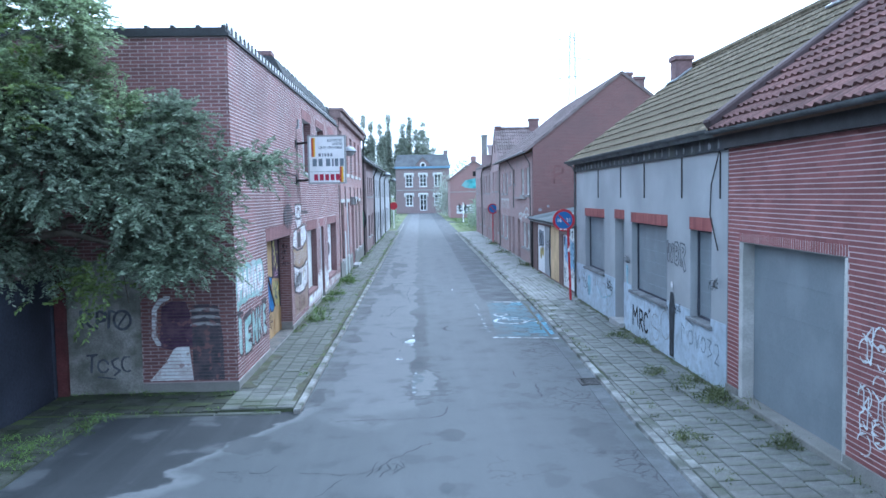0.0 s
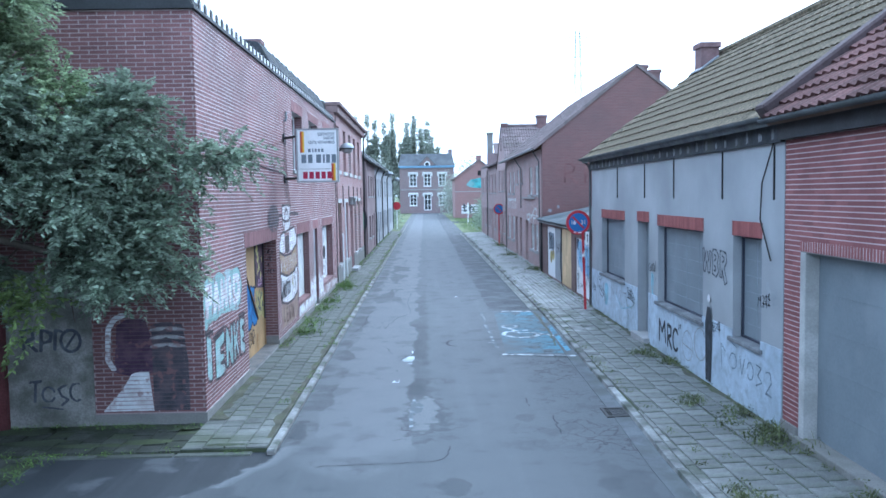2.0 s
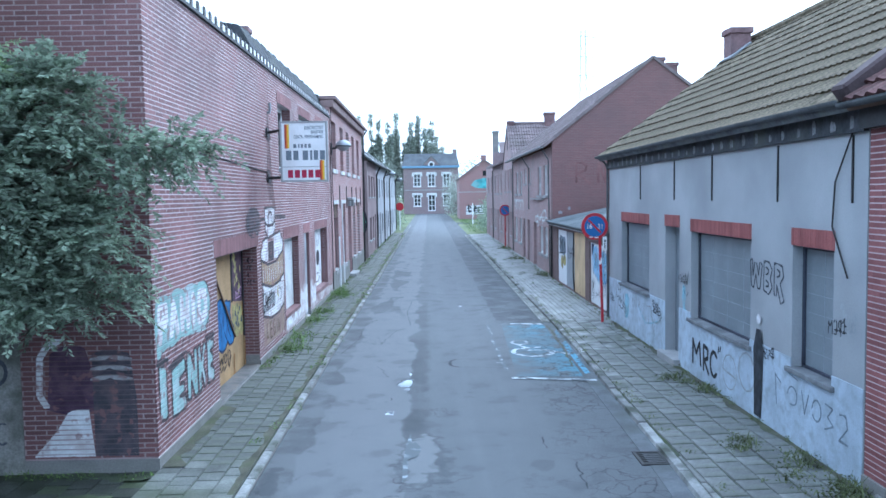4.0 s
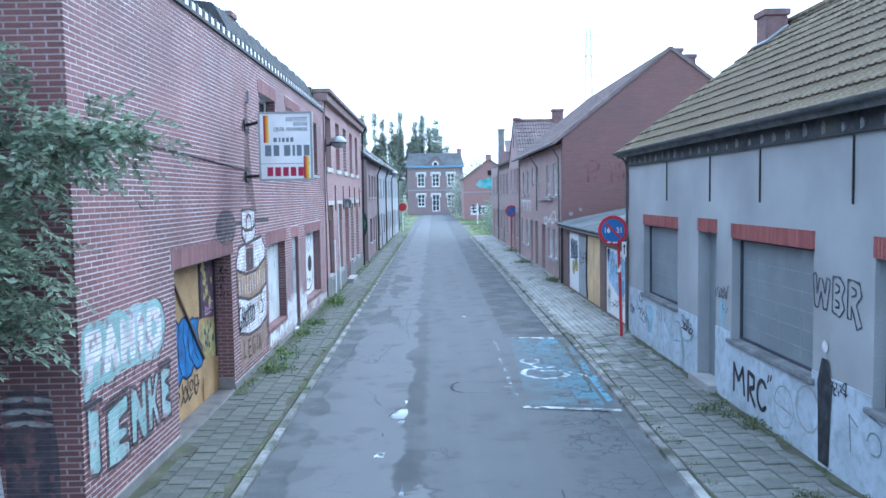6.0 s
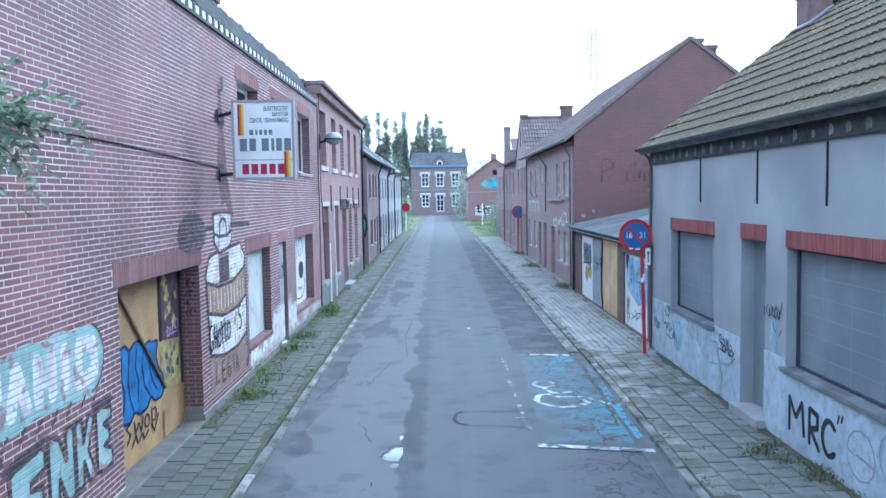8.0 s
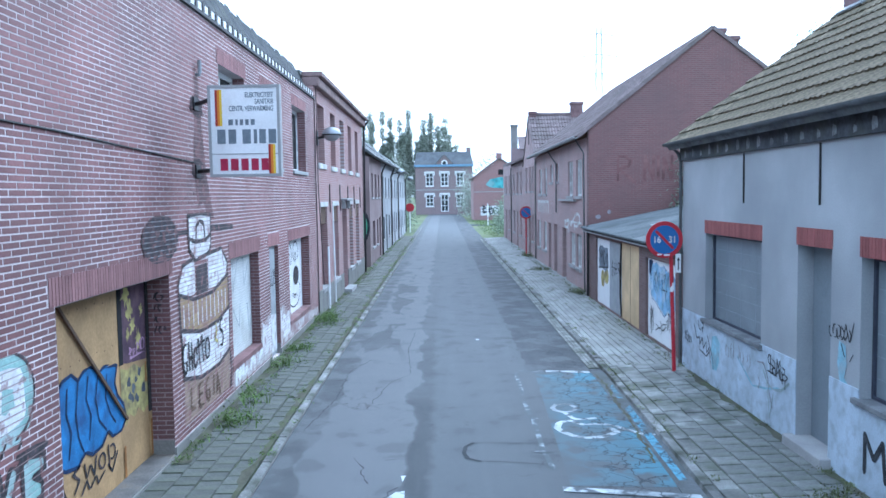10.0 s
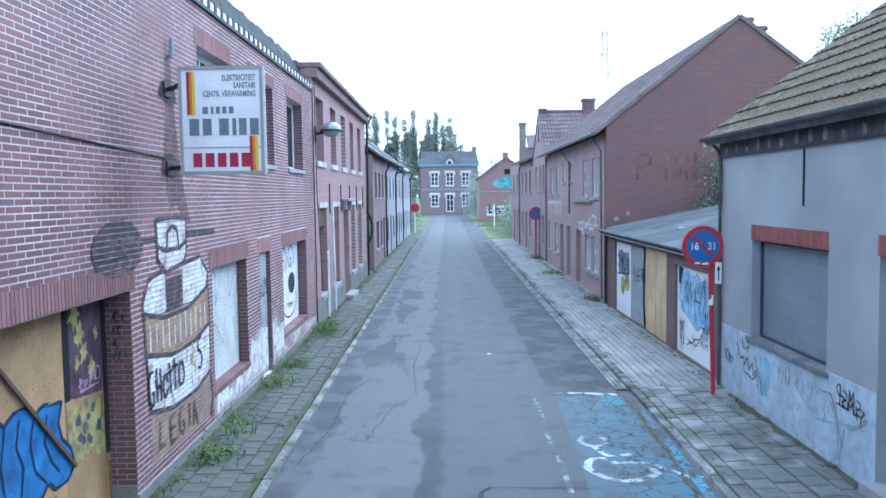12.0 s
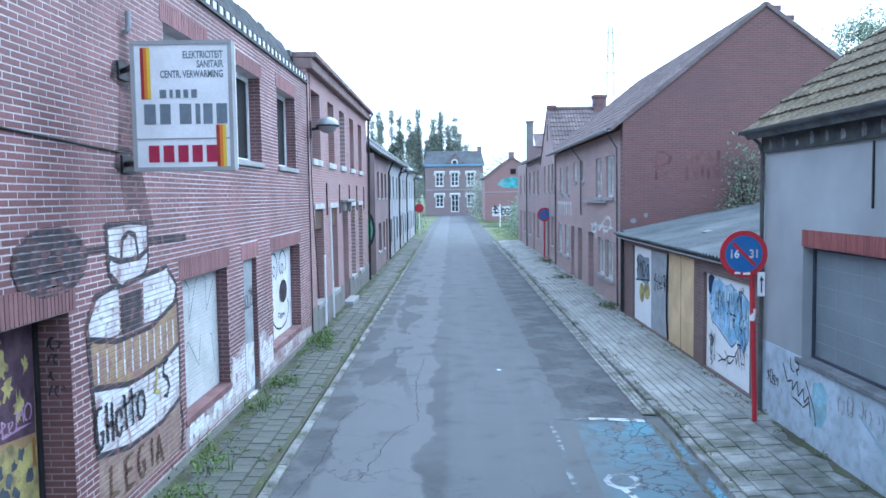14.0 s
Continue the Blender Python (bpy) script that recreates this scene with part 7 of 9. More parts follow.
part("roof", boxes(PGB, (GA, GB, 0, SGBk, -0.1, 0.0)), M_REDROOF, garage)
gutter(PG, GA, GB, GTOP + 0.14, 0.32, 0.06, M_GUTTERING, garage)
paint("graffiti", PG, sum([stroke(arc(7.7 + (k % 3) * 0.28, 1.9 - k * 0.17, 0.13, 0.13, 0, 300, 10), 0.022) for k in range(10)], []) + scrawl(21, 7.4, 8.4, 0.5, 1.2, 0.022, 9) + scrawl(22, 7.3, 8.4, 1.3, 1.8, 0.022, 8), M_PAINTWHITE, gwall, 0.013, "tall white tag in looping unreadable letters")

# ---- grey rendered house ----
grey = thing("rendered_house", (XR + 3, 18, 0), "grey rendered single-storey house with boarded windows and red lintels", "house")
EA, EB, ETOP = 12.13, 24.0, 3.94
W1, D1, W2, W3 = (20.35, 22.72, 1.18, 2.65), (18.35, 19.22, 0.1, 2.67), (15.12, 17.7, 1.09, 2.63), (12.8, 13.82, 1.07, 2.63)
EH = [W1, D1, W2, W3]
ewall = part("wall", slab(PG, EA, EB, 0, ETOP + 0.2, EH, -0.3, 0.0), M_GREY, grey, "smooth grey render")
part("wall", prism(p_south(EB), [(XR + 0.3, 0), (XR + 0.3, 4.1), (8.3, 6.92), (12, 4.1), (12, 0)], 0.0, 0.28), M_GREY, grey)
part("wall", boxes(P_FLAT, (12, 12.3, EA, EB, 0, 4.2)), M_CEMENT, grey)
part("painted_plinth", slab(PG, EA + 0.01, EB - 0.01, 0, 1.2, EH, 0.0, 0.012), M_PALE, grey, "flaking pale blue painted plinth")
for h in (W1, W2, W3):
    b2 = panel("window_board", PG, h[0], h[1], h[2], h[3], 0.16, M_BOARD, grey, label="window closed with blue-grey boarding")
    n = max(2, round((h[1] - h[0]) / 0.6))
    for k in range(1, n):
        u = h[0] + (h[1] - h[0]) * k / n
        part("board_joint", boxes(PG, (u - 0.004, u + 0.004, h[2] + 0.05, h[3] - 0.05, -0.162, -0.157)), M_BOARDLINE, b2)
    part("board_frame", slab(PG, h[0], h[1], h[2], h[3], [(h[0] + 0.045, h[1] - 0.045, h[2] + 0.045, h[3] - 0.045)], -0.16, -0.13), M_DARKDOOR, b2, "dark window frame left round the board")
    for k in range(1, int((h[3] - h[2]) / 0.24)):
        part("board_joint", boxes(PG, (h[0] + 0.05, h[1] - 0.05, h[2] + k * 0.24, h[2] + k * 0.24 + 0.006, -0.162, -0.157)), M_BOARDLINE, b2)
    part("sill", boxes(PG, (h[0] - 0.08, h[1] + 0.08, h[2] - 0.05, h[2] + 0.012, -0.16, 0.06), bevel=0.006), M_DARKSILL, b2, "dark grey concrete sill")
db = panel("door_board", PG, D1[0], D1[1], D1[2], D1[3], 0.2, M_BOARD, grey, label="doorway closed with blue-grey boarding")
part("doorstep", boxes(PG, (D1[0] - 0.08, D1[1] + 0.08, 0.0, 0.24, -0.2, 0.14), bevel=0.01), M_SILL, grey)
for h in EH:
    soldier(PG, h[0] - 0.03, h[1] + 0.03, h[3], h[3] + 0.22, M_LINTEL, grey)
for u in (12.42, 14.26, 16.68, 18.65, 21.02):
    part("wall_tie", prism(PG, [(u - 0.008, 3.17), (u + 0.008, 3.17), (u + 0.013, 3.4), (u + 0.008, 3.9), (u - 0.008, 3.9), (u - 0.013, 3.4)], 0.0, 0.02), M_IRON, grey, "black iron wall tie")
part("eaves_board", boxes(PG, (EA, EB, ETOP - 0.02, ETOP + 0.24, 0.0, 0.06)), M_SLATEDARK, grey, "dark dentilled eaves board")
r = random.Random(52)
k = 0
while EA + 0.15 + k * 0.42 < EB - 0.25:
    u, w, h = EA + 0.15 + k * 0.42 + r.uniform(-0.04, 0.04), r.uniform(0.07, 0.11), r.uniform(0.1, 0.19)
    paint("pale_smear", PG, [[(u, ETOP + 0.02), (u + w, ETOP + 0.01), (u + w * 1.1, ETOP + h * 0.6), (u + w * 0.9, ETOP + h), (u + w * 0.2, ETOP + h * 0.95), (u - w * 0.1, ETOP + h * 0.5)]], M_DENTIL, grey, 0.063, "pale patch on the eaves board")
    k += 1
gutter(PG, EA, EB + 0.1, ETOP + 0.3, 0.3, 0.06, M_GUTTERING, grey)
PER, SER = roof_plane(XR - 0.28, ETOP + 0.26, 8.3, 7.02)
eroof = part("roof", boxes(PER, (EA, EB + 0.12, 0, SER, -0.1, 0.0)), M_SLATE, grey, "roof of mossy grey-brown concrete tiles")
PEB, SEB = roof_plane(12.1, ETOP + 0.26, 8.3, 7.02)
part("roof", boxes(PEB, (EA, EB + 0.12, 0, SEB, -0.1, 0.0)), M_MOSSROOF, grey)
part("ridge", ribbon_tube([(8.3, EA, 7.07), (8.3, EB + 0.1, 7.07)], 0.11, 8), M_MOSSROOF, grey)
part("verge", boxes(PER, (EA - 0.17, EA + 0.12, 0.02, SER, 0.0, 0.19), bevel=0.03), M_VERGE, grey, "raised strip between the two roofs")
chimney_stack(7.82, 23.6, 6.0, 7.28, 0.48, 0.5, M_CHIMNEY, grey)
chimney_stack(8.1, 14.6, 6.5, 8.3, 0.6, 0.7, M_CHIMNEY, grey)
part("flashing", boxes(PER, (14.1, 15.1, SER - 0.62, SER - 0.1, 0.05, 0.1), bevel=0.01), M_ZINC, grey, "pale lead flashing round the chimney foot")
part("flashing", boxes(PER, (23.1, 23.95, SER - 0.95, SER - 0.35, 0.05, 0.1), bevel=0.01), M_ZINC, grey, "pale lead flashing round the chimney foot")
part("downpipe", ribbon_tube([(XR - 0.24, EB - 0.02, 4.2), (XR - 0.1, EB - 0.02, 4.06), (XR - 0.05, EB - 0.02, 3.92), (XR - 0.05, EB - 0.02, 0.15)], 0.03, 8), M_GUTTERING, grey)
part("cable", ribbon_tube([(XR - 0.03, 12.35, 4.0), (XR - 0.03, 12.75, 3.4), (XR - 0.03, 12.8, 2.9), (XR - 0.03, 12.45, 2.35)], 0.01), M_IRON, grey)
for letter in ([(17.54, 0.36), (17.54, 0.76), (17.36, 0.54), (17.2, 0.76), (17.14, 0.38)], [(17.0, 0.34), (17.0, 0.75), (16.8, 0.72), (16.8, 0.56), (16.98, 0.52), (16.76, 0.32)], arc(16.5, 0.53, 0.16, 0.2, 150, -150)[::-1]):
    letter = [(u, v) for u, v in letter] if len(letter) < 10 else arc(16.52, 0.53, 0.16, 0.2, 140, -140, 12)
    paint("lettering", PG, stroke(letter, 0.07), M_PAINTINK, grey, 0.016, "black sprayed letter")
paint("graffiti", PG, sum([stroke(q, 0.035) for q in ([(16.3, 0.86), (16.34, 0.76)], [(16.22, 0.88), (16.26, 0.78)])], []) + scrawl(33, 19.5, 20.1, 0.8, 1.1, 0.02, 6), M_PAINTINK, grey, 0.016, "small black tags")
paint("graffiti", PG, scrawl(34, 12.3, 12.65, 1.7, 2.1, 0.035, 6), M_PAINTGREY, grey, 0.006, "thin grey tags")
paint("graffiti", PG, stroke(arc(15.2, 0.7, 0.3, 0.28, 0, 360), 0.03), M_PAINTGREY, grey, 0.0155, "grey looping tags")
paint("graffiti", PG, [[(18.14, 1.66), (18.0, 1.62), (17.96, 1.4), (18.02, 1.26), (17.94, 1.2), (17.9, 1.12), (18.02, 1.08), (18.12, 1.2), (18.18, 1.4)]], M_PAINTHAZE, grey, 0.0055, "faint blue sprayed smear")
paint("graffiti", PG, [[(22.35, 0.95), (22.1, 1.0), (21.95, 0.9), (21.98, 0.6), (22.1, 0.42), (22.3, 0.4), (22.38, 0.6)]], M_PAINTHAZE, grey, 0.0136, "pale cyan sprayed haze")
q = random.Random(77)
for k in range(9):
    u, v = 21.6 - 0.15 * k + q.gauss(0, 0.04), 0.9 - 0.012 * k + q.gauss(0, 0.07)
    paint("graffiti", PG, stroke(arc(u, v, q.uniform(0.05, 0.15), q.uniform(0.04, 0.12), q.uniform(0, 200), q.uniform(300, 480), 10), 0.015), M_PAINTTAUPE, grey, 0.0162 + 0.0003 * k, "thin taupe loop")
paint("graffiti", PG, stroke([(20.5, 0.92), (20.2, 0.96), (20.05, 0.78), (20.0, 0.6), (19.9, 0.4)], 0.02), M_PAINTTAUPE, grey, 0.0192, "thin taupe sweep")
paint("graffiti", PG, stroke([(20.2, 0.86), (20.05, 0.7), (19.85, 0.66), (19.6, 0.72), (19.38, 0.86)], 0.035) + stroke([(20.1, 0.74), (20.02, 0.5), (19.98, 0.24), (19.9, 0.5), (19.86, 0.62)], 0.02), M_PAINTOLIVE, grey, 0.0196, "faded olive sprayed sweep")
for q in ([(23.25, 1.0), (23.1, 0.78), (22.95, 0.84), (22.95, 0.7), (22.8, 0.86), (22.76, 0.66), (22.62, 0.8), (22.58, 0.62), (22.46, 0.74), (22.4, 0.5)], [(22.55, 0.92), (22.3, 0.6), (22.25, 0.42)], [(22.95, 0.62), (22.6, 0.56), (22.45, 0.66)]):
    paint("graffiti", PG, stroke(q, 0.026), M_PAINTDIM, grey, 0.0166, "dark angular tag stroke")
for q in ([(23.02, 1.12), (23.0, 0.98), (22.9, 0.96)], [(22.86, 1.1), (22.76, 1.1), (22.76, 1.02), (22.84, 1.0), (22.78, 0.94)]):
    paint("graffiti", PG, stroke(q, 0.026), M_PAINTDIM, grey, 0.0162, "small dark tag")
paint("graffiti", PG, stroke([(21.2, 0.85), (20.6, 0.55), (20.1, 0.62), (19.7, 0.72)], 0.03), M_PAINTHAZE, grey, 0.0166, "pale blue sweep")
paint("graffiti", PG, sum([stroke(q, 0.02) for q in ([(19.96, 1.0), (19.86, 0.98), (19.92, 0.92), (19.84, 0.88)], [(19.8, 0.86), (19.78, 0.98), (19.72, 0.9), (19.68, 0.99), (19.66, 0.84)], [(19.6, 0.98), (19.58, 0.8)], [(19.52, 0.96), (19.42, 0.92), (19.5, 0.86), (19.5, 0.74)], [(19.7, 0.78), (19.56, 0.74)])], []), M_PAINTINK, grey, 0.0202, "small black tag")
for q in (arc(13.75, 0.72, 0.13, 0.12, 0, 300, 10), [(13.5, 0.85), (13.42, 0.58), (13.32, 0.84)], arc(13.12, 0.7, 0.11, 0.13, 0, 330, 10), [(12.92, 0.84), (12.74, 0.82), (12.86, 0.7), (12.72, 0.62), (12.92, 0.54)], [(12.6, 0.8), (12.46, 0.82), (12.42, 0.68), (12.6, 0.5), (12.4, 0.5)], [(13.9, 1.0), (13.6, 0.95)], [(14.2, 0.5), (14.25, 0.9), (14.05, 0.8)]):
    paint("graffiti", PG, stroke(q, 0.022), M_PAINTSLATE, grey, 0.0162, "thin grey-blue tag stroke")
for k, (u, v) in enumerate(((12.5, 1.7), (14.3, 1.05), (23.4, 0.6))):
    paint("graffiti", PG, scrawl(160 + k, u, u + 0.4, v, v + 0.22, 0.018, 6), M_PAINTINK, grey, 0.0172 if v < 1.2 else 0.0062, "small black tag")
paint("graffiti", PG, stroke(arc(15.85, 0.55, 0.28, 0.27, 0, 360) + [(15.6, 0.5), (15.9, 0.55)], 0.02), M_PAINTGREY, grey, 0.0162, "thin grey circle")
for k in range(5):
    paint("graffiti", PG, stroke(arc(18.28 - 0.08 * k, 1.74 + 0.02 * (k % 2), 0.1 - 0.006 * k, 0.08, 30 * k, 380 + 10 * k, 11), 0.016), M_PAINTINK, grey, 0.006 + 0.0003 * k, "black looped tag")
paint("graffiti", PG, stroke([(18.0, 1.86), (17.9, 1.66), (17.82, 1.9)], 0.018) + stroke([(18.1, 1.64), (18.02, 1.5), (17.9, 1.46), (17.82, 1.56)], 0.014), M_PAINTINK, grey, 0.0078, "black tail of the looped tag")
# a plain tall dark painted shape with a pale top
PFIG = [(14.68, 0.16), (14.64, 0.75), (14.62, 1.1), (14.72, 1.4), (14.86, 1.4), (14.96, 1.1), (14.94, 0.75), (14.92, 0.16)]
paint("graffiti", PG, [PFIG], M_PAINTINK, grey, 0.02, "tall plain dark painted shape")
paint("graffiti", PG, [ring(14.79, 1.54, 0.07, 0.07, 14)], M_PAINTWHITE, grey, 0.02)
for q in ([(15.12, 2.34), (15.08, 1.98), (15.0, 1.96), (14.93, 2.16), (14.87, 1.96), (14.79, 1.96), (14.72, 2.3), (14.8, 2.34), (14.84, 2.14), (14.91, 2.32), (14.97, 2.32), (15.03, 2.12), (15.05, 2.36), (15.12, 2.34)],
          [(14.66, 2.36), (14.67, 1.96), (14.5, 1.92), (14.4, 2.02), (14.46, 2.14), (14.4, 2.26), (14.5, 2.36), (14.66, 2.36)], [(14.6, 2.28), (14.52, 2.26), (14.52, 2.2), (14.6, 2.18)], [(14.6, 2.1), (14.52, 2.08), (14.52, 2.02), (14.6, 2.02)],
          [(14.34, 2.36), (14.34, 1.94), (14.26, 1.92), (14.26, 2.08), (14.14, 1.84), (14.04, 1.88), (14.16, 2.1), (14.06, 2.2), (14.1, 2.34), (14.34, 2.36)], [(14.26, 2.28), (14.17, 2.26), (14.17, 2.2), (14.26, 2.18)]):
    paint("graffiti", PG, stroke(q, 0.026), M_PAINTDIM, grey, 0.006, "dark outlined letter")

# ---- low shed between the houses ----
PS = p_right(XS)
shed = thing("garage_shed", (XS + 2, 29, 0), "low brick shed with boarded doors and a corrugated roof", "shed")
SA, SB = 24.05, 34.3
SD = [(24.8, 27.1, 0.14, 1.9), (27.7, 29.6, 0.14, 2.08), (29.6, 31.2, 0.14, 2.04), (31.2, 32.9, 0.14, 2.04)]
part("wall", slab(PS, SA, SB, 0, 2.2, SD, -0.25, 0.0), brick_mat("shed_brick", (0.185, 0.125, 0.115), (0.15, 0.1, 0.095), (0.22, 0.18, 0.17)), shed, "dark brown brick piers")
part("wall", boxes(P_FLAT, (XS + 0.25, 9, SB - 0.2, SB, 0, 2.3)), M_CEMENT, shed)
part("wall", boxes(P_FLAT, (9, 9.2, SA, SB, 0, 3.2)), M_CEMENT, shed)
PSR, SSR = roof_plane(XS - 0.2, 2.28, 9.3, 3.2)
bm = bmesh.new()
rows = []
nr = int((SB - SA) / 0.045)
for k in range(nr + 1):
    u = SA + (SB - SA + 0.1) * k / nr
    d = 0.028 * math.sin(2 * math.pi * u / 0.18)
    rows.append([bm.verts.new(PSR @ Vector((u, s, d + o))) for s, o in ((0, 0), (SSR, 0), (SSR, -0.012), (0, -0.012))])
for a, c in zip(rows, rows[1:]):
    for j in range(4):
        bm.faces.new((a[j], a[(j + 1) % 4], c[(j + 1) % 4], c[j]))
part("corrugated_roof", bm, M_CORR, shed, "grey corrugated sheet roof with pale patches")
part("fascia", boxes(PS, (SA, SB, 2.165, 2.185, 0.0, 0.165)), M_SILL, shed, "thin pale eaves strip")
part("eaves_board", boxes(PS, (SA, SB, 2.187, 2.235, 0.0, 0.15)), M_BLACK, shed, "dark board under the sheet ends")
for u, s, w, h in ((25.6, 0.7, 0.22, 0.12), (27.0, 1.6, 0.8, 0.35), (29.4, 1.0, 0.35, 0.15)):
    part("roof_scrap", boxes(PSR, (u, u + w, s, s + h, 0.03, 0.045)), M_ZINC, shed)
sw = panel("white_door", PS, *SD[0], 0.06, M_SHEDWHITE, shed, label="white shed door with blue line graffiti")
ply = panel("plywood_panel", PS, *SD[1], 0.03, M_PLYPALE, shed, label="tall bare plywood panel")
part("sheet_seam", boxes(PS, (28.66, 28.68, 0.15, 2.06, -0.031, -0.027)), M_BROWN, ply)
part("warped_edge", ribbon_tube([(XS + 0.02, 29.6, 0.16), (XS - 0.02, 29.57, 0.7), (XS - 0.01, 29.6, 1.3), (XS + 0.01, 29.6, 2.04)], 0.022, 5), M_DARK, ply)
panel("grey_panel", PS, *SD[2], 0.05, M_PAINTGREY, shed, label="grey panel with faint tags")
sw2 = panel("white_door", PS, *SD[3], 0.05, M_SHEDWHITE, shed, label="white shed door with dark and yellow graffiti")
PS1, PS2, PS3 = p_right(XS + 0.06), p_right(XS + 0.05), p_right(XS + 0.05)
paint("graffiti", PS1, [[(26.95, 1.3), (26.98, 1.75), (26.8, 1.86), (26.6, 1.78), (26.4, 1.84), (26.1, 1.76), (25.85, 1.8), (25.6, 1.7), (25.3, 1.72), (25.02, 1.6), (25.0, 1.0), (25.2, 0.8), (25.5, 0.9), (25.75, 0.76), (26.0, 0.84), (26.25, 0.92), (26.5, 1.0), (26.75, 1.05)]], M_PAINTCLOUD, sw, 0.003, "pale blue sprayed cloud")
paint("graffiti", PS1, [[(26.98, 1.55), (27.0, 1.82), (26.86, 1.88), (26.66, 1.84), (26.76, 1.72), (26.84, 1.5)]], M_PAINTNAVY, sw, 0.0042, "dark blue corner of the cloud")
for k, (u, v) in enumerate(((26.4, 1.4), (25.9, 1.5), (25.5, 1.25), (25.25, 1.45), (26.0, 1.1))):
    paint("graffiti", PS1, stroke(arc(u, v, 0.2 - 0.02 * k, 0.2, 20 * k, 250 + 15 * k, 10), 0.03), M_PAINTCYAN, sw, 0.0052, "pale loop in the cloud")
for k in range(6):
    paint("graffiti", PS1, scrawl(141 + k, 25.05 + 0.28 * k, 25.5 + 0.28 * k, 1.0 + 0.1 * (k % 3), 1.7, 0.012, 4), M_PAINTBLUE if k % 2 else M_PAINTINK, sw, 0.006 + 0.0005 * k, "thin dark line graffiti")
q = random.Random(64)
for k in range(16):
    u, v, ru = q.uniform(25.15, 26.8), q.uniform(0.95, 1.7), q.uniform(0.06, 0.2)
    a0 = q.uniform(0, 360)
    paint("graffiti", PS1, stroke(arc(u, v, ru, ru * q.uniform(0.6, 1.1), a0, a0 + q.uniform(120, 300), 9), 0.013), q.choice((M_PAINTINK, M_PAINTBLUE, M_WHITE)), sw, 0.0092 + 0.0002 * k, "thin line in the cloud graffiti")
for k in range(14):
    u, v = q.uniform(24.9, 25.7), q.uniform(0.75, 1.72)
    line = [(u, v)]
    for _ in range(6):
        line.append((min(25.9, max(24.88, line[-1][0] + q.gauss(0, 0.16))), min(1.8, max(0.65, line[-1][1] + q.gauss(0, 0.13)))))
    paint("graffiti", PS1, stroke(line, 0.014), q.choice((M_PAINTINK, M_PAINTAZURE, M_PAINTDIM)), sw, 0.0126 + 0.0002 * k, "thin scribbled line")
for q2 in ([(26.9, 0.78), (26.8, 0.6), (26.86, 0.5), (26.74, 0.42)], arc(26.78, 0.68, 0.1, 0.09, 0, 320, 9), [(26.86, 0.36), (26.7, 0.3), (26.8, 0.22)], [(26.4, 0.36), (26.15, 0.46), (25.8, 0.44), (25.62, 0.56)], [(26.05, 0.62), (25.9, 0.5), (25.95, 0.36)], [(25.56, 0.7), (25.5, 0.5), (25.42, 0.72), (25.36, 0.48)]):
    paint("graffiti", PS1, stroke(q2, 0.022), M_PAINTINK, sw, 0.0156, "thin black line graffiti")
paint("graffiti", PS1, stroke([(26.97, 1.3), (26.75, 1.03), (26.5, 0.98), (26.25, 0.9), (26.0, 0.82), (25.75, 0.74), (25.5, 0.88), (25.2, 0.78), (25.0, 0.98), (24.98, 1.6), (25.3, 1.74), (25.6, 1.72), (25.85, 1.82)], 0.02), M_PAINTBLUE, sw, 0.0088, "blue outline of the cloud")
paint("graffiti", PS1, stroke([(26.5, 0.5), (26.1, 0.44), (25.9, 0.56), (25.6, 0.6), (25.4, 0.82), (25.3, 0.6)], 0.02), M_PAINTINK, sw, 0.009, "thin black line graffiti")
paint("graffiti", PS1, scrawl(42, 26.55, 26.85, 0.3, 0.9, 0.012, 5), M_PAINTINK, sw, 0.0095, "thin black line graffiti")
paint("graffiti", PS1, scrawl(48, 25.1, 25.3, 0.45, 0.95, 0.012, 4), M_PAINTINK, sw, 0.0098, "thin black line graffiti")
paint("graffiti", PS2, [ring(31.6, 1.0, 0.3, 0.22, 14), ring(32.1, 0.9, 0.25, 0.25, 14)], M_PAINTYELLOW, sw2, 0.005)
paint("graffiti", PS2, [[(32.6, 1.2), (32.6, 1.75), (32.3, 1.85), (31.9, 1.8), (31.4, 1.82), (31.3, 1.3), (31.7, 1.12), (32.2, 1.2)]], M_PAINTSLATE, sw2, 0.0055, "slate grey sprayed field")
paint("graffiti", PS2, scrawl(43, 31.4, 32.7, 1.15, 1.8, 0.06, 6), M_PAINTINK, sw2, 0.008, "dark graffiti letters without readable words")
paint("graffiti", PS3, scrawl(44, 29.7, 30.9, 1.2, 1.7, 0.03, 7), M_PAINTINK, shed, 0.006)
part("downpipe", ribbon_tube([(XS - 0.06, 33.9, 2.35), (XS - 0.06, 33.9, 0.15)], 0.04), M_IRON, shed)

# ---- tall gabled house ----
PA = p_right(XA)
tall = thing("gabled_house", (XA + 4, 42, 0), "tall red brick gabled terrace house with boarded windows", "house")
AA, AB, AE, AR, AXR = 34.6, 49.0, 5.15, 8.4, 8.85
UPA = [(35.85, 36.95, 3.25, 4.5), (37.65, 38.75, 3.25, 4.5), (41.1, 41.7, 3.83, 4.57), (42.8, 43.6, 3.83, 4.57), (44.7, 45.6, 3.34, 4.5), (46.5, 47.5, 3.34, 4.5)]
LOA = [(35.9, 36.9, 0.78, 1.95), (37.2, 38.3, 0.78, 1.95), (44.9, 46.0, 0.8, 2.1), (47.0, 48.1, 0.8, 2.1)]
DA = [(39.2, 40.2, 0.1, 2.05), (41.6, 42.5, 0.1, 2.1), (43.4, 44.3, 0.1, 2.1)]
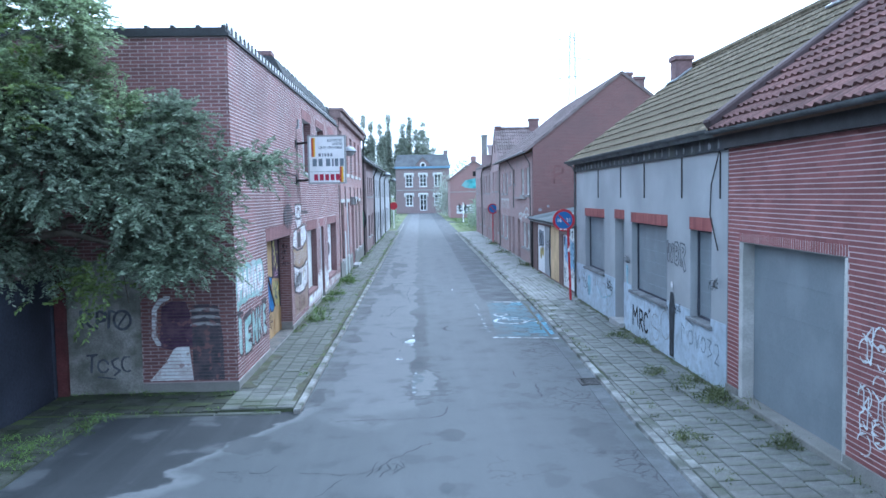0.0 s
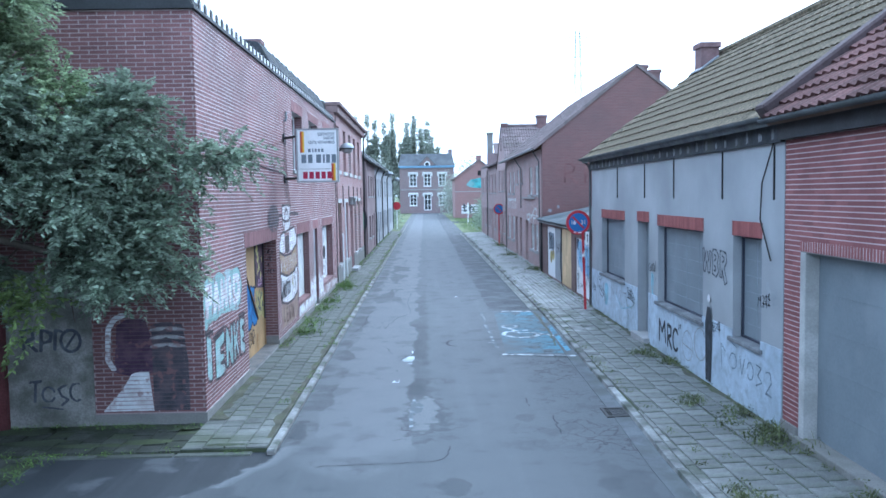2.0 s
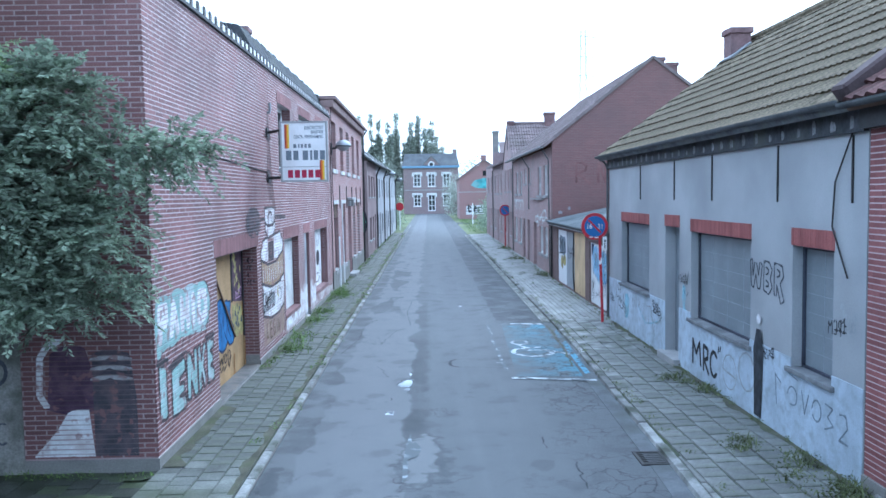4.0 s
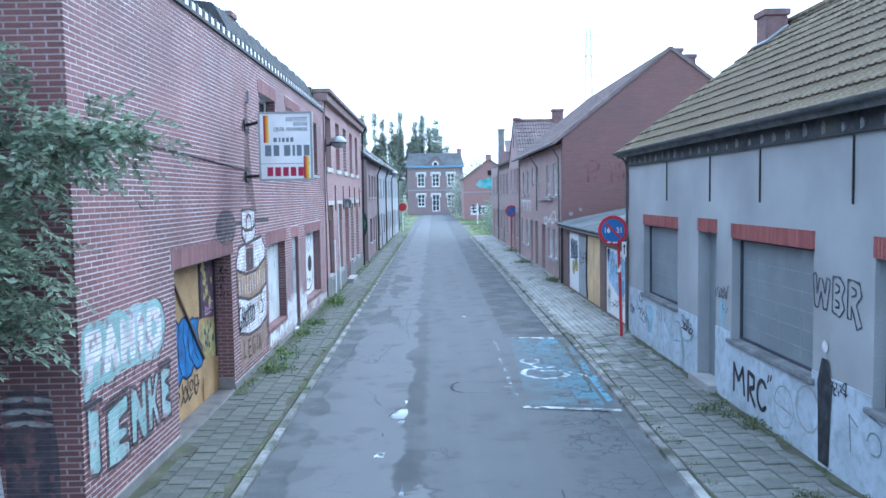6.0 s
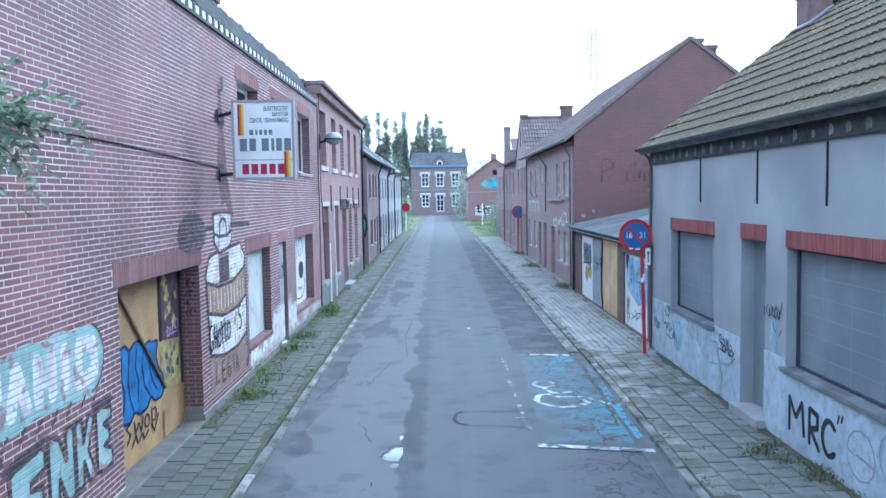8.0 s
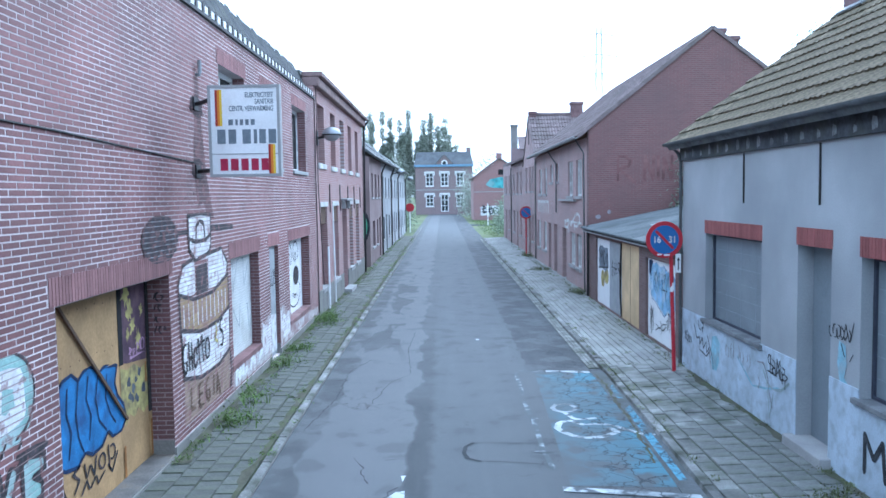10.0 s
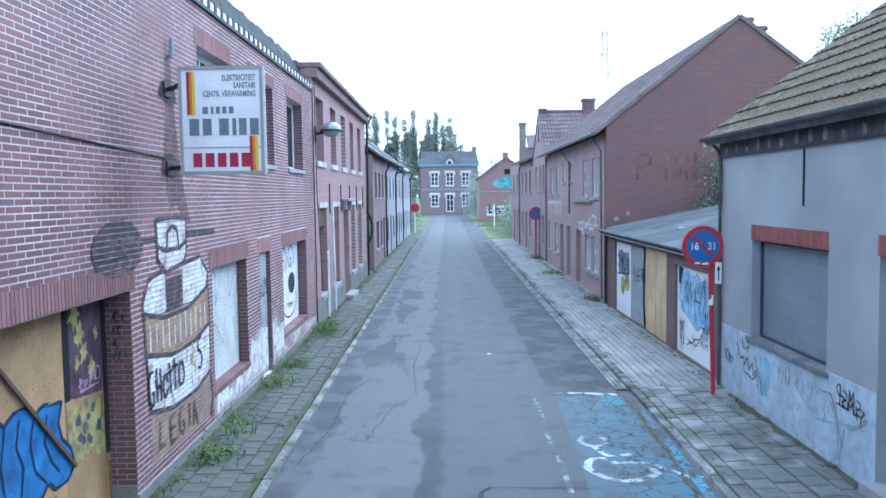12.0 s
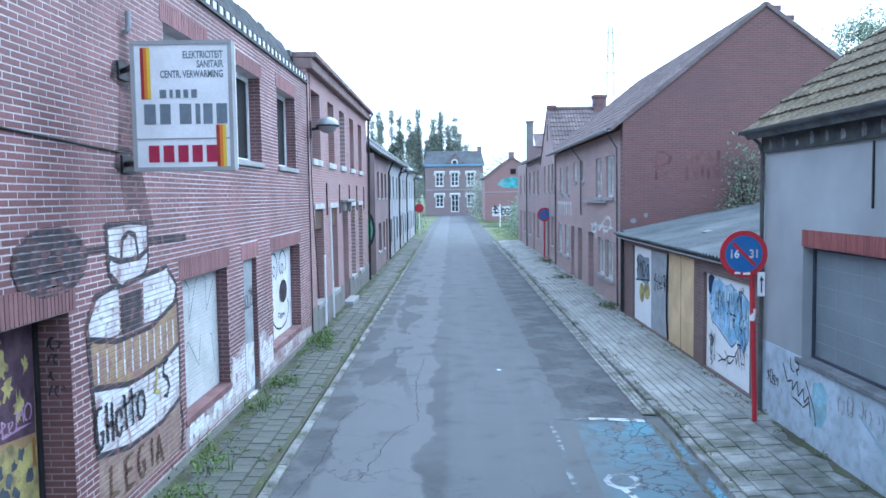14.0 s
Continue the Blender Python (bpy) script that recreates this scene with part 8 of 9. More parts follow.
part("wall", slab(PA, AA + 0.302, AB - 0.302, 0, AE, UPA + LOA + DA, -0.3, 0.0), M_GABLE_X, tall, "dull brown-violet brick front")
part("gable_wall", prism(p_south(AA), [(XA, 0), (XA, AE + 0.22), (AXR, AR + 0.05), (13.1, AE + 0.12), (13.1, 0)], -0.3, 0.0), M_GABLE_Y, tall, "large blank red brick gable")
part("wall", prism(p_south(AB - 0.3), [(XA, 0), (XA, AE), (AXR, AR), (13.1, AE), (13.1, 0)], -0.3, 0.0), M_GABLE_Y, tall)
PAR, SAR = roof_plane(XA - 0.35, AE + 0.0, AXR, AR + 0.1)
aroof = part("roof", boxes(PAR, (AA - 0.05, AB, 0, SAR, -0.06, 0.03)), M_PURPLEROOF, tall, "brown-violet tiled roof")
PAB, SAB = roof_plane(13.4, AE - 0.1, AXR, AR + 0.1)
part("roof", boxes(PAB, (AA - 0.05, AB, 0, SAB, -0.06, 0.03)), M_PURPLEROOF, tall)
part("verge", boxes(PAR, (AA - 0.06, AA + 0.06, 0, SAR, -0.05, 0.06)), M_PURPLEROOF, tall)
part("verge", boxes(PAB, (AA - 0.06, AA + 0.06, 0, SAB, -0.05, 0.06)), M_PURPLEROOF, tall)
gutter(PA, AA, AB, AE + 0.02, 0.4, 0.08, M_SILL, tall)
chimney_stack(AXR + 0.42, 35.6, AR - 1.2, AR + 0.2, 0.45, 0.6, M_CHIMNEY, tall)
chimney_stack(AXR + 1.35, 36.9, AR - 1.8, AR + 0.2, 0.45, 0.6, M_CHIMNEY, tall)
for h in UPA + LOA:
    w = panel("boarded_window", PA, h[0], h[1], h[2], h[3], 0.12, M_TANBOARD if h[0] < 39 or h[0] > 44 else M_DIRTYWHITE, tall, label="window closed with pale boards")
    part("window_frame", slab(PA, h[0], h[1], h[2], h[3], [(h[0] + 0.07, (h[0] + h[1]) / 2 - 0.03, h[2] + 0.07, h[3] - 0.07), ((h[0] + h[1]) / 2 + 0.03, h[1] - 0.07, h[2] + 0.07, h[3] - 0.07)], -0.12, -0.06), M_DIRTYWHITE, w)
    part("sill", boxes(PA, (h[0] - 0.06, h[1] + 0.06, h[2] - 0.09, h[2] + 0.012, -0.12, 0.06)), M_SILL, w)
for h in DA:
    panel("front_door", PA, *h, 0.2, M_DARKDOOR, tall, label="dark closed front door")
part("string_course", boxes(PA, (36.9, 40.5, 3.08, 3.14, 0.0, 0.12)), M_SILL, tall)
part("downpipe", ribbon_tube([(XA - 0.38, AA + 0.5, AE), (XA - 0.1, AA + 0.35, AE - 0.5), (XA - 0.07, AA + 0.35, 0.15)], 0.026), M_GUTTERING, tall)
part("downpipe", ribbon_tube([(XA - 0.38, 41.9, AE), (XA - 0.07, 41.4, AE - 0.6), (XA - 0.07, 41.4, 2.6)], 0.026), M_GUTTERING, tall)
part("downpipe", ribbon_tube([(XA - 0.07, 48.6, AE - 0.2), (XA - 0.07, 48.6, 0.15)], 0.028), M_GUTTERING, tall)
paint("graffiti", PA, scrawl(51, 36.2, 39.6, 2.2, 2.9, 0.1, 5), M_DIRTYWHITE, tall, 0.008, "large pale outlined graffiti")
paint("graffiti", PA, sum([stroke([(44.2 + k * 0.6, 2.55), (44.2 + k * 0.6, 3.0), (44.5 + k * 0.6, 3.0)], 0.14) for k in range(7)], []), M_DIRTYWHITE, tall, 0.008, "row of pale letters without readable words")
PGS = p_south(AA)
for q in ([(5.88, 3.75), (5.88, 4.5), (6.15, 4.5), (6.28, 4.36), (6.22, 4.18), (5.9, 4.12), (6.4, 3.7)], [(6.72, 3.72), (6.75, 4.5), (7.0, 3.75), (7.02, 4.5)], [(7.16, 3.75), (7.16, 4.5)], [(7.32, 3.72), (7.34, 4.45), (7.58, 3.78), (7.6, 4.5)]):
    paint("lettering", PGS, stroke(q, 0.09), M_PAINTSOOT, tall, 0.008, "faded dark painted letter")
paint("graffiti", PGS, [ring(5.25, 2.6, 0.09, 0.07, 10), ring(5.6, 2.75, 0.06, 0.07, 10)], M_PAINTTAUPE, tall, 0.008)

# ---- further houses on the right ----
cross = thing("cross_gabled_house", (XA + 3, 51.6, 0), "narrow brick house with its gable to the street", "house")
CA, CB, CE, CR = 49.0, 55.0, 5.0, 7.55
UC = [(49.8, 50.5, 3.5, 4.8), (51.2, 51.9, 3.5, 4.8), (53.0, 53.7, 3.5, 4.8)]
LC = [(49.8, 50.7, 0.9, 2.3), (53.0, 54.0, 0.9, 2.3)]
part("wall", slab(PA, CA, CB, 0, CE, UC + LC + [(51.4, 52.3, 0.1, 2.3)], -0.3, 0.0), M_GABLE_X, cross)
part("gable_wall", prism(PA, [(CA, CE), (CB, CE), ((CA + CB) / 2, CR)], -0.3, 0.0), M_GABLE_X, cross)
# flat black plate; the unlit inside is only its colour
part("slit_window", boxes(PA, (51.85, 52.1, 6.0, 6.8, 0.0, 0.02)), M_DARK, cross)
PCR = plane((0, CA - 0.1, CE - 0.02), (1, 0, 0), Vector((0, 3.1, CR - CE)).normalized(), Vector((0, -(CR - CE), 3.1)).normalized())
PCN = plane((0, CB + 0.1, CE - 0.02), (1, 0, 0), Vector((0, -3.1, CR - CE)).normalized(), Vector((0, CR - CE, 3.1)).normalized())
SCR = math.hypot(3.1, CR - CE)
croof = part("roof", boxes(PCR, (XA - 0.05, 12.5, 0, SCR, -0.08, 0.0)), M_PURPLEROOF, cross, "brown tiled roof")
part("roof", boxes(PCN, (XA - 0.05, 12.5, 0, SCR, -0.08, 0.0)), M_PURPLEROOF, cross)
part("ridge", ribbon_tube([(XA, 52.0, CR + 0.03), (12.5, 52.0, CR + 0.03)], 0.1, 8), M_PURPLEROOF, cross)
chimney_stack(XA + 0.2, 52.0, CR - 0.5, CR + 0.18, 0.34, 0.34, M_CHIMNEY, cross)
chimney_stack(7.5, 52.0, CR - 0.4, CR + 0.65, 0.6, 0.5, M_CHIMNEY, cross)
for h in UC + LC:
    window_unit(PA, *h, 0.12, cross, bars=(2, 1))
panel("front_door", PA, 51.4, 52.3, 0.1, 2.3, 0.15, M_BROWN, cross)

lower = thing("terraced_house", (XA + 3, 59, 0), "low dark brick terraced house with pale windows", "house")
UL = [(56.0, 56.9, 3.4, 4.7), (58.2, 59.2, 3.4, 4.7), (60.6, 61.5, 3.4, 4.7)]
LL = [(56.0, 57.1, 0.9, 2.3), (60.4, 61.6, 0.9, 2.3)]
part("wall", slab(PA, 55.0, 63.0, 0, 5.3, UL + LL + [(58.3, 59.2, 0.1, 2.3)], -0.3, 0.0), M_GABLE_X, lower)
PLR, SLR = roof_plane(XA - 0.35, 5.3, 7.4, 6.6)
part("roof", boxes(PLR, (55.0, 63.0, 0, SLR, -0.08, 0.02)), M_PURPLEROOF, lower)
part("wall", boxes(P_FLAT, (7.2, 7.4, 55, 63, 0, 6.5)), M_GABLE_X, lower)
for h in UL + LL:
    window_unit(PA, *h, 0.12, lower, bars=(2, 1))
panel("front_door", PA, 58.3, 59.2, 0.1, 2.3, 0.15, M_BROWN, lower)
part("downpipe", ribbon_tube([(XA - 0.07, 62.5, 5.1), (XA - 0.07, 62.5, 0.1)], 0.035), M_IRON, lower)

end = thing("end_house", (XA + 4, 66.5, 0), "taller brick end house with a chimney on its party wall", "house")
part("wall", slab(PA, 63.0, 70.0, 0, 5.4, [(64.2, 65.1, 3.4, 4.7), (67, 68, 3.4, 4.7), (64.2, 65.3, 0.9, 2.3), (67, 68, 0.1, 2.3)], -0.3, 0.0), M_GABLE_X, end)
part("party_wall", prism(p_south(63.0), [(XA, 0), (XA, 6.45), (11.5, 6.45), (11.5, 0)], -0.3, 0.0), M_FAR_Y, end, "dark brick party wall")
part("roof", boxes(plane((0, 62.9, 6.4), (1, 0, 0), Vector((0, 0.8, 0.6)), Vector((0, -0.6, 0.8))), (XA + 0.55, 11, 0, 1.5, -0.08, 0.0)), M_PURPLEROOF, end)
part("roof", boxes(P_FLAT, (XA, 11.5, 63.3, 70, 5.4, 5.6)), M_PURPLEROOF, end)
part("wall", boxes(P_FLAT, (XA + 0.3, 11.5, 69.7, 70, 0, 5.4)), M_GABLE_X, end)
chimney_stack(XA + 0.25, 63.4, 5.0, 8.05, 0.42, 0.42, M_CEMENT, end)
for h in ((64.2, 65.1, 3.4, 4.7), (67, 68, 3.4, 4.7), (64.2, 65.3, 0.9, 2.3)):
    window_unit(PA, *h, 0.12, end, bars=(2, 1))
panel("front_door", PA, 67, 68, 0.1, 2.3, 0.15, M_BROWN, end)

# ---- the end of the street ----
hall = thing("town_hall", (0.5, 150, 0), "two-storey brick hall with a slate roof and round pediment window", "building")
PH = p_south(150)
HX0, HX1 = -4.5, 5.6
cols = [-2.0, 0.65, 3.4]
hol = [(c - 0.7, c + 0.7, 5.0, 7.4) for c in cols] + [(c - 0.7, c + 0.7, 1.4, 3.6) for c in (cols[0], cols[2])] + [(cols[1] - 0.7, cols[1] + 0.7, 0.5, 3.6)]
part("wall", slab(PH, HX0, HX1, 0, 8.4, hol, -0.4, 0.0), M_FAR_Y, hall)
part("wall", boxes(P_FLAT, (HX0, HX0 + 0.4, 150.4, 160, 0, 8.4)), M_FAR_Y, hall)
part("wall", boxes(P_FLAT, (HX1 - 0.4, HX1, 150.4, 160, 0, 8.4)), M_FAR_Y, hall)
part("cornice", boxes(PH, (HX0 - 0.2, HX1 + 0.2, 8.4, 8.8, -0.4, 0.3), bevel=0.04), mat("faded_blue_paint", (0.2, 0.32, 0.46), 0.7, var=0.1), hall, "faded blue painted cornice")
part("string_course", boxes(PH, (HX0, HX1, 4.3, 4.45, 0.0, 0.08)), M_SILL, hall)
hip = [(HX0 - 0.2, 149.7, 8.8), (HX1 + 0.2, 149.7, 8.8), (HX1 + 0.2, 160, 8.8), (HX0 - 0.2, 160, 8.8), (HX0 + 0.25, 152.5, 11.15), (HX1 - 0.25, 152.5, 11.15), (HX1 - 0.25, 157, 11.15), (HX0 + 0.25, 157, 11.15)]
part("roof", (hip, [(0, 1, 5, 4), (1, 2, 6, 5), (2, 3, 7, 6), (3, 0, 4, 7), (4, 5, 6, 7)]), M_SLATEHALL, hall, "dark slate hipped roof")
part("pediment", prism(PH, [(-0.75, 8.4), (2.05, 8.4), (2.05, 9.0), (0.65, 10.5), (-0.75, 9.0)], -1.6, 0.15), M_FAR_Y, hall)
part("pediment_trim", boxes(plane((-0.85, 150, 8.95), Vector((1.5, 0, 1.6)).normalized(), Vector((-1.6, 0, 1.5)).normalized(), (0, -1, 0)), (0, 2.15, -0.05, 0.16, 0.1, 0.32)), M_DARKSILL, hall)
part("pediment_trim", boxes(plane((2.15, 150, 8.95), Vector((-1.5, 0, 1.6)).normalized(), Vector((1.6, 0, 1.5)).normalized(), (0, -1, 0)), (0, 2.15, -0.05, 0.16, 0.1, 0.32)), M_DARKSILL, hall)
part("round_window", prism(PH, ring(0.65, 9.05, 0.55, 0.55, 24), 0.15, 0.25), M_WHITE, hall)
part("round_pane", prism(PH, ring(0.65, 9.05, 0.36, 0.36, 24), 0.25, 0.27), M_GLASS, hall)
for h in hol:
    w = window_unit(PH, *h, 0.2, hall, bars=(2, 3), w=0.16, sill=h[2] > 1, sill_mat=M_WHITE)
    part("hood_mould", boxes(PH, (h[0] - 0.2, h[1] + 0.2, h[3], h[3] + 0.22, 0.0, 0.1), (h[0] - 0.25, h[0] - 0.05, h[3] - 0.5, h[3], 0.0, 0.1), (h[1] + 0.05, h[1] + 0.25, h[3] - 0.5, h[3], 0.0, 0.1)), M_WHITE, w)
for k in range(7):
    tagged(paint("crossing_stripe", P_FLAT, [[(-2.0 + k * 0.75, 128), (-1.6 + k * 0.75, 128), (-1.6 + k * 0.75, 131), (-2.0 + k * 0.75, 131)]], M_BAYWORN, None, 0.01, step=0.5), "worn white crossing stripe on the road", "road marking", kind="structure")
chimney_stack(5.1, 154.5, 10.6, 12.0, 0.8, 0.8, M_FAR_Y, hall)

barn = thing("brick_gable_house", (8, 118, 0), "red brick gabled house with turquoise graffiti", "house")
PB = p_south(115)
part("wall", prism(PB, [(4.4, 0), (4.4, 5.6), (7.9, 8.1), (11.6, 5.6), (11.6, 0)], -0.3, 0.0), M_FAR_R, barn)
part("wall", boxes(P_FLAT, (4.4, 4.7, 115.3, 125, 0, 5.6)), M_FAR_R, barn)
for xe in (4.2, 11.8):
    PBR, SBR = roof_plane(xe, 5.5, 7.9, 8.2)
    part("roof", boxes(PBR, (114.8, 125, 0, SBR, -0.05, 0.1)), M_PURPLEROOF, barn)
chimney_stack(7.9, 116, 7.7, 8.9, 0.7, 0.7, M_FAR_R, barn)
part("string_course", boxes(PB, (4.4, 11.6, 3.7, 3.8, 0.0, 0.06)), M_SILL, barn)
paint("graffiti", PB, [[(6.0, 4.7), (6.6, 5.4), (8.0, 5.7), (9.6, 5.5), (10.6, 5.0), (9.8, 4.4), (8.2, 4.2), (6.7, 4.3)]], M_TURQ, barn, 0.02, "turquoise bubble graffiti", step=0.06)
paint("graffiti", PB, [[(5.3, 0.6), (5.3, 1.8), (8.6, 2.0), (8.6, 0.7)]], M_PAINTWHITE, barn, 0.02, step=0.06)
paint("graffiti", PB, scrawl(62, 5.4, 8.5, 0.8, 2.2, 0.16, 6), M_PAINTINK, barn, 0.04, step=0.06)
# flat black plate; the unlit attic is only its colour
part("attic_window", boxes(PB, (7.7, 8.4, 6.0, 6.7, 0.0, 0.03)), M_DARK, barn)


# ---- road signs ----
def round_sign(x, y, z, r, group, lean=0.0, ground=PAVE_R):
    s = thing("parking_sign", (x, y, ground), "round blue and red parking sign on a red pole", "road sign", group)
    part("pole", ribbon_tube([(x + lean, y + 0.06, ground - 0.02), (x + lean * 0.6, y + 0.06, z + r * 0.6)], 0.035, 10), M_SIGNRED, s, "red painted pole")
    P = p_south(y)
    disc = part("disc", prism(P, ring(x, z, r, r, 40), -0.03, 0.0), M_SIGNRED, s, "red-rimmed disc")
    part("blue_face", prism(P, ring(x, z, r * 0.78, r * 0.78, 36), 0.0, 0.003), M_SIGNBLUE, disc)
    a = r * 0.7
    part("slash", prism(P, [(x - a * 0.75, z + a * 0.62), (x - a * 0.6, z + a * 0.76), (x + a * 0.75, z - a * 0.62), (x + a * 0.6, z - a * 0.76)], 0.003, 0.006), M_SIGNRED, disc, "red slash")
    part("clamp", boxes(P, (x - 0.06, x + 0.06 + lean, z - 0.1, z - 0.06, -0.1, -0.03)), M_ZINC, s)
    part("clamp", boxes(P, (x - 0.06, x + 0.06 + lean, z + 0.06, z + 0.1, -0.1, -0.03)), M_ZINC, s)
    return s, disc, P


s1, disc1, PQ = round_sign(4.27, 23.5, 2.5, 0.33, "parking signs", lean=0.2)
text("lettering", "16", PQ, 4.27 - 0.21, 2.45, 0.16, M_PAINTWHITE, disc1, 0.009, squeeze=0.9, bold=0.004)
text("lettering", "31", PQ, 4.27 + 0.07, 2.45, 0.16, M_PAINTWHITE, disc1, 0.009, squeeze=0.9, bold=0.004)
plate = part("arrow_plate", boxes(PQ, (4.47, 4.57, 1.9, 2.24, -0.03, 0.0), bevel=0.004), M_WHITE, s1, "small white plate with an up arrow")
part("arrow", prism(PQ, [(4.51, 1.95), (4.53, 1.95), (4.53, 2.12), (4.55, 2.12), (4.52, 2.19), (4.49, 2.12), (4.51, 2.12)], 0.0, 0.003), M_PAINTINK, plate)
part("white_band", ribbon_tube([(4.42, 23.56, 1.55), (4.43, 23.56, 1.72)], 0.037, 10), M_WHITE, s1)
part("sticker", boxes(PQ, (4.14, 4.22, 2.22, 2.25, 0.003, 0.006)), M_WHITE, disc1)
part("sticker", boxes(PQ, (4.26, 4.36, 2.21, 2.24, 0.003, 0.006)), M_WHITE, disc1)
round_sign(4.72, 51.5, 2.38, 0.335, "parking signs")
ne = thing("stop_disc_sign", (-2.75, 82.5, 0), "small red disc sign on a white post", "road sign")
part("pole", ribbon_tube([(-2.75, 82.5, 0), (-2.75, 82.5, 2.6)], 0.05), M_WHITE, ne)
part("disc", prism(p_south(82.4), ring(-2.75, 2.3, 0.4, 0.4, 24), -0.03, 0.0), M_SIGNRED, ne)
wp = thing("marker_post", (5.2, 96, 0), "slim white marker post on the verge", "post")
part("post", ribbon_tube([(5.2, 96, 0), (5.2, 96, 2.4)], 0.06), M_WHITE, wp)

# ---- lattice pylon far off ----
pyl = thing("power_pylon", (93, 480, 0), "faint distant lattice power pylon", "pylon")
PX, PY, PHT = 93.0, 480.0, 100.0
# steel colour paled towards the sky in place of real haze
M_PYL = mat("hazy_galvanised_steel", (0.52, 0.53, 0.55), 0.6, var=0.02)
for sx in (-1, 1):
    for sy in (-1, 1):
        part("leg", ribbon_tube([(PX + sx * 7, PY + sy * 7, 0), (PX + sx * 2.2, PY + sy * 2.2, 55), (PX + sx * 1.2, PY + sy * 1.2, PHT)], 0.3, 4), M_PYL, pyl)
for k in range(9):
    za, zb = 10 + k * 9, 19 + k * 9
    wa, wb = 7 - 5 * min(za, 60) / 60, 7 - 5 * min(zb, 60) / 60
    part("brace", ribbon_tube([(PX - wa, PY - wa, za), (PX + wb, PY - wb, zb)], 0.2, 4), M_PYL, pyl)
    part("brace", ribbon_tube([(PX + wa, PY - wa, za), (PX - wb, PY - wb, zb)], 0.2, 4), M_PYL, pyl)
for z, l in ((72, 9), (83, 11), (95, 9)):
    part("arm", ribbon_tube([(PX - l, PY, z), (PX, PY, z + 1.5), (PX + l, PY, z)], 0.32, 4), M_PYL, pyl)

# ---- trees ----
tree = thing("leafy_tree", (-7.0, 12.0, 0), "large overgrown tree with dull green leaves at the corner", "tree")
g = random.Random(11)
# the last two blobs are unseen crown, added to shade the yard
BLOBS = [(-5.7, 12.05, 5.8, 1.4, 0.95, 1.3, 560), (-7.4, 11.5, 4.6, 1.6, 1.2, 2.0, 420), (-5.6, 11.7, 3.8, 1.3, 0.95, 0.95, 430), (-4.35, 12.1, 3.55, 1.0, 0.75, 0.85, 370),
         (-3.75, 12.3, 3.0, 0.75, 0.5, 0.65, 240), (-3.85, 12.25, 2.4, 0.55, 0.45, 0.42, 130), (-6.6, 11.7, 2.75, 0.85, 0.6, 0.85, 150), (-4.9, 12.75, 3.0, 0.9, 0.25, 0.8, 240), (-6.0, 12.7, 2.6, 0.9, 0.3, 0.9, 240),
         (-3.75, 12.35, 4.3, 0.45, 0.4, 0.55, 120), (-4.6, 12.3, 4.5, 0.5, 0.4, 0.6, 150), (-5.1, 12.2, 5.0, 0.6, 0.5, 0.8, 170), (-6.0, 11.35, 4.75, 0.8, 0.45, 0.8, 230), (-5.2, 11.6, 4.35, 0.7, 0.45, 0.6, 170),
         (-7.9, 9.3, 4.3, 1.3, 2.0, 1.5, 420), (-7.6, 7.0, 4.2, 1.2, 1.8, 1.4, 300)]
twigs, high = [], []
for cx, cy, cz, rx, ry, rz, n in BLOBS:
    for _ in range(int(n * 2.3)):
        v = Vector((g.gauss(0, 1), g.gauss(0, 1) - 0.25, g.gauss(0, 1) + 0.15)).normalized()
        f = g.uniform(0.45, 0.9) * (0.85 + 0.35 * noise.noise(Vector((cx + v.x * 2.4, cy + v.y * 2.4, cz + v.z * 2.4))))
        p = (cx + v.x * rx * f, cy + v.y * ry * f, cz + v.z * rz * f)
        hollow = noise.noise(Vector((p[0] * 1.5, p[1] * 1.5, p[2] * 1.7))) < -0.06 and f > 0.55
        cave = ((p[0] + 4.95 + 0.43 * (p[1] - 11.8)) / 0.66) ** 2 + ((p[2] - 2.9) / 0.58) ** 2 < 1 + 0.8 * noise.noise(Vector(p) * 2.5)
        if p[1] < 13.0 and not hollow and not cave:
            (high if cz > 4.4 else twigs).append((p, (v.x, v.y - 0.1, v.z * 0.6 + 0.15)))
for _ in range(42):
    twigs.append(((g.uniform(-3.5, -2.9), 12.4 + g.gauss(0, 0.12), g.uniform(2.2, 3.5)), (1.0, g.gauss(0, 0.4), g.gauss(0.1, 0.4))))
for k in range(110):
    f = k / 109
    twigs.append(((-3.5 + 1.2 * f, 12.3 + 0.35 * f + g.gauss(0, 0.08), 3.8 + 0.12 * f + g.gauss(0, 0.1 - 0.04 * f)), (0.6, g.gauss(0, 0.6), g.gauss(0.0, 0.6))))
part("upper_crown", leaf_sprays(high, 0.07, 32, 9, length=0.44, width=0.5), M_LEAFHIGH, tree, "yellowish-green upper foliage, brightened as if lit from above", kind="stuff")
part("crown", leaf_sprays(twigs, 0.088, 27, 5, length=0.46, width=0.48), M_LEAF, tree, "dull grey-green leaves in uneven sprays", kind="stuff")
low = [((-4.95 + g.gauss(0, 0.25), 11.8 + g.gauss(0, 0.2), 2.05 + g.gauss(0, 0.15)), (g.gauss(0, 1), -0.6, g.gauss(0, 0.4))) for _ in range(36)]
low += [((-5.7 + g.gauss(0, 0.4), 11.2 + g.gauss(0, 0.2), 5.2 + g.gauss(0, 0.5)), (g.gauss(0.3, 1), -0.8, 0.5)) for _ in range(50)]
part("fresh_growth", leaf_sprays(low, 0.09, 20, 6, length=0.38, width=0.5), M_LEAFLIGHT, tree, "fresh yellow-green leaves", kind="stuff")
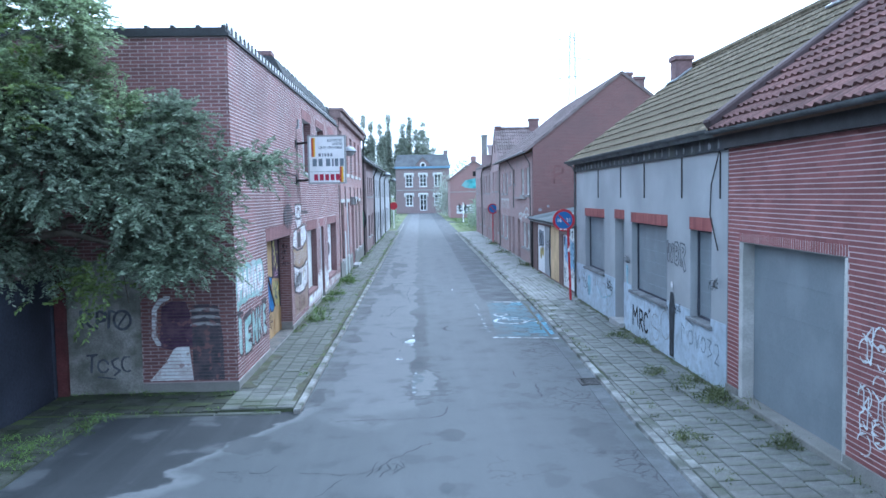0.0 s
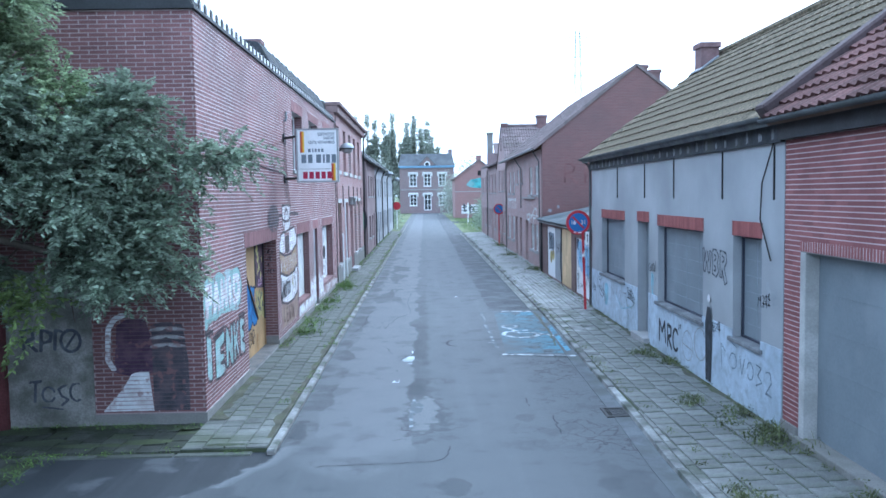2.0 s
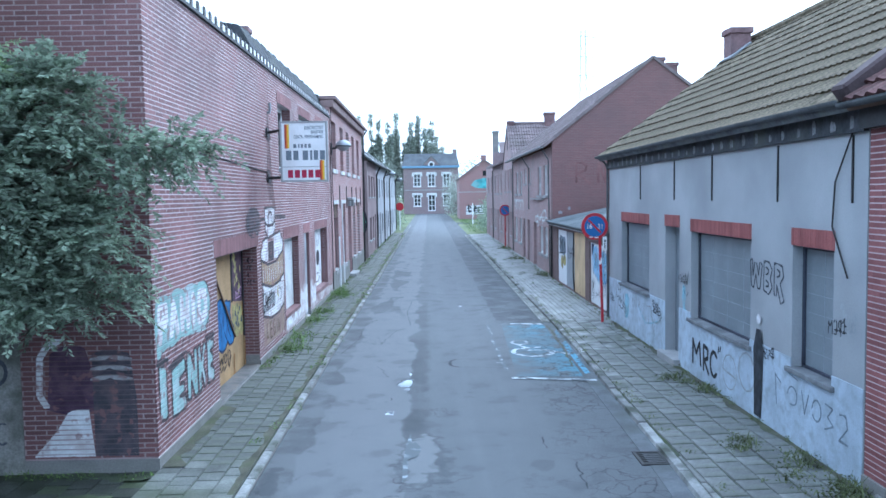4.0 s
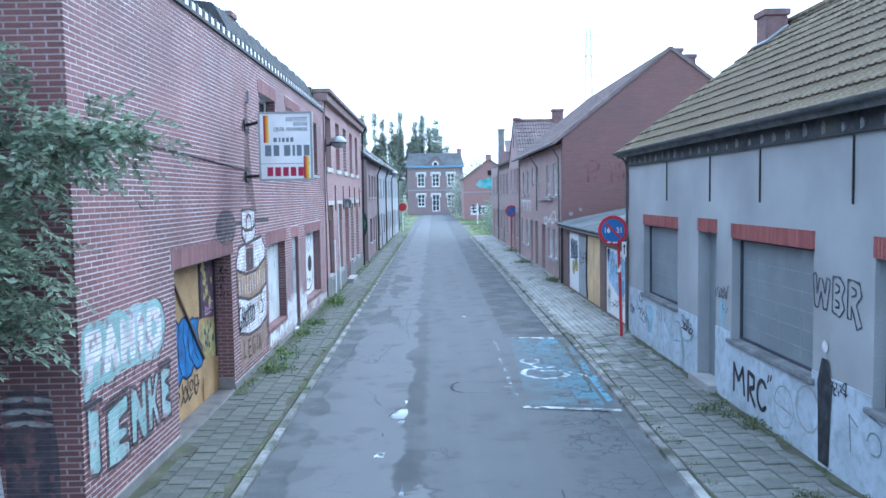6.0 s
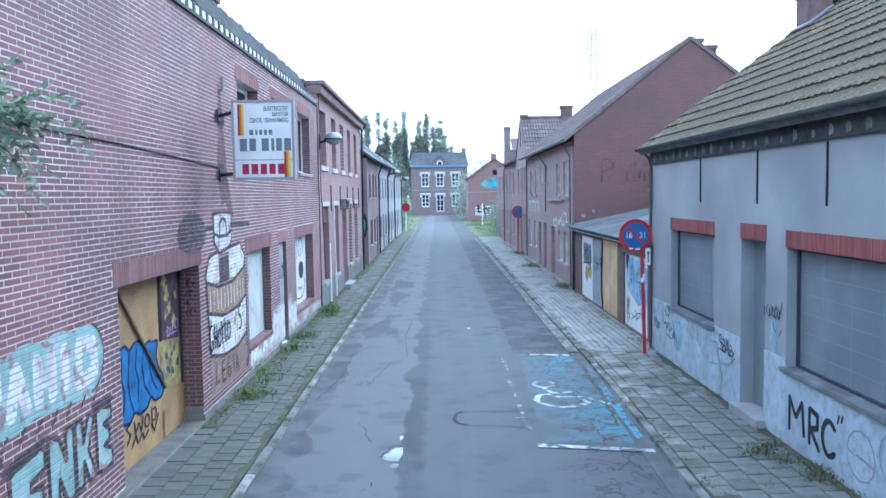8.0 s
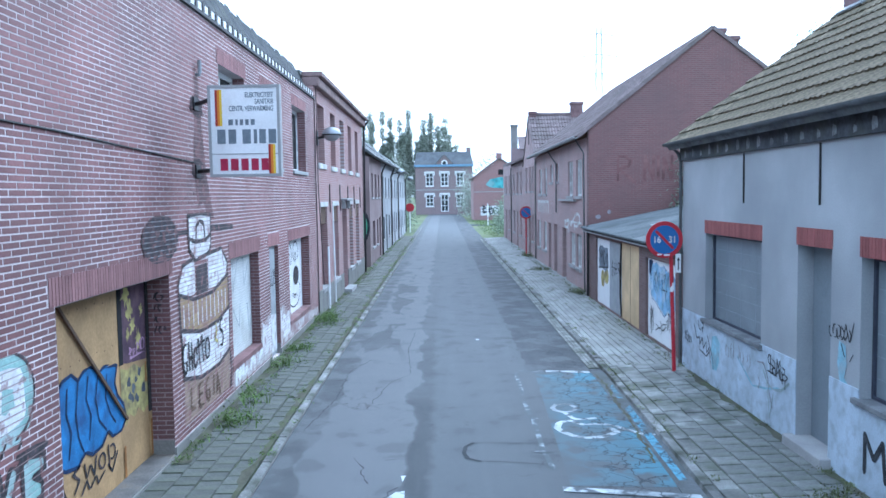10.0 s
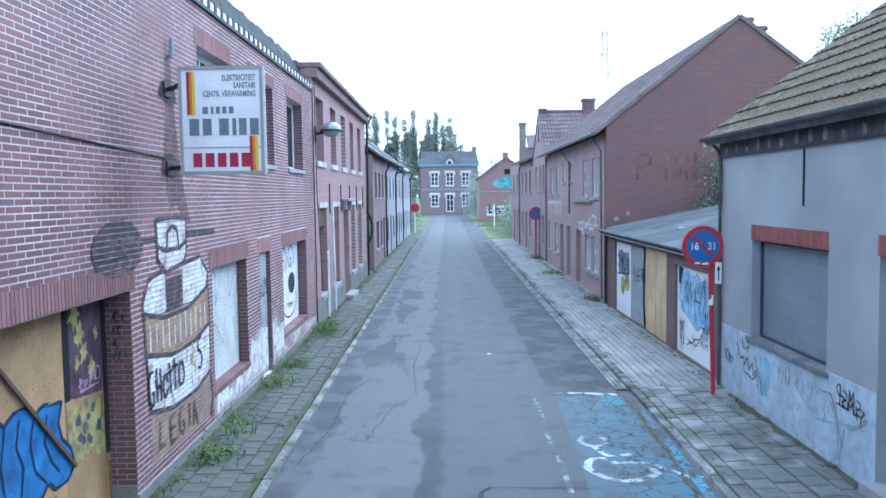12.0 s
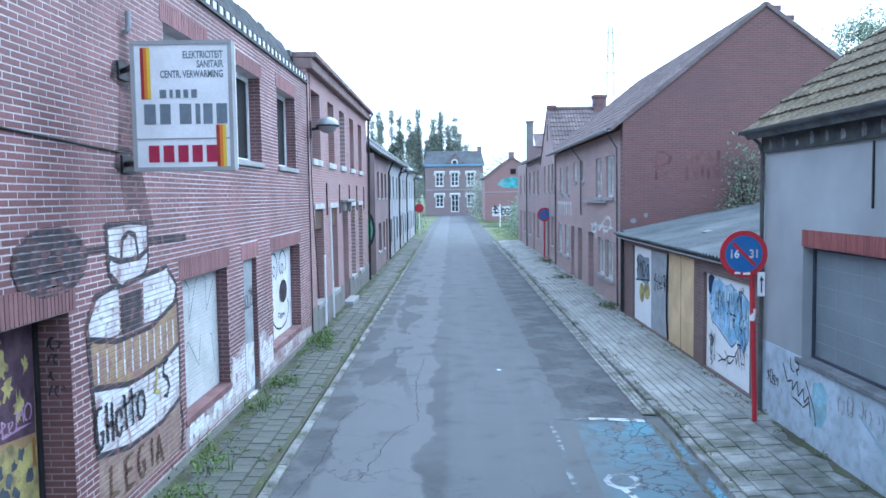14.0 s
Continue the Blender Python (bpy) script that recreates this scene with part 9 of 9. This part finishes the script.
part("trunk", ribbon_tube([(-7.0, 12.0, -0.05), (-6.95, 12.0, 1.4), (-6.8, 11.95, 2.8), (-6.6, 12.0, 5.0), (-6.4, 12.0, 7.0)], [0.22, 0.18, 0.15, 0.1, 0.03], 10), M_BARK, tree, smooth=True)
for k, (cx, cy, cz, rx, ry, rz, n) in enumerate(BLOBS[1:]):
    a = Vector((-6.85, 11.97, 1.6 + k * 0.25))
    e = Vector((cx, cy, cz))
    mid = (a + e) / 2 + Vector((0, 0, 0.35))
    part("limb", ribbon_tube([tuple(a), tuple(mid), tuple(e)], [0.08, 0.055, 0.02], 7), M_BARK, tree, smooth=True)
    for j in range(9):
        v = Vector((g.gauss(0, 1) * rx, g.gauss(0, 1) * ry, g.gauss(0, 1) * rz)) * 0.5
        part("branch", ribbon_tube([tuple(e - (e - mid) * 0.3), tuple(e + v * 0.5 + Vector((0, 0, 0.1))), tuple(e + v)], [0.022, 0.014, 0.006], 5), M_BARK, tree)
part("branch", ribbon_tube([(-3.9, 12.1, 3.5), (-3.3, 12.35, 3.8), (-2.2, 12.65, 3.95)], [0.03, 0.02, 0.006], 6), M_BARK, tree)


def poplar(x, y, h, w, seed):
    """A slim poplar: several steep leaders, each a ragged spindle of foliage with gaps."""
    r = random.Random(seed)
    t = thing("poplar", (x, y, 0), "tall slim grey-green poplar behind the hall", "tree", "poplar row")
    pts = []
    for j in range(7):
        top = h * (1.0 if j == 0 else r.uniform(0.55, 0.93))
        lean, way = (0.0 if j == 0 else w * r.uniform(0.25, 0.8)), r.uniform(0, 6.283)
        for _ in range(int(15 * top)):
            f = r.uniform(0.2, 1.0)
            if noise.noise(Vector((x + j * 3.1, f * top * 0.55, seed * 0.37))) < -0.3:
                continue
            rad = w * 0.52 * (1 - f) ** 0.55 * r.uniform(0.1, 1.0) + 0.08
            a = r.uniform(0, 6.283)
            pts.append((x + lean * f * math.cos(way) + rad * math.cos(a), y + lean * f * math.sin(way) + rad * math.sin(a), top * f))
    part("crown", leaf_cloud(pts, 0.42, 7, 0.4, seed, droop=-0.9, width=0.5), M_POPLAR, t, kind="stuff")
    part("trunk", ribbon_tube([(x, y, 0), (x, y, h * 0.5), (x, y, h * 0.93)], [0.3, 0.18, 0.04], 7), M_BARK, t)


for k, (x, h, w) in enumerate(((-19.6, 18.5, 1.2), (-17.6, 20.2, 1.0), (-15.8, 21.6, 1.4), (-13.2, 22.2, 1.4), (-11.5, 22.2, 1.1), (-9.2, 20.1, 1.5), (-7.3, 22.4, 1.6), (-5.4, 15.6, 0.9), (-3.8, 20.2, 1.3), (-2.1, 21.8, 1.5), (-0.7, 18.9, 0.9), (1.1, 20.4, 1.8), (3.5, 14.6, 1.0))):
    poplar(x, 190 + 1.5 * math.sin(k * 2.2), h, w, 70 + k)


def bush(name, x, y, z0, rx, ry, h, n, leaf, material, label, seed, category="bush"):
    r = random.Random(seed)
    b = thing(name, (x, y, z0), label, category)
    pts = []
    for _ in range(n):
        v = Vector((r.gauss(0, 1), r.gauss(0, 1), abs(r.gauss(0, 1)))).normalized()
        f = r.uniform(0.5, 1.1)
        pts.append((x + v.x * rx * f, y + v.y * ry * f, z0 + 0.1 + v.z * h * f))
    part("foliage", leaf_cloud(pts, leaf, 12, leaf * 2.2, seed), material, b, kind="stuff")
    for j in range(6):
        part("stem", ribbon_tube([(x, y, z0 - 0.02), (x + r.gauss(0, rx * 0.3), y + r.gauss(0, ry * 0.3), z0 + h * 0.6)], [0.05, 0.015], 5), M_BARK, b)
    return b


bush("roadside_bush", 6.6, 78, 0, 1.7, 6, 3.2, 300, 0.25, M_LEAF, "dense green bush on the grass verge", 81)
bush("roadside_bush", 7.2, 88, 0, 1.6, 5, 3.0, 200, 0.25, M_LEAF, "dense green bush on the grass verge", 82)
bush("roadside_bush", -4.2, 92, 0, 1.2, 4, 2.6, 180, 0.25, M_LEAF, "green bush beside the pavement's end", 83)
bush("hedge_tree", 4.6, 134, 0, 1.8, 3, 6.5, 220, 0.35, M_POPLAR, "dark shrub between two brick buildings", 84)
bush("hedge_tree", 9.5, 165, 0, 4.5, 3, 11, 300, 0.5, M_POPLAR, "round dark tree behind the hall", 85, "tree")
bush("hedge_tree", -9.0, 165, 0, 3.5, 3, 10, 300, 0.5, M_POPLAR, "round dark tree behind the hall", 86, "tree")
bush("ivy_bush", 8.25, 34.25, 2.2, 0.7, 0.3, 2.6, 130, 0.12, M_LEAF, "dark ivy growing up behind the shed", 87, "ivy")
garden = thing("garden_tree", (45.0, 100.0, 0), "tall leafy tree far behind the roofs", "tree")
pts = []
q = random.Random(88)
for _ in range(900):
    v = Vector((q.gauss(0, 1), q.gauss(0, 1), q.gauss(0, 1))).normalized() * q.uniform(0.4, 1.0)
    v *= 0.8 + 0.5 * noise.noise(v * 2.2)
    pts.append((45 + v.x * 4.8, 100 + v.y * 4.5, 18.2 + v.z * 7.0))
part("crown", leaf_cloud(pts, 0.36, 8, 0.55, 89), M_LEAF, garden, kind="stuff")
part("trunk", ribbon_tube([(45, 100, -0.05), (45.2, 100, 8), (45, 100, 20)], [0.5, 0.35, 0.06], 8), M_BARK, garden)

# ---- unseen plain walls, added to block light at the side street and behind ----
setting("wall_west", boxes(P_FLAT, (-10.6, -10.3, -14.0, 13.4, 0, 6.2)), M_CEMENT, "unseen plain wall added to shade the side yard", "wall")
setting("wall_south", boxes(P_FLAT, (-10.3, -4.2, -14.3, -14.0, 0, 6.2)), M_CEMENT, "unseen plain wall added to shade the side yard", "wall")

# ---- dark wall beside the tree ----
yard = thing("yard_wall", (-6.2, 9, 0), "dark blue-grey metal yard gate beside the corner", "gate")
part("gate_sheet", boxes(p_left(-6.15), (4.0, 13.45, 0.0, 2.1, -0.08, 0.0), bevel=0.01), M_DARKDOOR, yard)
for k in range(6):
    part("gate_rib", boxes(p_left(-6.15), (4.2 + k * 1.8, 4.26 + k * 1.8, 0.05, 2.05, 0.0, 0.03)), M_DARKDOOR, yard)

# ---- weeds ----
g = random.Random(5)


def weeds(name, spots, label, material=None):
    """Low broad-leaved weeds and grass, spot by spot."""
    vs, fs = [], []
    for k, (x, y, z, r, h, n) in enumerate(spots):
        q = random.Random(300 + k)
        a, b2 = tuft(x, y, z, r, h * 0.75, n // 4, 100 + k, 0.008)
        o = len(vs)
        vs += a
        fs += [tuple(o + j for j in f) for f in b2]
        pts = [(x + q.gauss(0, r * 0.55), y + q.gauss(0, r * 0.8), z + 0.005 + abs(q.gauss(0, h * 0.2))) for _ in range(max(3, n // 4))]
        a, b2 = leaf_cloud(pts, 0.022 + 0.07 * h, 9, 0.03 + 0.09 * h, 400 + k, droop=0.1, width=0.5, squash=0.5)
        a = [(p[0], p[1], max(p[2], z)) for p in a]
        o = len(vs)
        vs += a
        fs += [tuple(o + j for j in f) for f in b2]
    ob = part(name, (vs, fs), material or M_GRASS)
    return tagged(ob, label, "weeds", kind="stuff")


spots = []
y = 12.6
while y < 70:
    f = 1.0 if y < 24 or 26 < y < 32 else 0.6
    if y > 18.9 and g.random() < 0.85:
        spots.append((XL + abs(g.gauss(0.08, 0.1)), y, PAVE_L, 0.16 * f, g.uniform(0.05, 0.18) * f, 30))
    if g.random() < 0.55:
        spots.append((-2.05 + g.gauss(0, 0.06), y + 0.3, PAVE_L, 0.12, g.uniform(0.05, 0.12), 18))
    y += g.uniform(0.2, 0.55)
for y, s in ((20.8, 0.32), (22.3, 0.36), (24.6, 0.3), (26.2, 0.3), (30.2, 0.4), (30.4, 0.35)):
    for _ in range(4):
        spots.append((XL + 0.25 + g.gauss(0, 0.15), y + g.gauss(0, 0.25), PAVE_L, s, s, 50))
weeds("wall_weeds", spots, "green weeds sprouting along the wall's foot and kerb")
spots = []
y = -2.0
while y < 60:
    if g.random() < 0.6:
        spots.append((XR - abs(g.gauss(0.05, 0.06)), y, PAVE_R, 0.12, g.uniform(0.05, 0.16), 22))
    if g.random() < 0.5:
        spots.append((3.26 + abs(g.gauss(0, 0.06)), y + 0.2, PAVE_R, 0.1, g.uniform(0.03, 0.1), 16))
    if g.random() < 0.35:
        spots.append((g.uniform(3.5, 4.5), y, PAVE_R - 0.01, 0.08, g.uniform(0.02, 0.06), 14))
    y += g.uniform(0.25, 0.6)
for x, y, s in ((4.45, 12.0, 0.3), (4.55, 11.7, 0.35), (4.4, 12.6, 0.25), (4.5, 9.5, 0.22), (4.1, 13.6, 0.16), (4.5, 17.4, 0.22), (4.6, 16.6, 0.2), (3.4, 10.2, 0.15), (4.7, 34.8, 0.35), (4.5, 43, 0.3), (4.6, 50.5, 0.4)):
    for _ in range(4):
        spots.append((x + g.gauss(0, 0.12), y + g.gauss(0, 0.2), PAVE_R, s, s * 0.9, 44))
weeds("pavement_weeds", spots, "low weeds growing in pavement joints and by the walls", M_WEEDDRY)
spots = [(-5.35 + g.gauss(0, 0.2), 10.6 + g.gauss(0, 0.8), 0.03, 0.25, g.uniform(0.08, 0.2), 32) for _ in range(16)] + [(g.uniform(-6, -3.2), 13.36 - abs(g.gauss(0, 0.05)), PAVE_L - 0.03, 0.1, 0.08, 14) for _ in range(22)] + [(g.uniform(-5.6, -2.1), 12.12 + g.gauss(0, 0.06), PAVE_L - 0.05, 0.09, 0.06, 12) for _ in range(18)]
weeds("corner_weeds", spots, "bright weeds on the broken pavement near the tree")
spots = [(g.uniform(3.9, 9), g.uniform(71, 112), 0.0, 0.5, g.uniform(0.15, 0.45), 16) for _ in range(400)]
weeds("verge_grass", spots, "long pale grass on the verge at the street's end")

# ---- dirt and moss swept against the walls ----
def dirt(name, x, y0, y1, s, wide, z, seed, label):
    q = random.Random(seed)
    rim, y = [], y0
    while y < y1:
        rim.append((x + s * wide * (0.35 + 0.9 * abs(noise.noise(Vector((y * 1.3, seed, 0.5))))) * q.uniform(0.7, 1.2), y))
        y += 0.12
    ob = paint(name, P_FLAT, [[(x, y0)] + rim + [(x, y1)]], M_DIRT, None, z, step=0.06)
    return tagged(ob, label, "dirt", kind="structure")


dirt("dirt_strip_left", XL + 0.02, 18.9, 46.0, 1, 0.3, PAVE_L + 0.009, 3, "strip of dark soil and moss at the wall's foot")
dirt("dirt_strip_right", XR - 0.012, 12.2, 23.5, -1, 0.2, PAVE_R + 0.004, 4, "strip of dark soil and moss at the wall's foot")
dirt("dirt_strip_kerb", -2.02, 12.4, 60.0, -1, 0.16, PAVE_L + 0.009, 5, "thin strip of moss along the kerb")

dirt("dirt_strip_left", XL + 0.02, 13.45, 16.3, 1, 0.34, PAVE_L + 0.009, 6, "strip of dark soil and moss at the wall's foot")
q = random.Random(91)
for x, y, rx, ry, z in ((-5.6, 13.15, 0.5, 0.2, -0.03), (-4.9, 13.25, 0.6, 0.12, -0.03), (-4.1, 13.28, 0.55, 0.1, -0.03), (-3.5, 13.2, 0.35, 0.14, -0.03), (-5.2, 12.6, 0.45, 0.16, -0.03), (-4.4, 12.45, 0.5, 0.1, -0.03), (-3.7, 12.55, 0.4, 0.12, -0.03), (-2.6, 12.25, 0.3, 0.06, 0.0)):
    rim = [(x + rx * math.cos(a) * q.uniform(0.55, 1.25), y + ry * math.sin(a) * q.uniform(0.55, 1.25)) for a in [k * 0.314 for k in range(20)]]
    tagged(paint("dirt_patch", P_FLAT, [rim], M_SOIL, None, PAVE_L + z + 0.008, step=0.03), "thin dark soil and moss over the pavers", "dirt", kind="structure")

# ---- brickwork ----
NEARB = (19.0, 20.4, BASE, 2.4)
all_b = brick_rects(Y0 + 0.002, Y1, BASE, HTOP, [(h[0] - (0.12 if h[3] < 3 else 0.1), h[1] + (0.12 if h[3] < 3 else 0.1), h[3], h[3] + 0.26) for h in HOLES] + HOLES)
near = [q for q in all_b if NEARB[0] <= q[0] and q[1] <= NEARB[1] and q[3] <= NEARB[3]]
far = [q for q in all_b if not (NEARB[0] <= q[0] and q[1] <= NEARB[1] and q[3] <= NEARB[3])]
part("bricks", pieces_mesh(PL, far, 0.003, 0.0008, inset=0.0008), M_BRICK, shop_wall, kind="stuff")
lay_pieces("brick", PL, near, 0.003, M_BRICK, shop_wall, inset=0.0008, jitter=0.0008)
south_b = brick_rects(-7.2, XL + 0.009, BASE, HTOP, [(-8, -4.75, 0, 2.3)])
part("bricks", pieces_mesh(PSO, south_b, 0.003, 0.0008, inset=0.0008), M_BRICK, south_wall, kind="stuff")
gar_b = brick_rects(2.0, GB, 0.3, GTOP - 0.1, [GDOOR, (GDOOR[0], GDOOR[1], 2.54, 2.67)], pitch=0.064, length=0.26, joint=0.013, head=0.004)
gn = [q for q in gar_b if q[0] >= 7.2 and q[1] <= 8.6 and q[3] < 3.0]
part("bricks", pieces_mesh(PG, [q for q in gar_b if q not in set(gn)], 0.003, 0.0008, inset=0.0008), M_REDBRICK, gwall, kind="stuff")
lay_pieces("brick", PG, gn, 0.003, M_REDBRICK, gwall, inset=0.0008, jitter=0.0008)

# ---- roof tiles ----
tiled(groof, PGR, 0.0, GB - 0.15, 0.0, SGR, 0.2, 0.275, 0.038, M_REDROOF, "pan", singles=(7.0, 12.0, 0.0, 2.9), seed=2)
tiled(eroof, PER, EA + 0.1, EB + 0.05, 0.0, SER, 0.3, 0.385, 0.02, M_MOSSROOF, "flat", singles=(13.0, 22.5, 0.0, 3.0), seed=3)
tiled(aroof, PAR, AA, AB, 0.03, SAR, 0.3, 0.36, 0.03, M_PURPLEROOF, "flat", seed=4)
tiled(croof, PCR, XA, 12.3, 0.03, SCR, 0.3, 0.36, 0.03, M_PURPLEROOF, "flat", seed=5)

# ---- paving ----
paved("pavement_left", XL, -2.02, 12.14, 75.0, PAVE_L, "narrow pavement of mossy grey concrete pavers", 4, 21, singles=(13.5, 34.0))
paved("pavement_corner", -6.1, XL, 12.14, 13.58, PAVE_L - 0.03, "mossy pavers darkened for shade in front of the side wall", 10, 22, skip=0.18, material=M_TILED)
paved("pavement_yard", -6.15, -4.9, 2.0, 12.0, 0.03, "broken mossy pavers darkened for shade beside the yard gate", 4, 23, skip=0.25, material=M_TILED)
paved("pavement_right", 2.95, XR, -6.0, 24.25, 0.05, "pavement of grey concrete pavers with weedy joints", 6, 24, singles=(7.0, 20.0), z2=PAVE_R, material=M_TILER, edge=lambda y: kerb_x(y) + 0.07)
paved("pavement_far", 3.22, XA + 0.2, 24.25, 70.0, 0.05, "narrow rows of grey paving bricks along the far pavement", 14, 25, z2=PAVE_R, ratio=5.0, material=M_TILEF, edge=lambda y: kerb_x(y) + 0.07)
